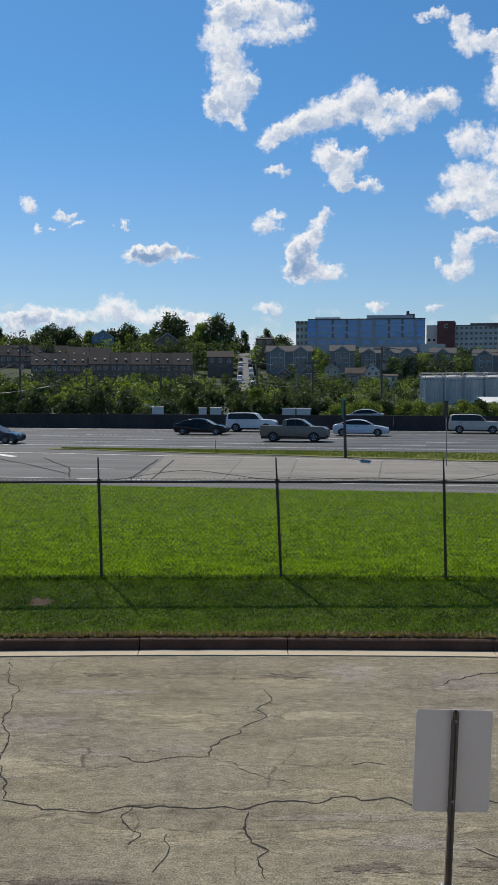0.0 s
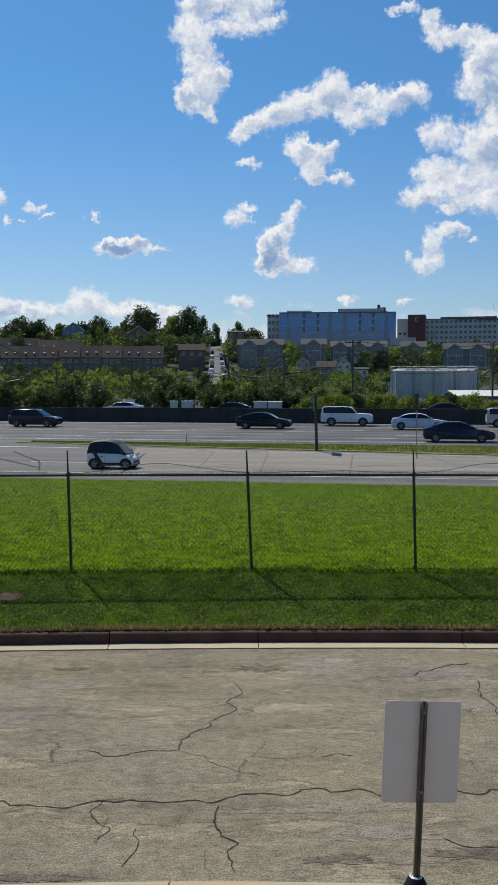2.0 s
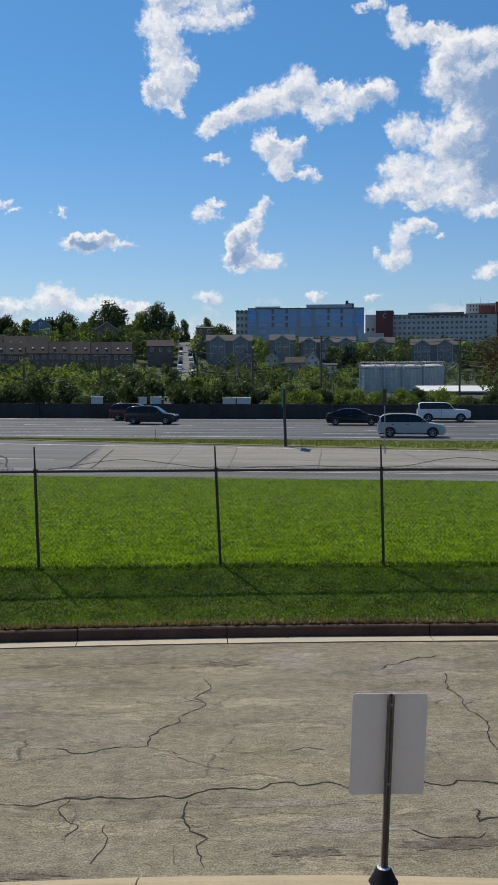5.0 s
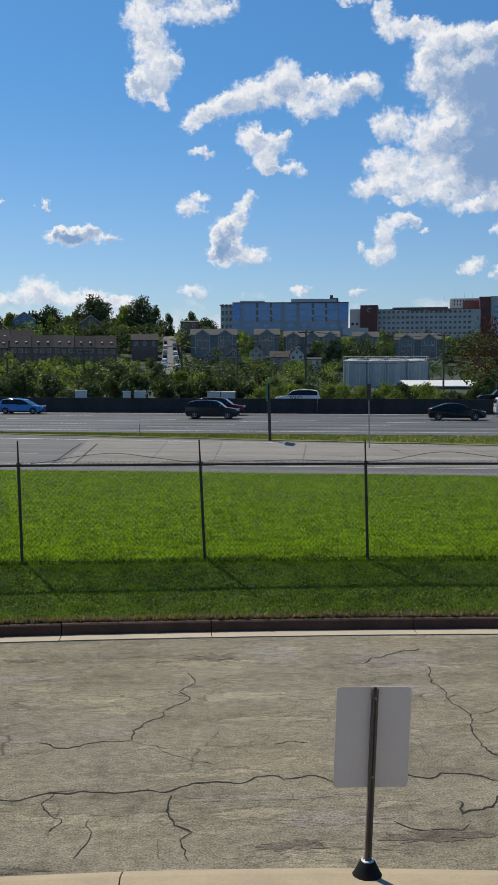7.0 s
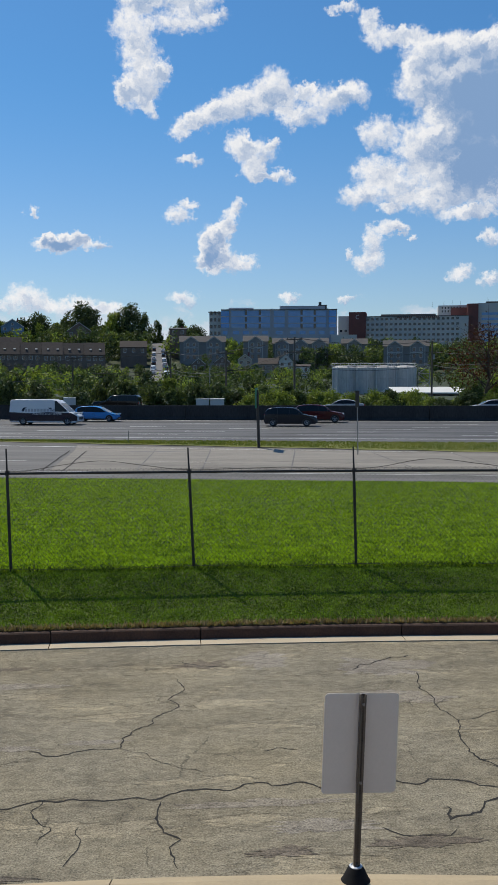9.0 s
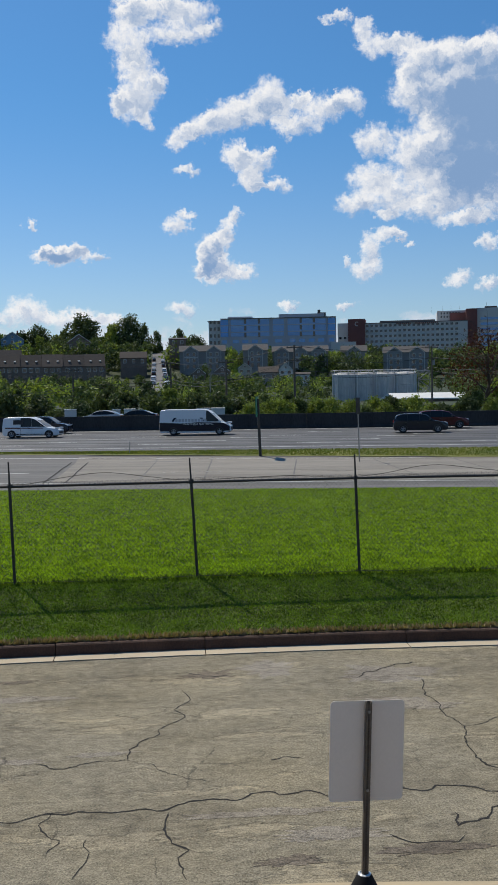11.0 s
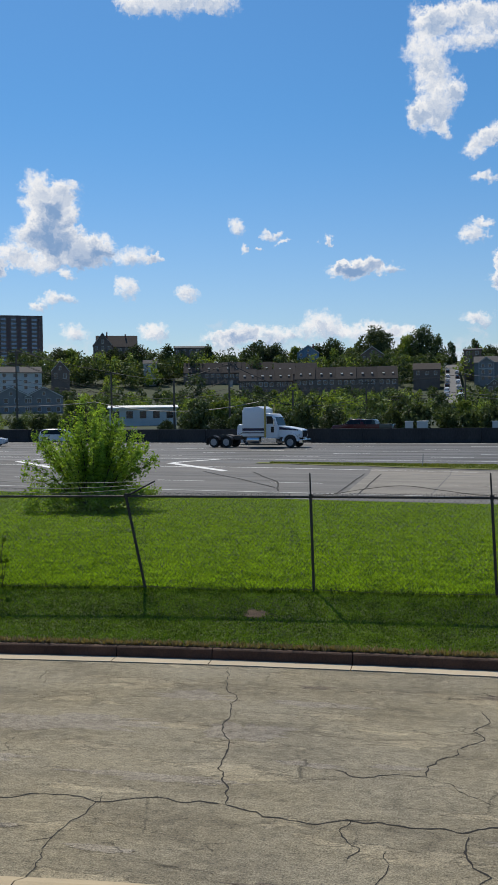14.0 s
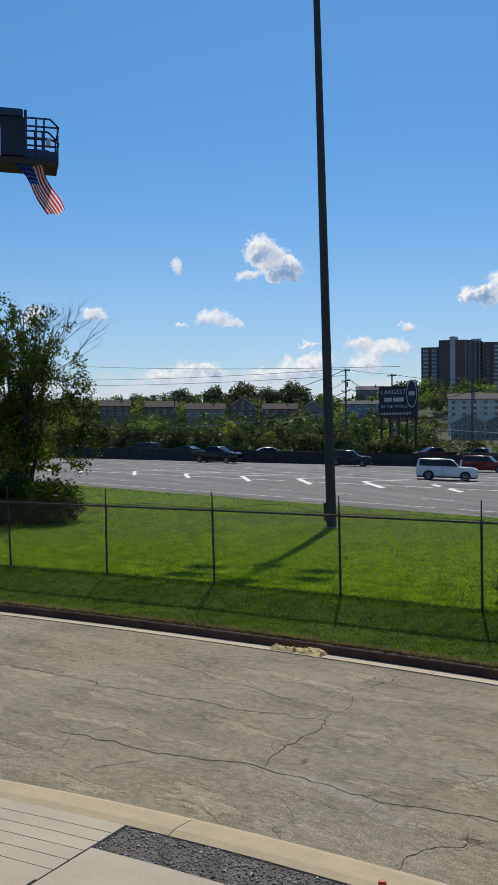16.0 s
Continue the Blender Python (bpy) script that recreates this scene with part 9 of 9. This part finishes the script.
# ---------------------------------------------------------------- what moves
# lane, then seconds and place along the highway
DRIVES = {
    "A": (81.8, [(0.0, -20.73), (0.5, -18.34), (1.0, -16.18), (1.5, -14.21), (2.0, -12.38), (2.5, -10.67), (3.0, -9.01), (3.5, -7.36), (4.0, -5.63), (6.5, 5.60), (7.0, 8.44), (7.5, 11.41), (8.0, 14.44), (16.0, 62.85)]),
    "B": (73.3, [(0.0, -10.93), (0.5, -2.18), (1.0, 6.49), (1.5, 15.20), (16.0, 267.81)]),
    "C": (87.8, [(0.0, -17.24), (0.5, -13.52), (1.0, -10.34), (1.5, -7.69), (2.0, -5.40), (2.5, -3.33), (3.0, -1.40), (3.5, 0.50), (4.0, 2.36), (6.5, 12.83), (7.0, 14.92), (16.0, 52.59)]),
    "D": (82.2, [(0.0, -6.37), (0.5, -4.63), (1.0, -2.69), (1.5, -0.75), (2.0, 1.21), (2.5, 3.41), (3.0, 5.55), (3.5, 7.81), (4.0, 10.20), (4.5, 12.57), (16.0, 67.09)]),
    "E": (87.8, [(0.0, 3.64), (0.5, 5.35), (1.0, 6.90), (1.5, 8.29), (2.0, 9.68), (16.0, 48.54)]),
    "F": (67.2, [(0.0, -33.91), (0.5, -23.53), (1.0, -13.84), (1.5, -4.79), (2.0, 3.71), (2.5, 12.16), (16.0, 240.41)]),
    "G": (81.8, [(0.0, -47.27), (1.0, -40.48), (1.5, -37.09), (2.0, -33.84), (2.5, -30.86), (3.0, -28.15), (3.5, -25.65), (4.0, -23.53), (6.5, -14.55), (7.0, -12.81), (7.5, -11.11), (8.0, -9.21), (8.5, -7.17), (9.0, -4.88), (11.5, 9.58), (12.0, 13.12), (12.5, 16.83), (16.0, 42.80)]),
    "H": (88.2, [(0.0, -61.85), (2.0, -44.41), (2.5, -40.05), (3.0, -35.84), (3.5, -31.90), (4.0, -28.61), (6.5, -15.53), (7.0, -13.08), (7.5, -10.57), (8.0, -7.93), (8.5, -5.28), (9.0, -2.57), (11.5, 11.67), (12.0, 14.51), (16.0, 37.23)]),
    "I": (67.0, [(0.0, -82.50), (2.5, -39.86), (3.0, -31.33), (3.5, -22.65), (4.0, -14.27), (4.5, -5.74), (16.0, 190.43)]),
    "K": (88.6, [(0.0, -67.32), (6.0, -37.82), (6.5, -35.36), (7.0, -32.89), (7.5, -30.54), (8.0, -28.31), (8.5, -26.19), (9.0, -24.14), (9.5, -22.0), (10.5, -16.9), (11.5, -11.0), (12.0, -7.6), (12.5, -4.1), (13.0, -0.72), (13.5, 2.64), (16.0, 19.5)]),
    "L": (87.9, [(0.0, -83.13), (11.0, -29.10), (11.5, -26.64), (12.0, -24.27), (12.5, -21.36), (13.0, -17.77), (13.5, -14.11), (14.0, -10.26), (16.0, 5.17)]),
    "M": (82.6, [(0.0, -91.10), (8.0, -34.38), (8.5, -30.84), (9.0, -27.23), (11.5, -10.27), (12.0, -7.07), (12.5, -3.82), (13.0, -0.68), (13.5, 2.47), (16.0, 18.22)]),
    "N": (81.4, [(0.0, -107.03), (11.0, -28.21), (11.5, -24.63), (12.0, -21.03), (12.5, -17.46), (13.0, -13.89), (13.5, -10.29), (14.0, -6.70), (16.0, 7.63)]),
    "O": (82.8, [(0.0, -163.02), (12.5, -49.31), (13.0, -44.76), (13.5, -40.21), (14.0, -35.76), (14.5, -31.40), (15.0, -27.04), (16.0, -18.32)]),
    "P": (88.4, [(0.0, -99.49), (12.5, -44.02), (13.0, -41.80), (13.5, -39.45), (14.0, -37.38), (14.5, -34.93), (15.0, -32.62), (16.0, -27.99)]),
    "Q": (88.6, [(0.0, -209.30), (14.0, -87.59), (14.5, -83.24), (15.0, -79.01), (15.5, -75.45), (16.0, -73.13)]),
    "R": (83.2, [(0.0, -243.03), (13.5, -75.81), (14.0, -69.61), (14.5, -63.58), (15.0, -58.15), (15.5, -54.13), (16.0, -49.94)]),
    "S": (88.0, [(0.0, -172.26), (13.5, -66.43), (14.0, -62.51), (14.5, -57.99), (15.0, -54.67), (16.0, -46.83)]),
    "T": (56.5, [(0.0, -348.19), (14.5, -66.60), (15.0, -56.89), (15.5, -47.35), (16.0, -37.47)]),
    "U": (83.2, [(0.0, -261.35), (14.5, -86.25), (15.0, -80.21), (15.5, -74.10), (16.0, -68.14)]),
    "V": (88.8, [(0.0, -244.70), (14.5, -110.55), (15.0, -105.93), (15.5, -101.02), (16.0, -96.67)]),
    "W": (88.4, [(0.0, -295.85), (15.0, -139.68), (15.5, -134.48), (16.0, -129.27)]),
    "X": (67.2, [(0.0, -463.25), (15.0, -88.25), (15.5, -75.75), (16.0, -59.74)]),
    "J": (46.2, [(0.0, -44.65), (1.5, -22.30), (2.0, -14.85), (2.5, -7.36), (3.0, 0.05), (3.5, 7.50), (16.0, 193.76)]),
    "a": (99.5, [(0.0, -7.64), (0.5, -21.07), (1.0, -34.82), (1.5, -48.41), (16.0, -442.48)]),
    "b": (99.5, [(0.0, 23.43), (1.0, -3.82), (1.5, -17.28), (2.0, -31.07), (2.5, -44.69), (16.0, -412.57)]),
    "c": (99.5, [(0.0, 35.88), (1.0, 8.45), (1.5, -5.26), (2.0, -18.91), (2.5, -32.69), (3.0, -46.41), (16.0, -402.99)]),
    "d": (99.5, [(0.0, 58.58), (1.5, 17.39), (2.0, 3.66), (2.5, -10.06), (3.0, -24.42), (3.5, -39.36), (4.0, -53.11), (16.0, -383.11)]),
    "e": (103.0, [(0.0, 157.31), (6.0, 16.86), (6.5, 5.16), (7.0, -6.64), (7.5, -18.68), (8.0, -31.44), (8.5, -44.10), (16.0, -233.98)]),
    "f": (103.0, [(0.0, 148.89), (6.5, 24.97), (7.0, 15.44), (7.5, 5.67), (8.0, -4.14), (8.5, -14.63), (9.0, -25.79), (9.5, -36.81), (16.0, -180.08)]),
    "g": (99.5, [(0.0, 202.10), (8.0, 35.84), (8.5, 25.44), (9.0, 15.05), (9.5, 4.66), (16.0, -130.43)]),
    "h": (99.5, [(0.0, 270.74), (11.0, -22.99), (11.5, -36.34), (12.0, -49.69), (12.5, -63.04), (16.0, -156.50)]),
    "i": (99.5, [(0.0, 297.70), (12.0, 18.49), (12.5, 6.86), (13.0, -4.65), (13.5, -16.84), (14.0, -29.62), (14.5, -42.59), (15.0, -55.72), (16.0, -82.00)]),
    "j": (99.5, [(0.0, 354.50), (14.5, -44.25), (15.0, -58.00), (15.5, -74.56), (16.0, -90.76)]),
    "k": (99.5, [(0.0, 246.97), (15.0, -165.53), (15.5, -179.28), (16.0, -206.26)]),
    "E2": (87.8, [(0.0, 7.78), (0.5, 9.69), (1.0, 11.60), (16.0, 68.87)]),
}


def motions():
    for key, (lane, rows) in DRIVES.items():
        turn = 180 if lane > 93 else 0
        keyed = []
        for (t0, u0), (t1, u1) in zip(rows, rows[1:]):
            n = max(1, int(abs(u1 - u0) / 14), int((t1 - t0) / 2))
            keyed += [(t0 + (t1 - t0) * k / n, u0 + (u1 - u0) * k / n) for k in range(n)]
        keyed.append(rows[-1])
        walk(CARS[key], [(t, hw_pose(u, lane, rise(lane) + 0.005, turn)) for t, u in keyed])


motions()
